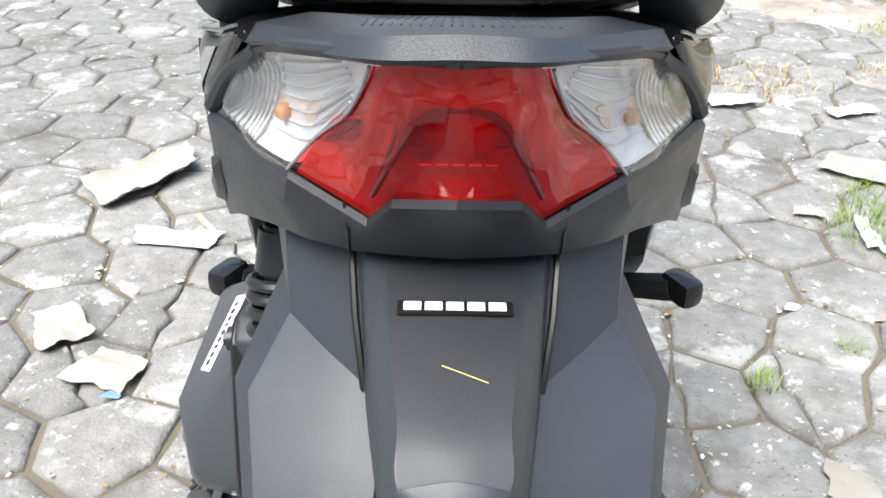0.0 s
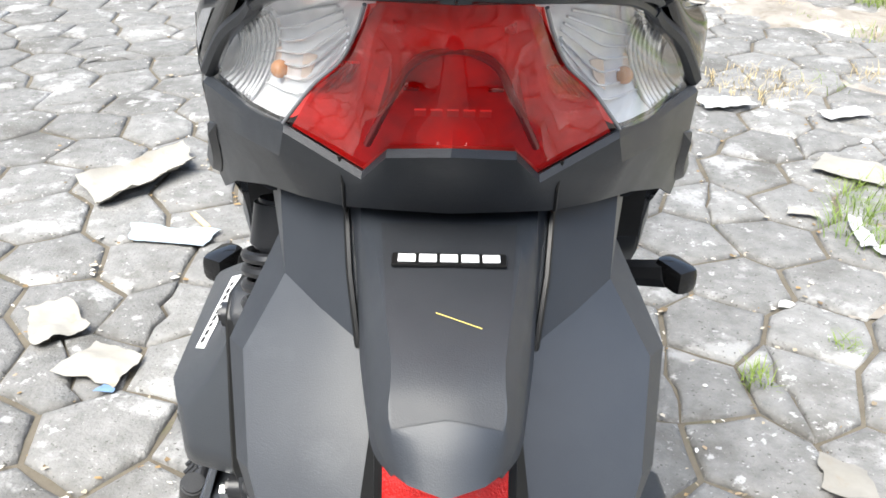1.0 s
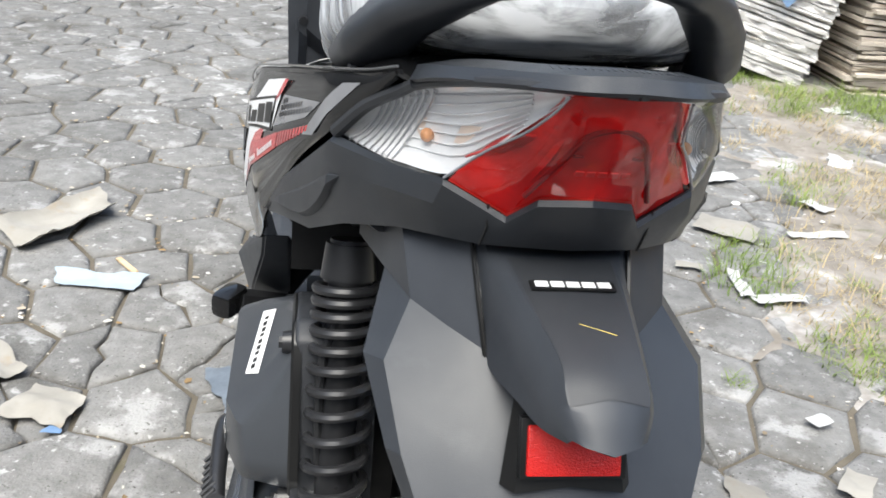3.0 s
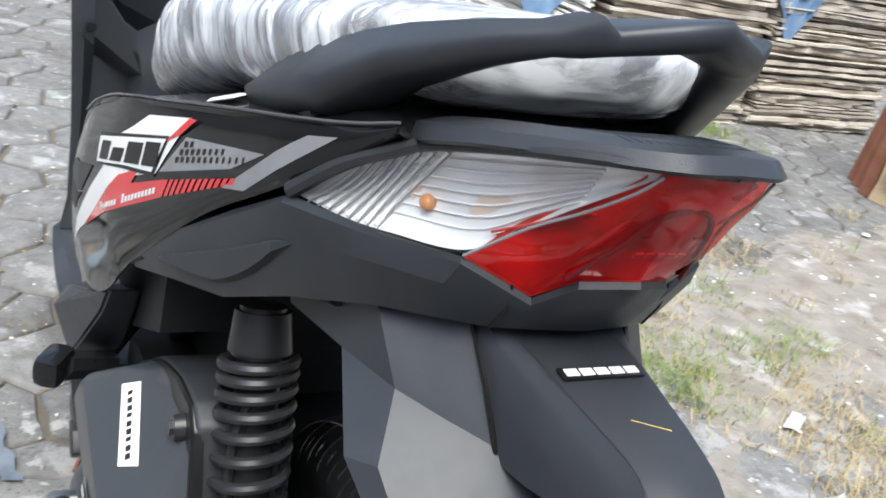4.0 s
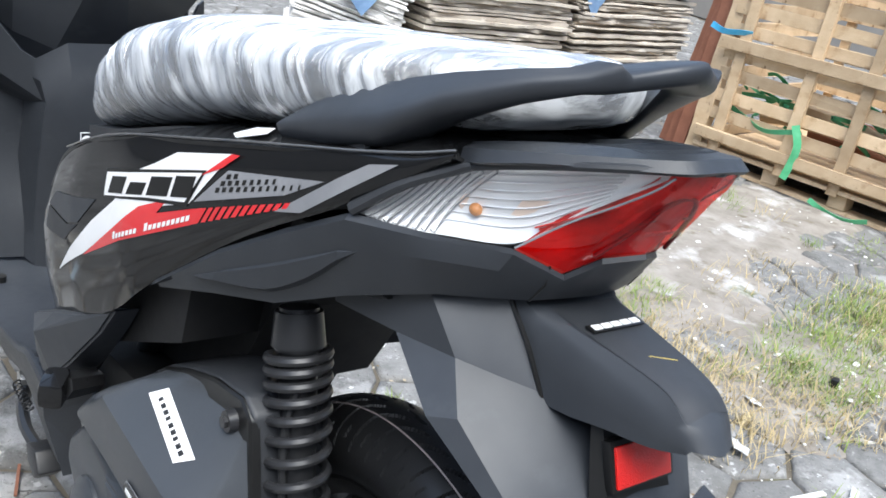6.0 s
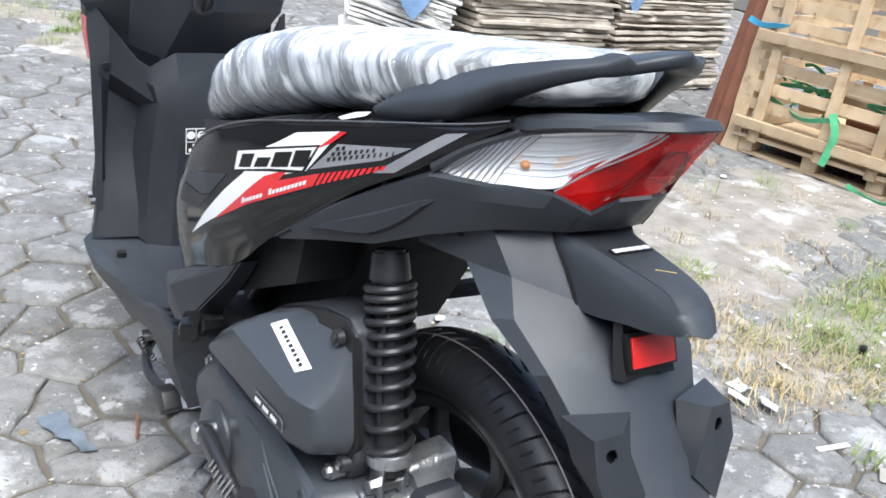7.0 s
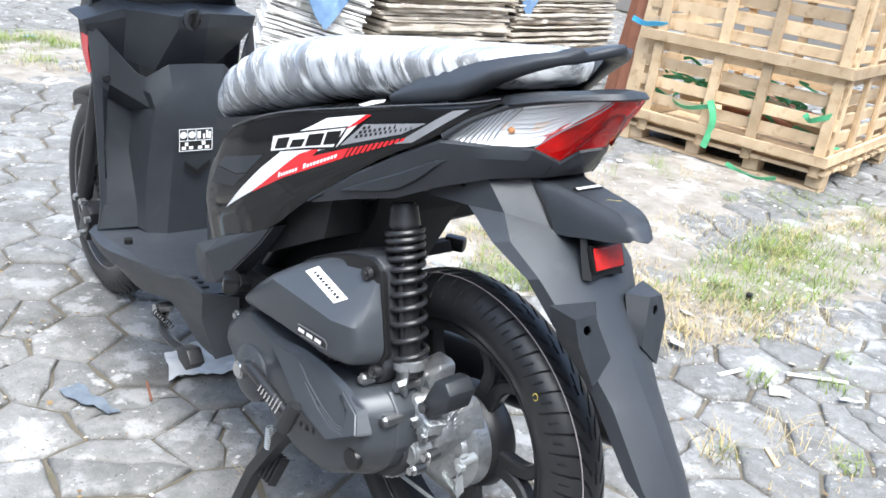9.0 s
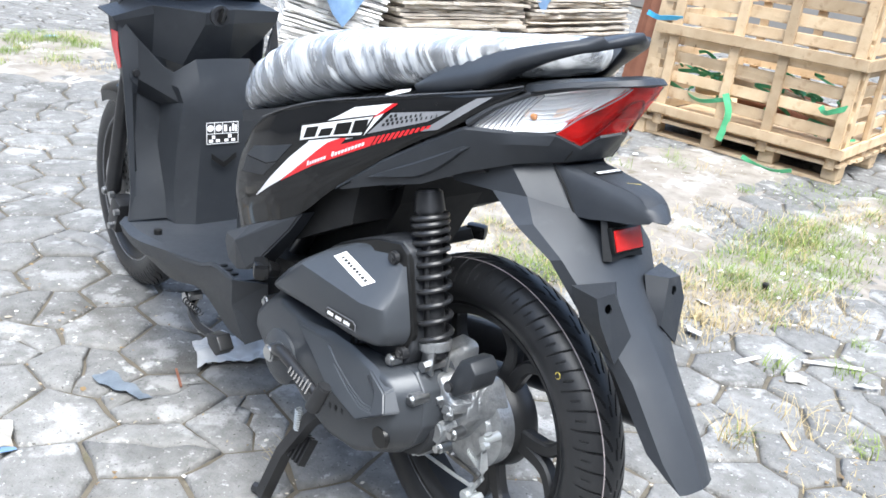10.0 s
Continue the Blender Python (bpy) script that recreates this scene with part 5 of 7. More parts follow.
for y, z in ((0.044, 0.537), (0.004, 0.405), (0.275, 0.405), (0.185, 0.492)):
    bm = bmesh.new()
    rod(bm, (-0.150, y, z), (-0.162, y, z), 0.0105, 0.009, 14)
    rod(bm, (-0.160, y, z), (-0.165, y, z), 0.0055, seg=6)
    part("cleaner_bolt", bm, BLACKSTEEL, air)
bm = tube(bmesh.new(), spline([(-0.120, 0.012, 0.575), (-0.130, 0.005, 0.54), (-0.130, -0.014, 0.46), (-0.12, -0.02, 0.40)], 5, True), ring(0.004, 8))
part("breather_hose", bm, RUBBER, air)

# -- crankcase --
CASE_O = [(0.381, 0.298), (0.376, 0.330), (0.335, 0.369), (0.293, 0.390), (0.232, 0.382), (0.150, 0.374), (0.070, 0.372), (0.010, 0.382), (-0.022, 0.384), (-0.046, 0.360), (-0.052, 0.308), (-0.036, 0.268), (-0.006, 0.238), (0.041, 0.210), (0.121, 0.200), (0.202, 0.224), (0.257, 0.250), (0.345, 0.268)]
bm = slab(bmesh.new(), CASE_O, -0.080, -0.150, 0.004)
crank = part("crankcase", bm, CASE, scooter, "charcoal transmission case")
bm = slab(bmesh.new(), [(y * 0.985 + 0.002, z * 0.99 + 0.003) for y, z in CASE_O], -0.150, -0.192, 0.012, 0.90, 3)
cc = part("case_cover", bm, CASE, crank, "smooth charcoal case cover", angle=30)
RIM_O = [(0.238, 0.368), (0.180, 0.376), (0.1345, 0.384), (0.083, 0.385), (0.024, 0.379), (-0.020, 0.364), (-0.0385, 0.335), (0.0175, 0.2965), (0.109, 0.310), (0.164, 0.334)]
RIM_T = [(0.222, 0.3645), (0.172, 0.3695), (0.131, 0.3765), (0.082, 0.378), (0.026, 0.372), (-0.014, 0.358), (-0.030, 0.334), (0.0180, 0.3035), (0.106, 0.3165), (0.158, 0.3395)]
RIM_I = [(0.130, 0.364), (0.119, 0.3685), (0.100, 0.3705), (0.072, 0.3710), (0.027, 0.366), (0.0037, 0.350), (-0.0033, 0.326), (0.0200, 0.3225), (0.060, 0.333), (0.105, 0.350)]
bm = bmesh.new()
loops = []
for x, lean, loop in ((-0.184, 0.0, RIM_O), (-0.222, 0.40, RIM_T), (-0.222, 0.40, RIM_I), (-0.2115, 0.25, [(0.05 + (y - 0.05) * 0.95, 0.348 + (z - 0.348) * 0.93) for y, z in RIM_I])):
    loops.append([bm.verts.new((x + lean * (z - 0.2965 if lean else 0.0), y, z)) for y, z in loop])
for A, B in zip(loops, loops[1:]):
    for q in range(10):
        bm.faces.new((A[q], A[(q + 1) % 10], B[(q + 1) % 10], B[q]))
bm.faces.new(loops[-1])
bmesh.ops.recalc_face_normals(bm, faces=bm.faces)
bmesh.ops.bevel(bm, geom=[e for e in bm.edges if len(e.link_faces) == 2 and e.calc_face_angle(0) > 0.5], offset=0.0022, segments=2, affect="EDGES")
part("case_rib", bm, CASE, cc, "raised facet with a sunk flat panel", angle=25)
bm = lathe(bmesh.new(), [(-0.1935, 0.009), (-0.1935, 0.016), (-0.188, 0.018), (-0.180, 0.012)], 24, (0, -0.009, 0.281), closed=False)
part("case_dimple", bm, BLACKP, cc)
bm = lathe(bmesh.new(), [(-0.205, 0.0), (-0.205, 0.030), (-0.201, 0.040), (-0.196, 0.047), (-0.180, 0.050)], 40, (0, 0.262, 0.282), closed=False)
part("starter_boss", bm, CASE, cc, "round starter boss")
bm = bmesh.new()
for k in range(6):
    block(bm, (-0.1905, 0.165 - 0.016 * k, 0.258 + 0.003 * k), (0.003, 0.009, 0.012), None, 0.0008)
part("cast_mark", bm, DARKP, cc)
for y, z in ((0.360, 0.335), (-0.040, 0.352), (0.20, 0.216), (0.015, 0.390), (0.10, 0.384)):
    bm = rod(bmesh.new(), (-0.14, y, z), (-0.168, y, z), 0.0095, seg=12)
    rod(bm, (-0.166, y, z), (-0.173, y, z), 0.0062, seg=6)
    part("case_bolt", bm, STEEL, crank)
# kick starter
bm = tube(bmesh.new(), spline([(-0.212, 0.250, 0.302), (-0.224, 0.215, 0.322), (-0.226, 0.160, 0.314), (-0.224, 0.112, 0.300)], 5, True), lambda t: ring(0.0110 - 0.003 * t, 10))
kick = part("kick_starter", bm, BLACKSTEEL, scooter, "black folding kick starter")
part("kick_hub", rod(bmesh.new(), (-0.195, 0.250, 0.302), (-0.228, 0.250, 0.302), 0.0145, seg=16, bevel=0.003), STEEL, kick)
part("kick_pedal", rod(bmesh.new(), (-0.222, 0.092, 0.322), (-0.232, 0.108, 0.277), 0.0115, 0.0125, 14, 0.002), RUBBER, kick)
for k in range(7):
    part("pedal_ring", rod(bmesh.new(), (-0.226, 0.172 - 0.008 * k, 0.3235 - 0.002 * k), (-0.240, 0.166 - 0.008 * k, 0.3115 - 0.002 * k), 0.0028, seg=8), RUBBER, kick)

# -- final drive and rear brake --
DRIVE = [(0.041, 0.335), (0.017, 0.353), (0.004, 0.392), (-0.038, 0.392), (-0.040, 0.350), (-0.096, 0.360), (-0.119, 0.318), (-0.080, 0.256), (-0.048, 0.225), (-0.008, 0.235), (0.010, 0.287)]
bm = slab(bmesh.new(), DRIVE, -0.015, -0.092, 0.010, 0.88, 3)
gear = part("final_drive", bm, ALU, scooter, "bare cast aluminium final drive case", angle=30)
gear.location = (0, 0.028, 0)
bm = slab(bmesh.new(), [(0.030, 0.330), (0.0, 0.352), (-0.030, 0.345), (-0.060, 0.320), (-0.062, 0.285), (-0.030, 0.255), (0.0, 0.262)], -0.10, -0.126, 0.008, 0.86, 3)
part("drive_cover", bm, ALU, gear, "cast gear cover", angle=30)
part("mount_arm", slab(bmesh.new(), [(0.017, 0.352), (-0.030, 0.376), (-0.074, 0.380), (-0.092, 0.358), (-0.113, 0.345), (-0.051, 0.306), (0.023, 0.306)], -0.088, -0.118, 0.007, 0.88, 3), ALU, gear, "cast shock mount", angle=30)
part("case_joint", lathe(bmesh.new(), [(-0.090, 0.03), (-0.128, 0.03), (-0.128, 0.066), (-0.120, 0.070), (-0.090, 0.070)], 40, (0, -0.008, 0.290)), DARKP, gear, "black joint ring")
part("axle_plate", lathe(bmesh.new(), [(-0.050, 0.01), (-0.048, 0.052), (-0.041, 0.056), (-0.040, 0.066), (-0.036, 0.0735), (-0.010, 0.074)], 48, (REAR[0], REAR[1] - 0.028, REAR[2]), closed=False), ALU, gear, "bright brake plate")
for y, z, r in ((-0.020, 0.372, 0.020), (-0.040, 0.300, 0.018), (-0.075, 0.290, 0.022), (-0.095, 0.335, 0.014), (-0.050, 0.245, 0.013), (0.0, 0.300, 0.016), (-0.070, 0.340, 0.015)):
    part("case_boss", rod(bmesh.new(), (-0.090, y, z), (-0.122, y, z), r, r * 0.82, 20, 0.003), ALU, gear)
for a, b in (((-0.02, 0.36), (-0.075, 0.29)), ((-0.075, 0.29), (-0.05, 0.245)), ((-0.04, 0.30), (-0.095, 0.335)), ((0.0, 0.30), (-0.05, 0.245)), ((-0.02, 0.36), (-0.04, 0.30))):
    part("case_rib", rod(bmesh.new(), (-0.110, *a), (-0.110, *b), 0.0055, seg=8), ALU, gear)
for y, z in ((-0.075, 0.343), (-0.100, 0.330), (-0.060, 0.262), (-0.042, 0.236), (-0.112, 0.305), (-0.012, 0.246), (-0.088, 0.268)):
    bm = rod(bmesh.new(), (-0.10, y, z), (-0.119, y, z), 0.0085, seg=12)
    rod(bm, (-0.117, y, z), (-0.127, y, z), 0.0060, seg=6)
    part("drive_bolt", bm, STEEL, gear)
bm = slab(bmesh.new(), [(-0.024, 0.320), (-0.040, 0.332), (-0.049, 0.283), (-0.034, 0.270)], -0.128, -0.1295)
st = part("drive_label", bm, WHITEP, gear, "white printed strip", False)
for z in (0.318, 0.302, 0.288):
    part("label_block", block(bmesh.new(), (-0.1300, -0.0335 - (0.318 - z) * 0.22, z), (0.001, 0.006, 0.008)), BLACKP, st)
bm = slab(bmesh.new(), [(-0.060, 0.374), (-0.084, 0.430), (-0.106, 0.436), (-0.120, 0.422), (-0.114, 0.394), (-0.082, 0.365)], -0.085, -0.128, 0.004, 0.94, 2)
guard = part("drive_guard", bm, MATTE, scooter, "matte black angular guard", angle=25)
part("guard_bolt", rod(bmesh.new(), (-0.12, -0.072, 0.380), (-0.132, -0.072, 0.380), 0.008, seg=12), BLACKSTEEL, guard)
bm = tube(bmesh.new(), [Vector(q) for q in ((-0.064, -0.102, 0.299), (-0.064, -0.098, 0.280), (-0.062, -0.097, 0.264), (-0.062, -0.103, 0.236), (-0.062, -0.099, 0.215), (-0.062, -0.089, 0.196))], ring(0.0085, 10, 0.0030))
rod(bm, (-0.040, -0.100, 0.287), (-0.072, -0.100, 0.287), 0.0075, seg=12)
rod(bm, (-0.066, -0.106, 0.283), (-0.076, -0.106, 0.283), 0.0060, seg=6)
arm = part("brake_arm", bm, ZINC, gear, "zinc brake arm")
bm = rod(bmesh.new(), (-0.052, -0.081, 0.178), (-0.074, -0.081, 0.178), 0.0100, seg=16, bevel=0.002)
rod(bm, (-0.054, -0.098, 0.182), (-0.078, -0.098, 0.182), 0.0080, seg=6)
rod(bm, (-0.062, -0.086, 0.198), (-0.062, -0.081, 0.178), 0.0060, seg=10)
part("adjuster_nut", bm, ZINC, arm, "zinc adjuster nut and pin")
arm.location.y = -0.028
pts = [(-0.062 + 0.0045 * math.cos(i * 0.8), -0.067 - 0.00040 * i + 0.002 * math.sin(i * 0.8), 0.2465 - 0.00016 * i + 0.0045 * math.sin(i * 0.8)) for i in range(70)]
part("brake_spring", tube(bmesh.new(), pts, ring(0.0011, 5)), ZINC, gear).location.y = -0.028
bm = tube(bmesh.new(), spline([(-0.062, -0.088, 0.194), (-0.062, -0.063, 0.1925), (-0.064, -0.035, 0.192), (-0.07, 0.06, 0.195), (-0.08, 0.2, 0.21)], 6, True), ring(0.0030, 6))
part("brake_cable", bm, ZINC, gear).location.y = -0.028
bm = tube(bmesh.new(), spline([(-0.145, 0.012, 0.392), (-0.146, 0.006, 0.374), (-0.142, -0.006, 0.350), (-0.136, -0.03, 0.340)], 5, True), ring(0.0036, 6))
part("pink_hose", bm, PINK, gear, "pinkish tagged hose end")

# -- stands --
bm = tube(bmesh.new(), [(-0.150, 0.160, 0.245), (-0.172, 0.195, 0.190), (-0.182, 0.250, 0.100), (-0.206, 0.270, 0.006)], lambda t: [(0.011, 0.010), (0.011, -0.010), (-0.011, -0.010), (-0.011, 0.010)], ups=[(0, 1, 0)] * 4)
stand = part("main_stand", bm, BLACKSTEEL, scooter, "black main stand, folded down")
part("stand_foot", rod(bmesh.new(), (-0.201, 0.262, 0.013), (-0.209, 0.292, 0.011), 0.011, seg=8), BLACKSTEEL, stand)
part("stand_leg", rod(bmesh.new(), (0.135, 0.245, 0.140), (0.175, 0.28, 0.006), 0.012, seg=8), BLACKSTEEL, stand)
part("stand_tube", rod(bmesh.new(), (-0.125, 0.248, 0.150), (0.125, 0.248, 0.150), 0.013, seg=10), BLACKSTEEL, stand)
bm = bmesh.new()
for k in range(4):
    block(bm, (-0.168, 0.200 + 0.010 * k, 0.122), (0.016, 0.004, 0.050), Matrix.Rotation(0.5, 3, "Y"))
part("stand_tread", bm, BLACKSTEEL, stand)
pts = [(-0.184 + 0.0056 * math.cos(i * 0.8), 0.212 + 0.0056 * math.sin(i * 0.8), 0.206 - 0.00056 * i) for i in range(72)]
part("stand_spring", tube(bmesh.new(), pts, ring(0.0016, 5), ups=[(1, 0, 0.2)] * len(pts)), ZINC, stand, "pale zinc spring")
bm = tube(bmesh.new(), spline([(-0.135, 0.675, 0.210), (-0.165, 0.640, 0.196), (-0.178, 0.58, 0.190), (-0.176, 0.50, 0.196)], 5, True), ring(0.0085, 8))
ss = part("side_stand", bm, BLACKSTEEL, scooter, "black side stand, folded back")
part("stand_shoe", slab(bmesh.new(), [(0.53, 0.200), (0.49, 0.212), (0.470, 0.190), (0.49, 0.170), (0.52, 0.180)], -0.162, -0.190, 0.003), RUBBER, ss)
bm = bmesh.new()
rod(bm, (-0.13, 0.672, 0.208), (-0.165, 0.672, 0.208), 0.012, seg=6)
rod(bm, (-0.150, 0.640, 0.225), (-0.168, 0.645, 0.222), 0.009, seg=6)
part("stand_bolt", bm, STEEL, ss)
pts = [(-0.172 + 0.006 * math.cos(i * 0.8), 0.655 - 0.0012 * i, 0.212 + 0.006 * math.sin(i * 0.8)) for i in range(56)]
part("side_spring", tube(bmesh.new(), pts, ring(0.0015, 5)), BLACKSTEEL, ss)

# -- muffler on the right, with its black cover --
bm = tube(bmesh.new(), [(0.125, 0.20, 0.28), (0.130, 0.10, 0.30), (0.140, -0.10, 0.34), (0.145, -0.24, 0.36)], lambda t: ring(0.036 + 0.006 * math.sin(math.pi * t), 16, 0.046))
mf = part("muffler", bm, BLACKSTEEL, scooter, "black muffler")
bm = slab(bmesh.new(), [(0.10, 0.35), (-0.10, 0.385), (-0.20, 0.395), (-0.20, 0.34), (0.08, 0.27)], 0.150, 0.190, 0.006, 0.94)
part("muffler_guard", bm, DARKP, mf, "black muffler guard")
# underside of the engine
bm = block(bmesh.new(), (0.0, 0.27, 0.30), (0.17, 0.20, 0.16), None, 0.02)
part("engine_block", bm, ALLOY, scooter)

# ---- ground: soil, soil drifts, grass ----
rng = random.Random(7)


def h01(i, j, k=0):
    """A fixed random number from 0 to 1 for a lattice place."""
    return random.Random(i * 7349 + j * 9151 + k * 331 + 17).random()


def near_line(x, y, a, b):
    """Distance to a stretch of line, for laying out strips."""
    ax, ay, bx, by = *a, *b
    t = max(0.0, min(1.0, ((x - ax) * (bx - ax) + (y - ay) * (by - ay)) / ((bx - ax) ** 2 + (by - ay) ** 2)))
    return math.hypot(x - ax - t * (bx - ax), y - ay - t * (by - ay)), t


STRIPS = [((1.5, 1.15), (2.7, 1.45), 0.50), ((1.35, 0.42), (3.2, 0.66), 0.24), ((1.12, 0.75), (1.75, 2.9), 0.36), ((0.40, 3.70), (0.9, 4.6), 0.42), ((-1.2, 4.8), (0.5, 4.5), 0.3), ((1.15, 3.05), (2.2, 2.25), 0.30)]


def drift(x, y):
    """How deep loose soil lies over the pavers: 0 none, 1 full."""
    best = 0.0
    for a, b, w in STRIPS:
        d, t = near_line(x, y, a, b)
        best = max(best, 1 - d / (w * 1.25))
    return best + 0.55 * noise.noise(Vector((x * 2.6, y * 2.6, 0.3))) + 0.25 * noise.noise(Vector((x * 9, y * 9, 3.3)))


bm = bmesh.new()
vs = [bm.verts.new((x, y, -0.011)) for x, y in ((-400, -400), (400, -400), (400, 400), (-400, 400))]
bm.faces.new(vs)
ground = tagged(link_mesh("ground", bm, SOIL, None, False), "brown soil showing in the joints between pavers", "ground", "", "structure")

bm = bmesh.new()
NX, NY, ST = 118, 142, 0.035
gv = {}
for i in range(NX):
    for j in range(NY):
        x, y = -0.2 + i * ST, 0.05 + j * ST
        d = drift(x, y)
        z = -0.016 + 0.026 * max(0.0, min(1.0, (d - 0.12) * 1.7)) + 0.006 * noise.noise(Vector((x * 22, y * 22, 1)))
        gv[i, j] = bm.verts.new((x, y, z))
for i in range(NX - 1):
    for j in range(NY - 1):
        q = (gv[i, j], gv[i + 1, j], gv[i + 1, j + 1], gv[i, j + 1])
        if max(v.co.z for v in q) > -0.004:
            bm.faces.new(q)
bmesh.ops.delete(bm, geom=[v for v in bm.verts if not v.link_faces], context="VERTS")
tagged(link_mesh("soil_drift", bm, RUBBLE), "pale dry soil and lime rubble drifted over pavers", "soil", "", "stuff")


def blade(verts, faces, x, y, z, h, lean, head, w):
    """One bent, tapering blade."""
    dx, dy = math.cos(head), math.sin(head)
    px, py = -dy * w, dx * w
    n = len(verts)
    for t, k in ((0.0, 1.0), (0.45, 0.85), (0.8, 0.5)):
        b = lean * t * t
        cx, cy, cz = x + dx * b, y + dy * b, z + h * t * (1 - 0.25 * (lean / max(h, 1e-3)) * t)
        verts += [(cx - px * k, cy - py * k, cz), (cx + px * k, cy + py * k, cz)]
    verts.append((x + dx * lean, y + dy * lean, z + h * (1 - 0.25 * lean / max(h, 1e-3))))
    faces += [(n, n + 1, n + 3, n + 2), (n + 2, n + 3, n + 5, n + 4), (n + 4, n + 5, n + 6)]


def grass(name, spots, material, label, seed):
    r = random.Random(seed)
    verts, faces = [], []
    for cx, cy, rad, n, h in spots:
        for _ in range(n):
            a, q = r.uniform(0, 2 * math.pi), rad * math.sqrt(r.random())
            hh = h * r.uniform(0.45, 1.15)
            blade(verts, faces, cx + q * math.cos(a), cy + q * math.sin(a), -0.008, hh, hh * r.uniform(0.3, 1.3), r.uniform(0, 6.28), r.uniform(0.0007, 0.0016))
    me = bpy.data.meshes.new(name)
    me.from_pydata(verts, [], faces)
    me.materials.append(material)
    return tagged(new(name, me), label, "grass", "", "stuff")


green, dry = [], []
r = random.Random(3)
for (a, b, w), many in zip(STRIPS, (10, 60, 34, 34, 34, 5)):
    ln = math.hypot(b[0] - a[0], b[1] - a[1])
    for _ in range(int(ln * many)):
        t, o = r.random(), r.gauss(0, 0.5) * w
        nx, ny = -(b[1] - a[1]) / ln, (b[0] - a[0]) / ln
        x, y = a[0] + (b[0] - a[0]) * t + nx * o, a[1] + (b[1] - a[1]) * t + ny * o
        (green if r.random() < 0.45 else dry).append((x, y, r.uniform(0.03, 0.09), r.randint(14, 46), r.uniform(0.03, 0.085)))
green += [(0.52, 4.37, 0.10, 240, 0.08), (0.70, 4.37, 0.11, 260, 0.08), (0.80, 4.21, 0.10, 220, 0.07), (0.57, 3.86, 0.09, 170, 0.06), (0.39, 4.07, 0.09, 170, 0.06), (0.994, -0.227, 0.03, 40, 0.03), (1.29, 0.37, 0.03, 40, 0.035), (1.72, 0.50, 0.20, 900, 0.050), (2.0, 0.54, 0.24, 1000, 0.055), (1.52, 0.44, 0.14, 380, 0.045), (2.9, 0.82, 0.35, 900, 0.03), (1.51, 0.05, 0.03, 60, 0.035), (1.03, -0.21, 0.04, 50, 0.03), (0.86, 1.20, 0.11, 200, 0.06), (0.95, 1.35, 0.12, 200, 0.06), (0.488, 0.684, 0.025, 60, 0.04), (0.67, 0.79, 0.03, 34, 0.035), (1.15, 0.10, 0.03, 30, 0.06), (1.30, -0.02, 0.04, 40, 0.06), (0.76, -0.06, 0.04, 22, 0.06), (2.3, 0.60, 0.24, 800, 0.055), (1.74, 2.88, 0.14, 380, 0.07), (2.04, 2.86, 0.16, 420, 0.07), (2.34, 2.84, 0.16, 420, 0.07), (2.64, 2.90, 0.14, 320, 0.06), (1.61, 3.12, 0.12, 300, 0.07), (1.55, 3.75, 0.25, 420, 0.07), (1.25, 3.80, 0.2, 260, 0.06), (1.36, 1.92, 0.14, 220, 0.05), (1.41, 1.22, 0.10, 170, 0.050), (1.01, 0.83, 0.10, 170, 0.050), (1.08, 0.76, 0.10, 170, 0.050), (1.27, 0.92, 0.10, 170, 0.050), (1.08, 0.97, 0.10, 170, 0.050), (1.94, 2.05, 0.10, 170, 0.050), (0.95, 0.89, 0.10, 170, 0.050), (1.36, 0.91, 0.10, 170, 0.050), (1.54, 0.53, 0.10, 170, 0.050), (1.52, 0.45, 0.10, 170, 0.050), (1.52, 0.98, 0.10, 170, 0.050), (1.85, 2.75, 0.3, 420, 0.08), (2.4, 2.9, 0.5, 500, 0.08)]
dry += [(1.36, 0.44, 0.20, 600, 0.060), (1.60, 0.30, 0.2, 500, 0.040), (0.76, -0.06, 0.05, 46, 0.085), (0.85, -0.25, 0.14, 120, 0.03), (1.12, 0.36, 0.12, 120, 0.07), (1.0, -0.10, 0.10, 60, 0.06), (1.35, 0.9, 0.3, 240, 0.045), (1.45, 1.6, 0.35, 420, 0.05), (2.0, 0.75, 0.35, 420, 0.06), (-0.12, 0.36, 0.03, 20, 0.04), (0.86, 2.13, 0.16, 260, 0.04), (1.45, 1.85, 0.2, 260, 0.05), (1.53, 1.74, 0.17, 300, 0.042), (1.17, 1.33, 0.17, 300, 0.042), (1.55, 1.55, 0.17, 300, 0.042), (1.69, 1.56, 0.17, 300, 0.042), (1.06, 1.08, 0.17, 300, 0.042), (1.52, 1.95, 0.17, 300, 0.042), (1.15, 0.95, 0.17, 300, 0.042), (1.11, 0.72, 0.17, 300, 0.042), (1.28, 0.58, 0.17, 300, 0.042), (1.25, 0.45, 0.17, 300, 0.042), (1.42, 0.77, 0.17, 300, 0.042)]
grass("green_grass", green, BLADE, "green grass tufts between the pavers", 11)
grass("dry_grass", dry, STRAW, "straw-coloured dry grass over the soil", 12)

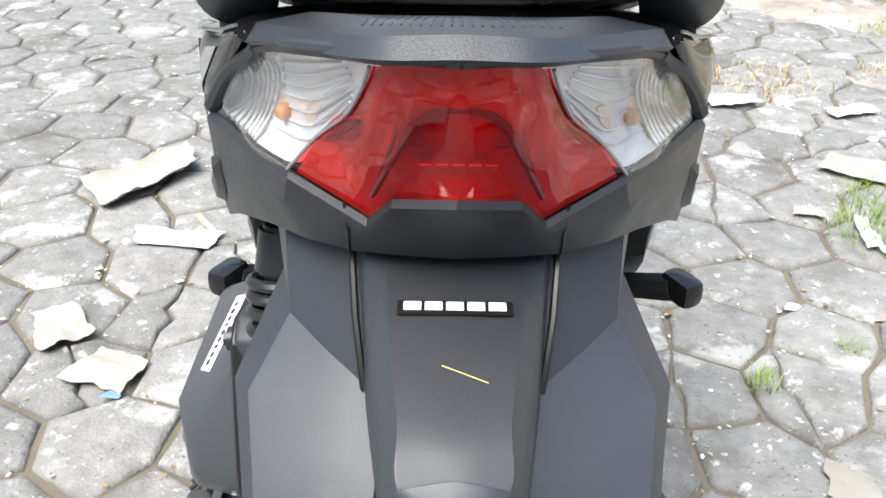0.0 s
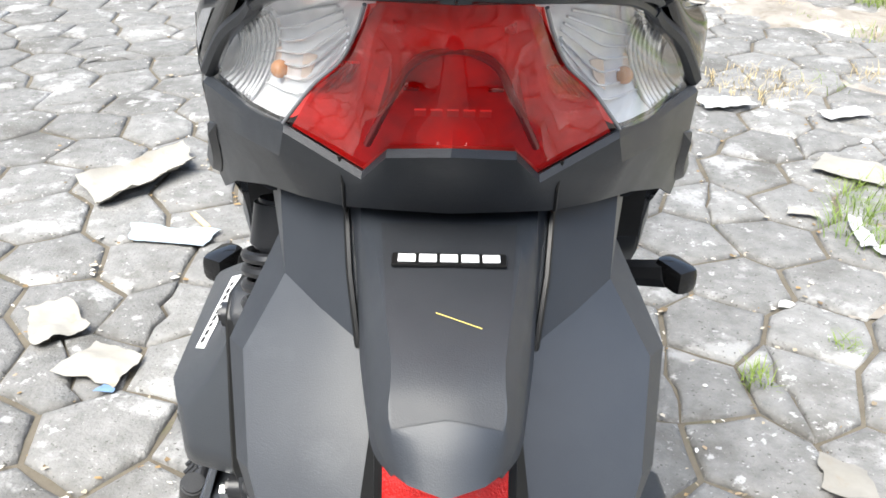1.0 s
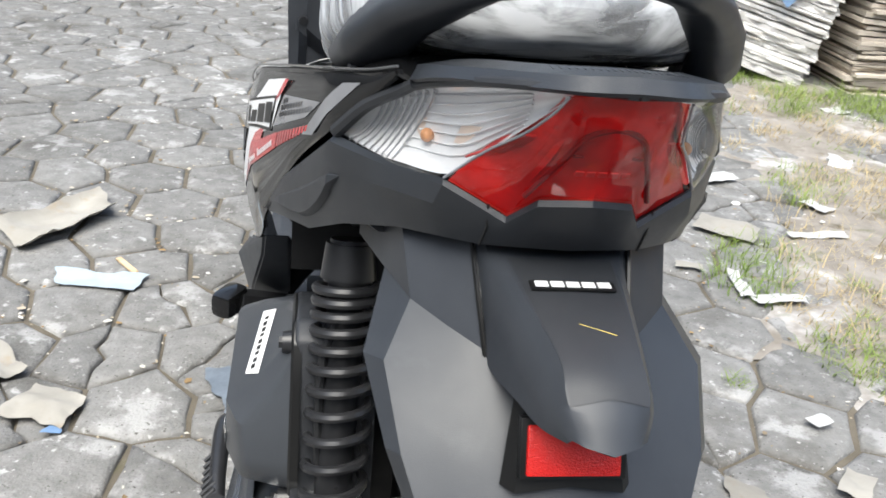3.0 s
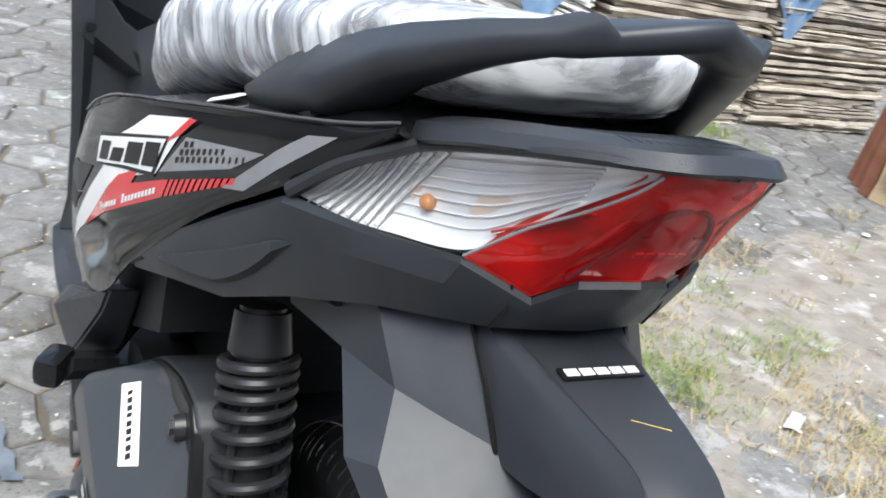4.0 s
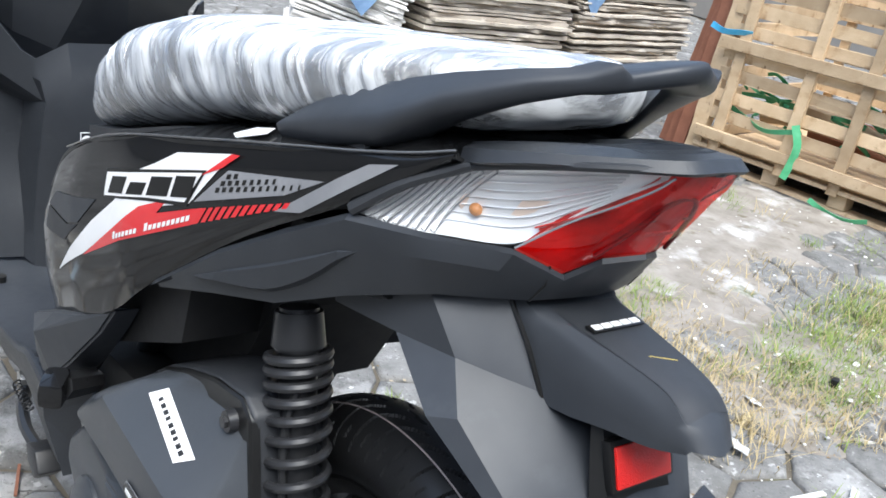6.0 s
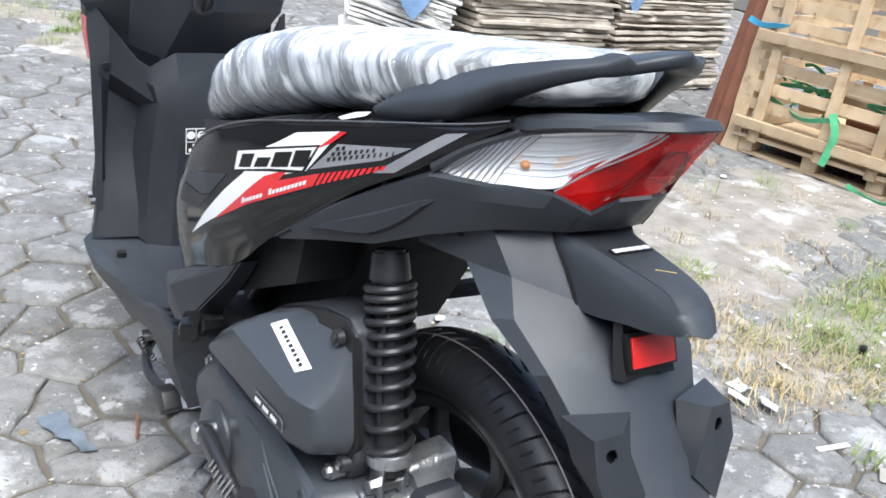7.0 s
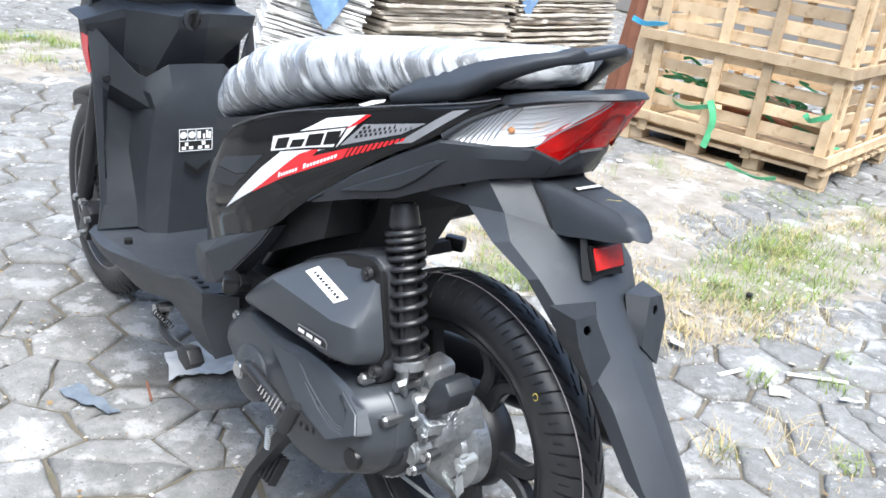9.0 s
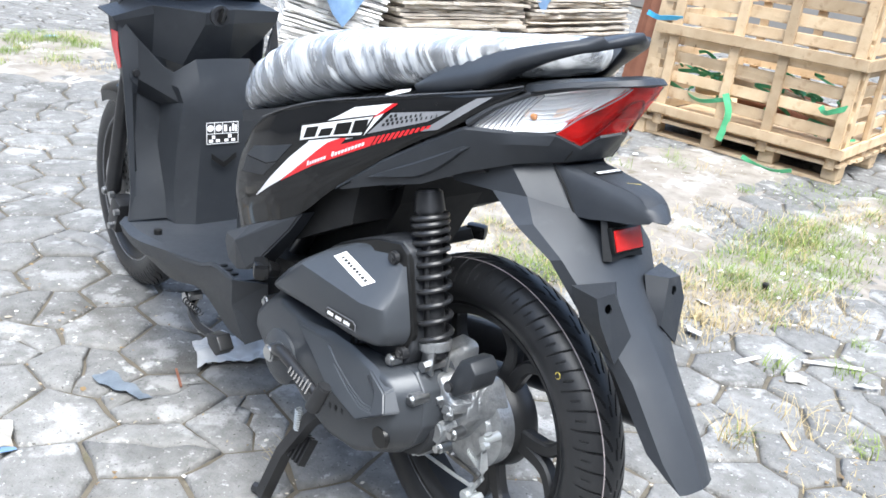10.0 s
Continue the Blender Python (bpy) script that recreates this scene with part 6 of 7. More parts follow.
# white chips and scraps of lime
verts, faces = [], []
r = random.Random(5)
for k in range(330):
    if k % 3:
        a, b, w = STRIPS[k % 2]
        t, o = r.random(), r.gauss(0, 0.8) * w
        x, y = a[0] + (b[0] - a[0]) * t + o, a[1] + (b[1] - a[1]) * t + r.gauss(0, 0.5) * w
    else:
        x, y = r.uniform(-1.2, 2.6), r.uniform(-0.2, 3.0)
    q, n, z = r.uniform(0.002, 0.007) * (2.4 if r.random() < 0.10 else 1), len(verts), 0.010 if drift(x, y) > 0.3 else 0.001
    m = r.randint(5, 7)
    for lay, kk in ((0.0, 1.0), (q * 0.35, 0.75)):
        for i in range(m):
            aa = 6.283 * i / m
            rr = q * kk * (0.7 + 0.6 * h01(k, i))
            verts.append((x + rr * math.cos(aa), y + rr * math.sin(aa) * 0.8, z + lay))
    faces.append(tuple(range(n + m, n + 2 * m)))
    faces += [(n + i, n + (i + 1) % m, n + m + (i + 1) % m, n + m + i) for i in range(m)]
me = bpy.data.meshes.new("stone_chips")
me.from_pydata(verts, [], faces)
me.materials.append(CHIP)
tagged(new("stone_chips", me), "scattered white lime chips on the ground", "stone chips", "", "stuff")


# crumbs of leaf, chaff and grit lying along the joints
verts, faces = [], []
r = random.Random(9)
for k in range(2600):
    i, j, e = r.randint(-7, 7), r.randint(-7, 12), r.randint(0, 2)
    cx, cy = 0.455 + 0.112 * math.sqrt(3) * (i + 0.5 * (j % 2)), 0.84 + 0.168 * j
    a0, a1, t = radians(60 * e + 30), radians(60 * e + 90), r.random()
    x = cx + 0.112 * (math.cos(a0) * (1 - t) + math.cos(a1) * t) + r.gauss(0, 0.014)
    y = cy + 0.112 * (math.sin(a0) * (1 - t) + math.sin(a1) * t) + r.gauss(0, 0.014)
    q, head, thin = r.uniform(0.002, 0.0065) * (1.8 if r.random() < 0.08 else 1), r.uniform(0, 6.28), r.uniform(0.3, 0.9)
    c, d, n, z = math.cos(head), math.sin(head), len(verts), r.uniform(-0.009, 0.001)
    for u, v, w in ((-1, 0, 0.0), (-0.3, -1, 0.001), (0.8, -0.5, 0.0015), (1, 0.3, 0.0), (0.1, 1, 0.001)):
        verts.append((x + q * (u * c - v * thin * d), y + q * (u * d + v * thin * c), z + w + 0.002))
    faces.append(tuple(range(n, n + 5)))
me = bpy.data.meshes.new("joint_crumbs")
me.from_pydata(verts, [], faces)
me.materials.append(CRUMB)
tagged(new("joint_crumbs", me), "dry leaf crumbs and grit along the paver joints", "debris", "", "stuff")


# ---- litter ----
def litter(name, corners, material, label, wave=0.010, res=12, cat="paper", curl=0.0, z=0.004, seed=0):
    """A crumpled sheet between four corners on the ground."""
    A, B, C, D = [Vector((*p, 0)) for p in corners]
    bm = bmesh.new()
    g = []
    for i in range(res + 1):
        row = []
        for j in range(res + 1):
            u, v = i / res, j / res
            p = A.lerp(B, u).lerp(D.lerp(C, u), v)
            e = (0.012 if res < 20 else 0.006) * noise.noise(Vector((p.x * 30 + seed, p.y * 30, 5)))
            p += Vector((e, e * 0.7, 0))
            hgt = z + wave * (0.6 + noise.noise(Vector((p.x * 16 + seed, p.y * 16, 9))) + 0.4 * noise.noise(Vector((p.x * 50, p.y * 50 + seed, 2)))) + curl * (2 * u - 1) ** 4
            row.append(bm.verts.new((p.x, p.y, max(0.002, hgt))))
        g.append(row)
    for i in range(res):
        for j in range(res):
            bm.faces.new((g[i][j], g[i + 1][j], g[i + 1][j + 1], g[i][j + 1]))
    thicken(bm, 0.0008)
    return tagged(link_mesh(name, bm, material, None, True, 60), label, cat)


litter("torn_cardboard", ((-0.865, 1.285), (-0.765, 1.20), (-0.625, 1.40), (-0.685, 1.52)), PAPER, "torn cream cardboard lying curled on the pavers", 0.016, 14, "cardboard", 0.02)
litter("paper_scrap", ((-0.685, 1.135), (-0.68, 1.07), (-0.515, 1.05), (-0.50, 1.115)), BLUEP, "pale blue paper strip on the pavers", 0.008, 12, "paper", 0.0, 0.004, 2)
litter("paper_scrap", ((-0.765, 0.80), (-0.695, 0.69), (-0.63, 0.76), (-0.70, 0.84)), PAPER, "crumpled off-white paper on the pavers", 0.016, 12, "paper", 0.0, 0.004, 3)
litter("paper_scrap", ((-0.645, 0.63), (-0.535, 0.60), (-0.515, 0.68), (-0.60, 0.72)), PAPER, "crumpled cream paper sheet on the pavers", 0.012, 12, "paper", 0.0, 0.004, 4)
litter("film_scrap", ((-0.336, 0.776), (-0.296, 0.788), (-0.258, 0.648), (-0.285, 0.650)), SCRAP, "crumpled grey-blue plastic scrap on a paver", 0.008, 10, "plastic scrap", 0.0, 0.003, 6)
litter("plastic_bag", ((-0.095, 0.825), (-0.125, 0.725), (0.030, 0.665), (0.065, 0.775)), PLASTIC, "cloudy crumpled plastic bag under the scooter", 0.022, 22, "plastic bag", 0.0, 0.006, 8)
litter("paper_scrap", ((1.115, 0.045), (1.145, 0.005), (1.19, 0.03), (1.16, 0.075)), PAPER, "small white paper scrap on a paver", 0.004, 6, "paper", 0.0, 0.003, 9)
litter("paper_scrap", ((0.70, 1.27), (0.765, 1.255), (0.775, 1.285), (0.71, 1.30)), PAPER, "small white paper scrap beside the grass", 0.008, 6, "paper", 0.0, 0.004, 10)
litter("paper_scrap", ((0.51, 0.44), (0.58, 0.41), (0.59, 0.48), (0.53, 0.51)), PAPER, "cream leaf-like paper scrap on a paver", 0.008, 8, "paper", 0.0, 0.004, 11)
for k, (x, y, w, l, a) in enumerate(((1.208, 0.653, 0.030, 0.085, 0.6), (1.107, 0.41, 0.04, 0.06, 0.2), (1.30, 0.435, 0.03, 0.05, 1.2), (1.83, 2.70, 0.08, 0.11, 0.3), (1.17, 1.487, 0.035, 0.17, 0.1), (0.832, 1.19, 0.035, 0.13, 1.5), (0.90, 1.12, 0.04, 0.13, 0.1),
                                        (0.77, 0.66, 0.03, 0.04, 0.4), (0.752, 0.488, 0.05, 0.09, 0.9), (1.267, 1.69, 0.05, 0.09, 2.0), (0.72, 1.94, 0.07, 0.15, 0.2), (1.03, 1.88, 0.06, 0.14, 0.4), (0.921, 1.506, 0.11, 0.16, 2.6), (1.064, 0.374, 0.035, 0.05, 2.2), (1.105, 0.314, 0.03, 0.04, 0.5), (1.55, 2.1, 0.08, 0.14, 1.1), (1.208, 0.119, 0.014, 0.06, 0.4), (1.289, -0.081, 0.014, 0.07, -0.6), (1.113, 0.338, 0.02, 0.04, 0.8))):
    c, s = math.cos(a), math.sin(a)
    q = [(x + c * u * l / 2 - s * v * w / 2, y + s * u * l / 2 + c * v * w / 2) for u, v in ((-1, -1), (1, -1), (1, 1), (-1, 1))]
    litter("paper_scrap", q, PAPER if k in (8, 12) else CHALK, "torn cream paper on the pavers" if k in (8, 12) else "torn white paper strip on the dry soil", 0.010, 8, "paper", 0.0, 0.008, 20 + k)
for k, (x, y, a, l) in enumerate(((1.32, 0.03, -0.75, 0.16), (1.12, 0.16, -0.15, 0.09), (0.86, -0.12, 0.9, 0.07), (-0.18, 0.70, 1.3, 0.075), (-0.55, 1.16, -0.9, 0.08))):
    bm = block(bmesh.new(), (x, y, 0.006), (l, 0.005 if k == 3 else 0.012, 0.005), Matrix.Rotation(a, 3, "Z"), 0.001)
    tagged(link_mesh("wood_splinter", bm, BROWN if k == 3 else WOOD if k > 1 else CHIP), "red-brown wood splinter lying on the pavers" if k == 3 else "pale wood splinter lying on the pavers", "splinter", "wood splinters")
bm = block(bmesh.new(), (1.60, 0.42, 0.018), (0.026, 0.022, 0.022), Matrix.Rotation(0.6, 3, "Z"), 0.004)
tagged(link_mesh("small_box", bm, BLACKP), "small dark plastic piece in the grass", "plastic scrap")
litter("film_scrap", ((-0.562, 0.590), (-0.535, 0.586), (-0.530, 0.606), (-0.555, 0.612)), TARP, "small dull blue plastic scrap on a paver", 0.006, 8, "plastic scrap", 0.0, 0.003, 31)
litter("film_scrap", ((0.67, 4.46), (0.75, 4.46), (0.75, 4.51), (0.67, 4.51)), TARP, "blue plastic scrap in the far grass", 0.010, 8, "plastic scrap", 0.0, 0.006, 32)
bm = block(bmesh.new(), (0.085, -0.02, 0.008), (0.05, 0.02, 0.012), Matrix.Rotation(0.4, 3, "Z"), 0.003)
tagged(link_mesh("blue_scrap", bm, BLUES), "bright blue scrap behind the rear wheel", "plastic scrap")


# ---- wooden crate on a pallet ----
CR = Matrix(((0.196, 0.9806, 0, 2.912), (-0.9806, 0.196, 0, 1.989), (0, 0, 1, 0), (0, 0, 0, 1)))


def board(name, parent, c, size, material=WOOD, rot=None, seed=0):
    """A sawn board with slightly uneven corners."""
    bm = block(bmesh.new(), (0, 0, 0), size, None, min(size) * 0.12)
    q = random.Random(seed + int(c[0] * 977) + int(c[2] * 1301) + int(c[1] * 733))
    for v in bm.verts:
        v.co += Vector((q.uniform(-1, 1), q.uniform(-1, 1), q.uniform(-1, 1))) * 0.0022
    ob = part(name, bm, material, parent, "", False)
    ob.matrix_local = Matrix.Translation(c) @ (rot.to_4x4() if rot else Matrix.Rotation(q.uniform(-0.012, 0.012), 4, "Y"))
    return ob


pallet = tagged(new("pallet"), "pale pine pallet standing on the pavers", "pallet")
pallet.matrix_world = CR
for y in (0.03, 0.55, 1.05):
    for s in (0.0, 0.32, 0.62, 0.925):
        board("pallet_block", pallet, (s + 0.02, y + 0.03, 0.048), (0.075, 0.10, 0.066))
    board("bottom_board", pallet, (0.48, y + 0.03, 0.008), (1.0, 0.09, 0.014))
for k in range(9):
    board("deck_board", pallet, (0.48, 0.03 + 0.13 * k, 0.0895), (1.03, 0.095, 0.015))

crate = tagged(new("wooden_crate"), "slatted pale pine crate holding straps and logs, on a pallet", "crate")
crate.matrix_world = CR
POSTS, TOP = (0.065, 0.383, 0.620, 0.945), 1.12
for s in POSTS:
    board("post", crate, (s, -0.012, (0.07 + TOP) / 2), (0.048, 0.022, TOP - 0.07), WOOD, Matrix.Rotation(0.004, 3, "Y"))
    board("post", crate, (s, 1.12, (0.10 + TOP) / 2), (0.048, 0.022, TOP - 0.10))
for z, hgt in ((0.150, 0.046), (0.547, 0.050), (0.98, 0.046)):
    board("rail", crate, (0.48, -0.034, z), (1.03, 0.022, hgt))
    board("rail", crate, (0.985, 0.55, z), (0.022, 1.16, hgt))
for z in (0.140, 0.233, 0.317, 0.412, 0.505, 0.607, 0.690, 0.775, 0.860, 0.945, 1.03):
    board("slat", crate, (0.48, 0.008, z), (1.00, 0.016, 0.052))
    board("slat", crate, (0.48, 1.10, z + 0.01), (1.00, 0.016, 0.050))
    board("slat", crate, (0.950, 0.56, z), (0.016, 1.08, 0.052))
    board("slat", crate, (0.0, 0.56, z), (0.016, 1.08, 0.052))
for y in (0.06, 0.36, 0.68, 1.02):
    board("post", crate, (0.968, y, (0.07 + TOP) / 2), (0.022, 0.048, TOP - 0.07))
board("floor_board", crate, (0.48, 0.56, 0.104), (0.94, 1.08, 0.012))
# what lies in the crate
for k, (s, y, z, l, rr, a) in enumerate(((0.66, 0.09, 0.31, 0.60, 0.036, 0.12), (0.72, 0.20, 0.30, 0.40, 0.03, 0.10), (0.35, 0.30, 0.26, 0.5, 0.034, -0.1), (0.60, 0.40, 0.20, 0.6, 0.036, 0.05))):
    bm = tube(bmesh.new(), spline([(-l / 2, 0, 0), (-l / 6, 0.01, 0.008), (l / 5, -0.008, 0), (l / 2, 0, -0.01)], 5, True), lambda t: [(rr * (0.9 + 0.15 * math.sin(5 * t + i)) * math.cos(i), rr * math.sin(i)) for i in [0.628 * q for q in range(10)]])
    ob = tagged(link_mesh("log", bm, BROWN if k % 2 else WOOD), "rough brown log inside the crate", "log", "logs in the crate")
    ob.matrix_world = CR @ Matrix.Translation((s, y, z)) @ Matrix.Rotation(a, 4, "Y")
rs = random.Random(21)


def strap(name, pts, width, material, label, cat="strap"):
    """A flat plastic strap along a path."""
    P = spline(pts, 5, True)
    tw = rs.uniform(0, 3)
    bm = tube(bmesh.new(), P, [(width / 2, 0.0009), (width / 2, -0.0009), (-width / 2, -0.0009), (-width / 2, 0.0009)], ups=[(0.5 * math.sin(3 * i / len(P) + tw), -0.8, 0.5 * math.cos(2 * i / len(P) + tw)) for i in range(len(P))])
    ob = tagged(link_mesh(name, bm, material), label, cat, "plastic straps" if material is GREENS else "")
    ob.matrix_world = CR
    return ob


strap("green_strap", [(0.40, -0.05, 0.30), (0.435, -0.052, 0.22), (0.43, -0.05, 0.14), (0.42, -0.056, 0.075)], 0.032, GREENS, "green plastic strap hanging over the rail")
strap("green_strap", [(0.06, 0.03, 0.28), (0.15, 0.02, 0.255), (0.27, -0.03, 0.235), (0.40, -0.045, 0.27)], 0.022, GREENS, "green plastic strap woven through the slats")
strap("green_strap", [(0.84, -0.03, 0.34), (0.87, -0.045, 0.32), (0.90, -0.04, 0.33), (0.96, -0.02, 0.36)], 0.026, GREENS, "green plastic strap tied round a post")
strap("green_strap", [(0.55, -0.05, 0.03), (0.62, -0.06, 0.012), (0.72, -0.08, 0.008), (0.80, -0.06, 0.03)], 0.022, GREENS, "green plastic strap trailing on the ground")
for k in range(26):
    s, z, y = (rs.uniform(0.08, 0.42) if k % 3 == 0 else rs.uniform(0.55, 0.92)), rs.uniform(0.21, 0.42), rs.uniform(0.03, 0.10)
    bend = [(s + rs.uniform(-0.09, 0.09), y + rs.uniform(-0.008, 0.05), z + rs.uniform(-0.045, 0.045)) for _ in range(3)]
    strap("green_strap", [(s, y, z)] + bend, rs.uniform(0.010, 0.020), GREENS, "crumpled green plastic strap inside the crate")
strap("blue_strap", [(-0.10, -0.03, 0.60), (-0.03, -0.04, 0.585), (0.04, -0.035, 0.595), (0.09, -0.02, 0.60)], 0.026, BLUES, "bright blue strap tied round the crate post")

# rough posts and red-brown timbers leaning beside the crate
for k, (s, y, w, d, hgt, a, mt, lab) in enumerate(((-0.045, 0.02, 0.075, 0.06, 1.15, 0.03, WOOD, "rough pale timber post leaning by the crate"), (-0.13, 0.05, 0.06, 0.05, 1.15, 0.05, BROWN, "red-brown timber leaning by the crate"),
                                                    (-0.20, 0.12, 0.07, 0.05, 1.15, 0.08, BROWN, "red-brown timber leaning by the crate"), (-0.28, 0.20, 0.06, 0.05, 1.1, 0.10, BROWN, "red-brown timber leaning by the crate"))):
    bm = block(bmesh.new(), (0, 0, hgt / 2), (w, d, hgt), None, 0.004)
    bmesh.ops.subdivide_edges(bm, edges=[e for e in bm.edges if abs((e.verts[0].co - e.verts[1].co).z) > 0.5], cuts=14)
    for v in bm.verts:
        v.co += Vector((noise.noise(v.co * 14 + Vector((k, 0, 0))), noise.noise(v.co * 14 + Vector((0, k, 5))), 0)) * (0.010 if k == 0 else 0.003)
    ob = tagged(link_mesh("timber", bm, mt, None, False), lab, "timber", "leaning timbers")
    ob.matrix_world = CR @ Matrix.Translation((s, y, 0.0)) @ Matrix.Rotation(a, 4, "Y") @ Matrix.Rotation(-0.03, 4, "X")


# ---- stacks of weathered cardboard ----
def card_stack(name, x0, x1, y0, y1, base, levels, slope, seed, label, turn=0.0, material=CARD):
    q = random.Random(seed)
    st = tagged(new(name), label, "cardboard stack", "cardboard stacks")
    st.matrix_world = Matrix.Translation(((x0 + x1) / 2, (y0 + y1) / 2, 0)) @ Matrix.Rotation(turn, 4, "Z") @ Matrix.Rotation(slope, 4, "Y")
    z = base
    for k in range(levels):
        t = q.choice((0.006, 0.010, 0.016, 0.022))
        w, d = (x1 - x0) * q.uniform(0.92, 1.05), (y1 - y0) * q.uniform(0.9, 1.02)
        bm = bmesh.new()
        n = 16
        lo, hi = [], []
        ph = q.uniform(0, 9)
        for i in range(n + 1):
            x = -w / 2 + w * i / n
            e = 0.020 * noise.noise(Vector((x * 7, ph, k))) + 0.010 * q.uniform(-1, 1)
            sag = 0.006 * noise.noise(Vector((x * 3, ph, 1)))
            for yy, arr in ((-d / 2 + e, 0), (d / 2, 1)):
                lo.append(bm.verts.new((x, yy, z + sag)))
                hi.append(bm.verts.new((x, yy, z + sag + t * q.uniform(0.75, 1.0))))
        for i in range(n):
            a, b = 2 * i, 2 * i + 2
            bm.faces.new((hi[a], hi[b], hi[b + 1], hi[a + 1]))
            bm.faces.new((lo[a], lo[a + 1], lo[b + 1], lo[b]))
            bm.faces.new((lo[a], lo[b], hi[b], hi[a]))
            bm.faces.new((lo[a + 1], hi[a + 1], hi[b + 1], lo[b + 1]))
        bm.faces.new((lo[0], hi[0], hi[1], lo[1]))
        bm.faces.new((lo[-2], lo[-1], hi[-1], hi[-2]))
        part("cardboard_sheet", bm, material, st, "", False)
        z += t + q.choice((0.0, 0.0, 0.002, 0.006))
    return st


card_stack("cardboard_stack", 2.03, 2.96, 3.02, 3.95, 0.0, 60, 0.0, 31, "stack of weathered flattened cardboard on the ground", 0.03)
card_stack("cardboard_stack", 3.00, 3.95, 3.06, 3.95, 0.0, 58, -0.02, 32, "stack of grey weathered cardboard beside the crate", 0.05)
card_stack("cardboard_stack", 1.47, 1.97, 3.135, 3.585, 0.05, 56, 0.20, 33, "slumped stack of bleached flattened cardboard", -0.45, PALECARD)


def cloth(name, x0, x1, y, z0, z1, label):
    bm = bmesh.new()
    g = [[bm.verts.new((x0 + (x1 - x0) * i / 14 + 0.02 * noise.noise(Vector((j * 0.5, i * 0.3, 2))), y + 0.02 * noise.noise(Vector((i * 0.6, j * 0.2, x0))), z1 - (z1 - z0) * (j / 10) * (1 - 0.45 * abs(i / 7 - 1)))) for j in range(11)] for i in range(15)]
    for i in range(14):
        for j in range(10):
            bm.faces.new((g[i][j], g[i + 1][j], g[i + 1][j + 1], g[i][j + 1]))
    thicken(bm, 0.002)
    tagged(link_mesh(name, bm, TARP), label, "cloth")


cloth("blue_cloth", 1.52, 1.90, 3.065, 0.33, 0.86, "faded blue cloth hanging over the cardboard")
cloth("blue_cloth", 2.98, 3.24, 3.050, 0.42, 0.92, "faded blue cloth hanging over the cardboard")

# ---- plain walls out of view, added to darken the horizon and its reflections ----
for nm, c, size in (("sky_block_south", (2.0, -4.2, 1.5), (13.0, 0.2, 3.0)), ("sky_block_west", (-4.6, 2.2, 1.5), (0.2, 12.6, 3.0)), ("sky_block_north", (2.0, 8.6, 1.5), (13.0, 0.2, 3.0)), ("sky_block_east", (8.6, 2.2, 1.5), (0.2, 12.6, 3.0))):
    tagged(link_mesh(nm, block(bmesh.new(), c, size, None, 0.01), UNSEEN_WALL, None, False), "plain grey unseen wall added to block the low sky", "wall", "", "structure")

# ---- pavers, laid in staggered rows of hexagons ----
SIDE, CX, CY = 0.112, 0.455, 0.84
WID = SIDE * math.sqrt(3)


def corner(x, y):
    """A joint's place, slightly out of true, the same for all pavers that meet there."""
    i, j = round(x * 40), round(y * 40)
    return x + 0.046 * (h01(i, j) - 0.5), y + 0.046 * (h01(i, j, 1) - 0.5)


def paver_geometry(cx, cy, i, j):
    pts = []
    for k in range(6):
        a = math.radians(60 * k + 30)
        pts.append(corner(cx + SIDE * math.cos(a), cy + SIDE * math.sin(a)))
    mx, my = sum(p[0] for p in pts) / 6, sum(p[1] for p in pts) / 6
    lift, tx, ty = 0.004 * (h01(i, j, 2) - 0.6), 0.03 * (h01(i, j, 3) - 0.5), 0.03 * (h01(i, j, 4) - 0.5)
    ringp = []
    for k in range(6):
        p, n = pts[k], pts[(k + 1) % 6]
        ringp.append(p)
        ringp.append(((p[0] + n[0]) / 2 + 0.005 * (h01(i * 6 + k, j, 5) - 0.5), (p[1] + n[1]) / 2 + 0.005 * (h01(i * 6 + k, j, 6) - 0.5)))
    rings = [ringp]
    if h01(i, j, 8) < 0.16:
        k = int(h01(i, j, 9) * 6)
        turned = ringp[k:] + ringp[:k]
        a, b = turned[0], turned[6]
        crack = [(a[0] + (b[0] - a[0]) * t + 0.030 * (h01(i, j, 20 + int(9 * t)) - 0.5), a[1] + (b[1] - a[1]) * t + 0.030 * (h01(i, j, 40 + int(9 * t)) - 0.5)) for t in (0.2, 0.4, 0.6, 0.8)]
        rings = [turned[:7] + crack[::-1], turned[6:] + [turned[0]] + crack]
    return [piece(q, (mx, my), lift - 0.002 * m, tx, ty, i, j, len(rings) > 1) for m, q in enumerate(rings)]


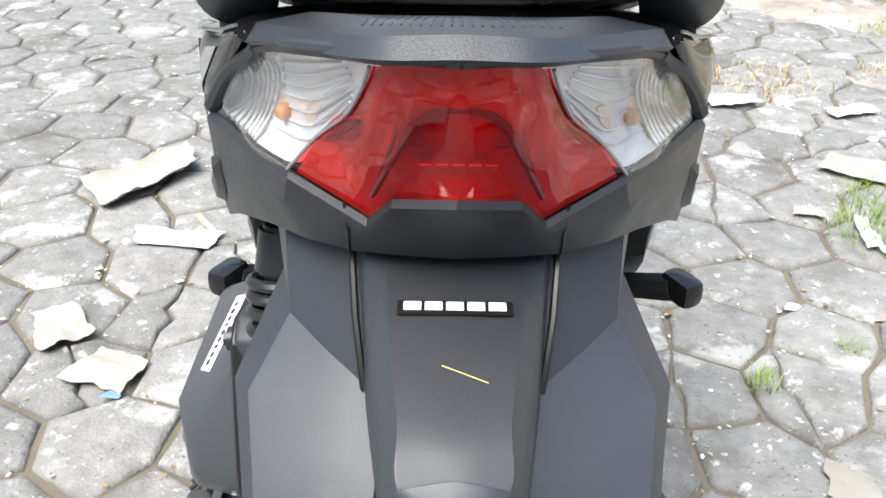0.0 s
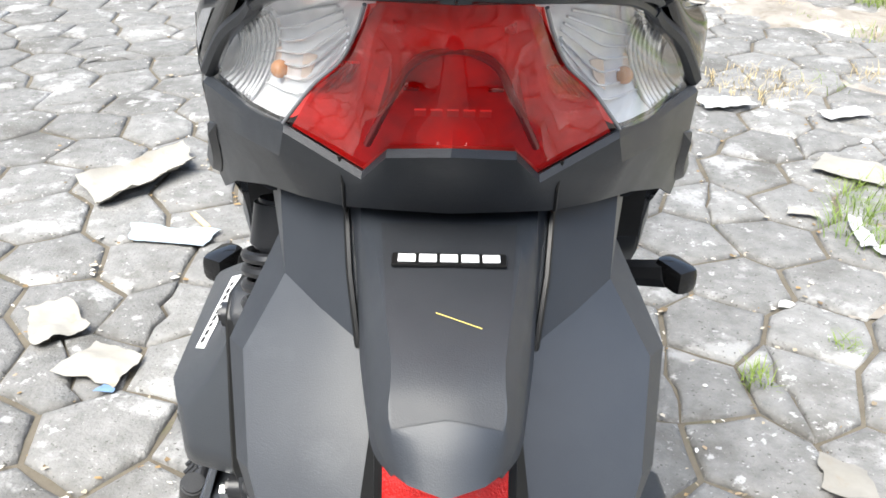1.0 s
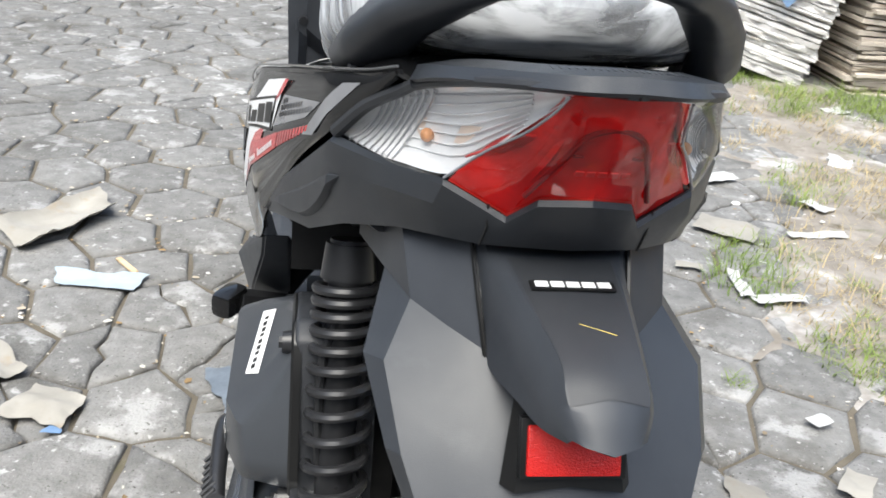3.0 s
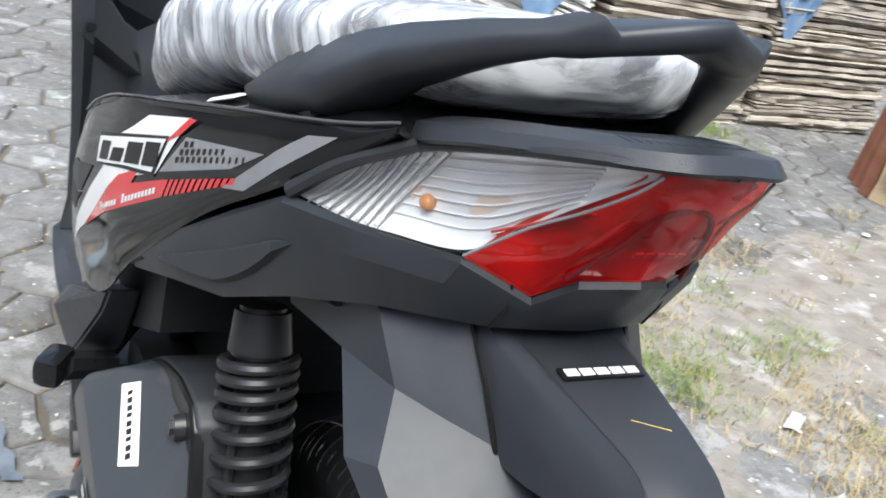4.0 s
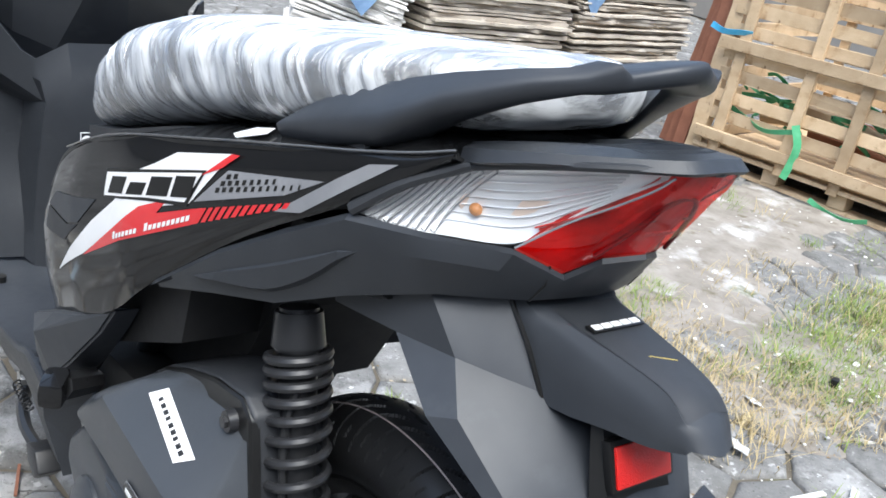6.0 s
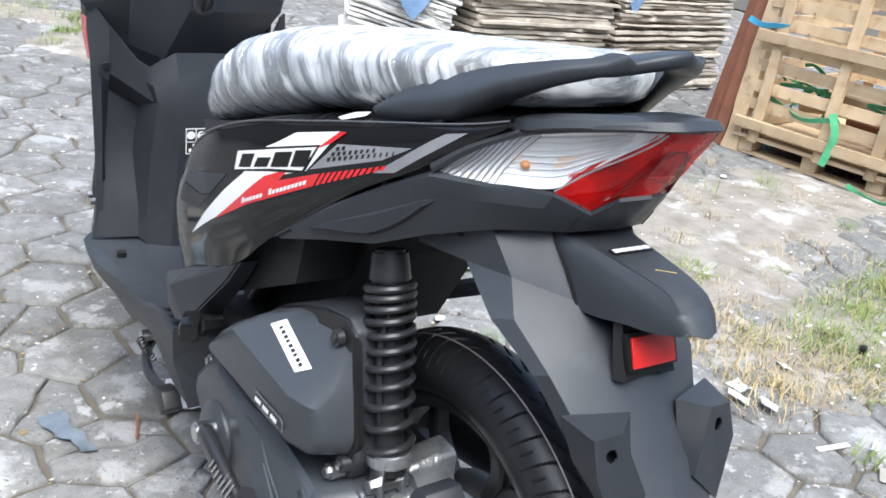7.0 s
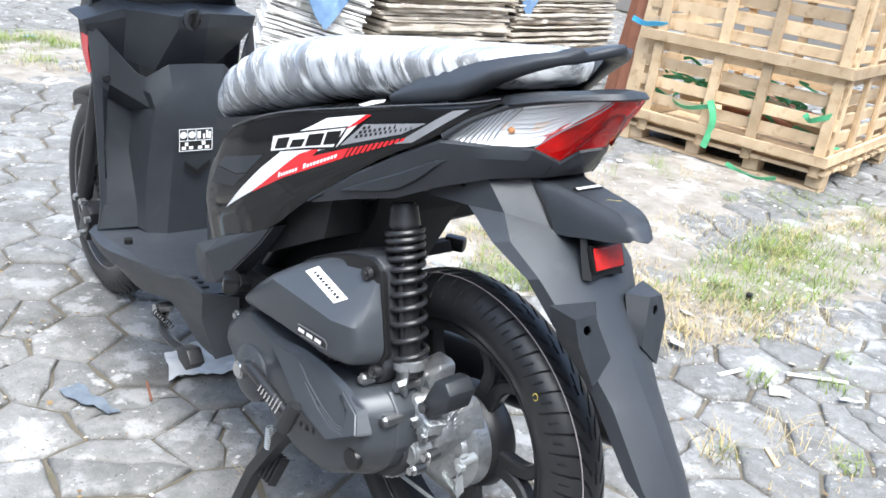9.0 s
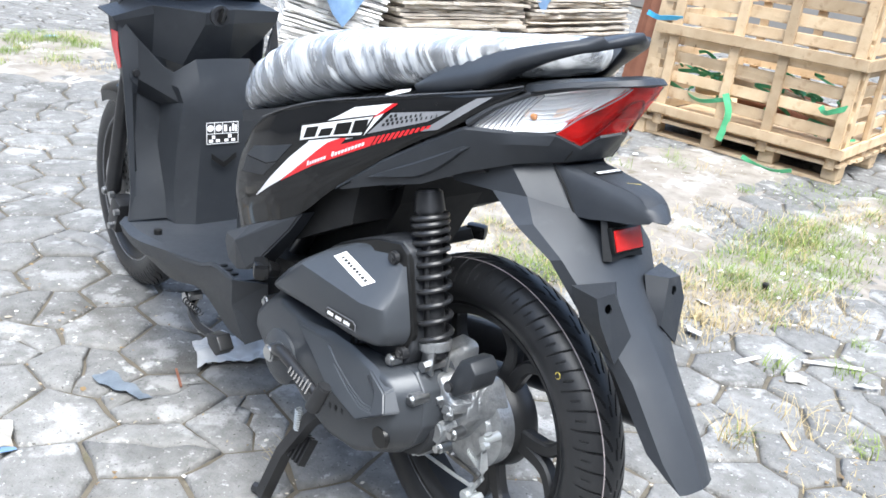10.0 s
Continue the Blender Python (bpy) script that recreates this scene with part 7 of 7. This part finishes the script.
def piece(ringp, mid, lift, tx, ty, i, j, cracked):
    """One block of concrete over a ring of joint points, with worn, slightly domed edges."""
    n = len(ringp)
    mx, my = sum(p[0] for p in ringp) / n, sum(p[1] for p in ringp) / n
    verts = []
    for z, gap in ((-0.030, 0.005), (-0.009, 0.0045), (-0.0030, 0.0085), (-0.0006, 0.017), (0.0012, 0.040)):
        for q, (x, y) in enumerate(ringp):
            dx, dy = x - mx, y - my
            g = gap * (0.55 if cracked else 1) + (0.003 * h01(i * 12 + q, j, 7) if z > -0.02 else 0)
            f = max(0.15, 1 - g / math.hypot(dx, dy))
            px, py = mx + dx * f, my + dy * f
            verts.append((px, py, z + lift + (tx * (px - mid[0]) + ty * (py - mid[1]) if z > -0.02 else 0)))
    verts.append((mx, my, lift + 0.0022 + tx * (mx - mid[0]) + ty * (my - mid[1])))
    faces = []
    for L in range(4):
        faces += [(n * L + k, n * L + (k + 1) % n, n * L + n + (k + 1) % n, n * L + n + k) for k in range(n)]
    faces += [(4 * n + k, 4 * n + (k + 1) % n, 5 * n) for k in range(n)]
    return verts, faces


STONE_FAR = STONE.copy()
STONE_FAR.name = "paver_concrete_far"
fv, ff = [], []
for j in range(-29, 46):
    for i in range(-27, 42):
        cx = CX + WID * (i + 0.5 * (j % 2))
        cy = CY + 1.5 * SIDE * j
        if not (-4.4 < cx < 8.4 and -4.0 < cy < 8.4):
            continue
        for V, F in paver_geometry(cx, cy, i, j):
            if -1.15 < cx < 1.75 and -0.35 < cy < 2.95:
                me = bpy.data.meshes.new("paver")
                me.from_pydata(V, [], F)
                me.polygons.foreach_set("use_smooth", [True] * len(me.polygons))
                me.materials.append(STONE)
                ob = new("paver", me)
                ob.parent = ground
            else:
                n = len(fv)
                fv += V
                ff += [tuple(n + q for q in f) for f in F]
me = bpy.data.meshes.new("paver_field")
me.from_pydata(fv, [], ff)
me.polygons.foreach_set("use_smooth", [True] * len(me.polygons))
me.materials.append(STONE_FAR)
field = new("paver_field", me)
field.parent = ground
tagged(field, "", "", "", "stuff")
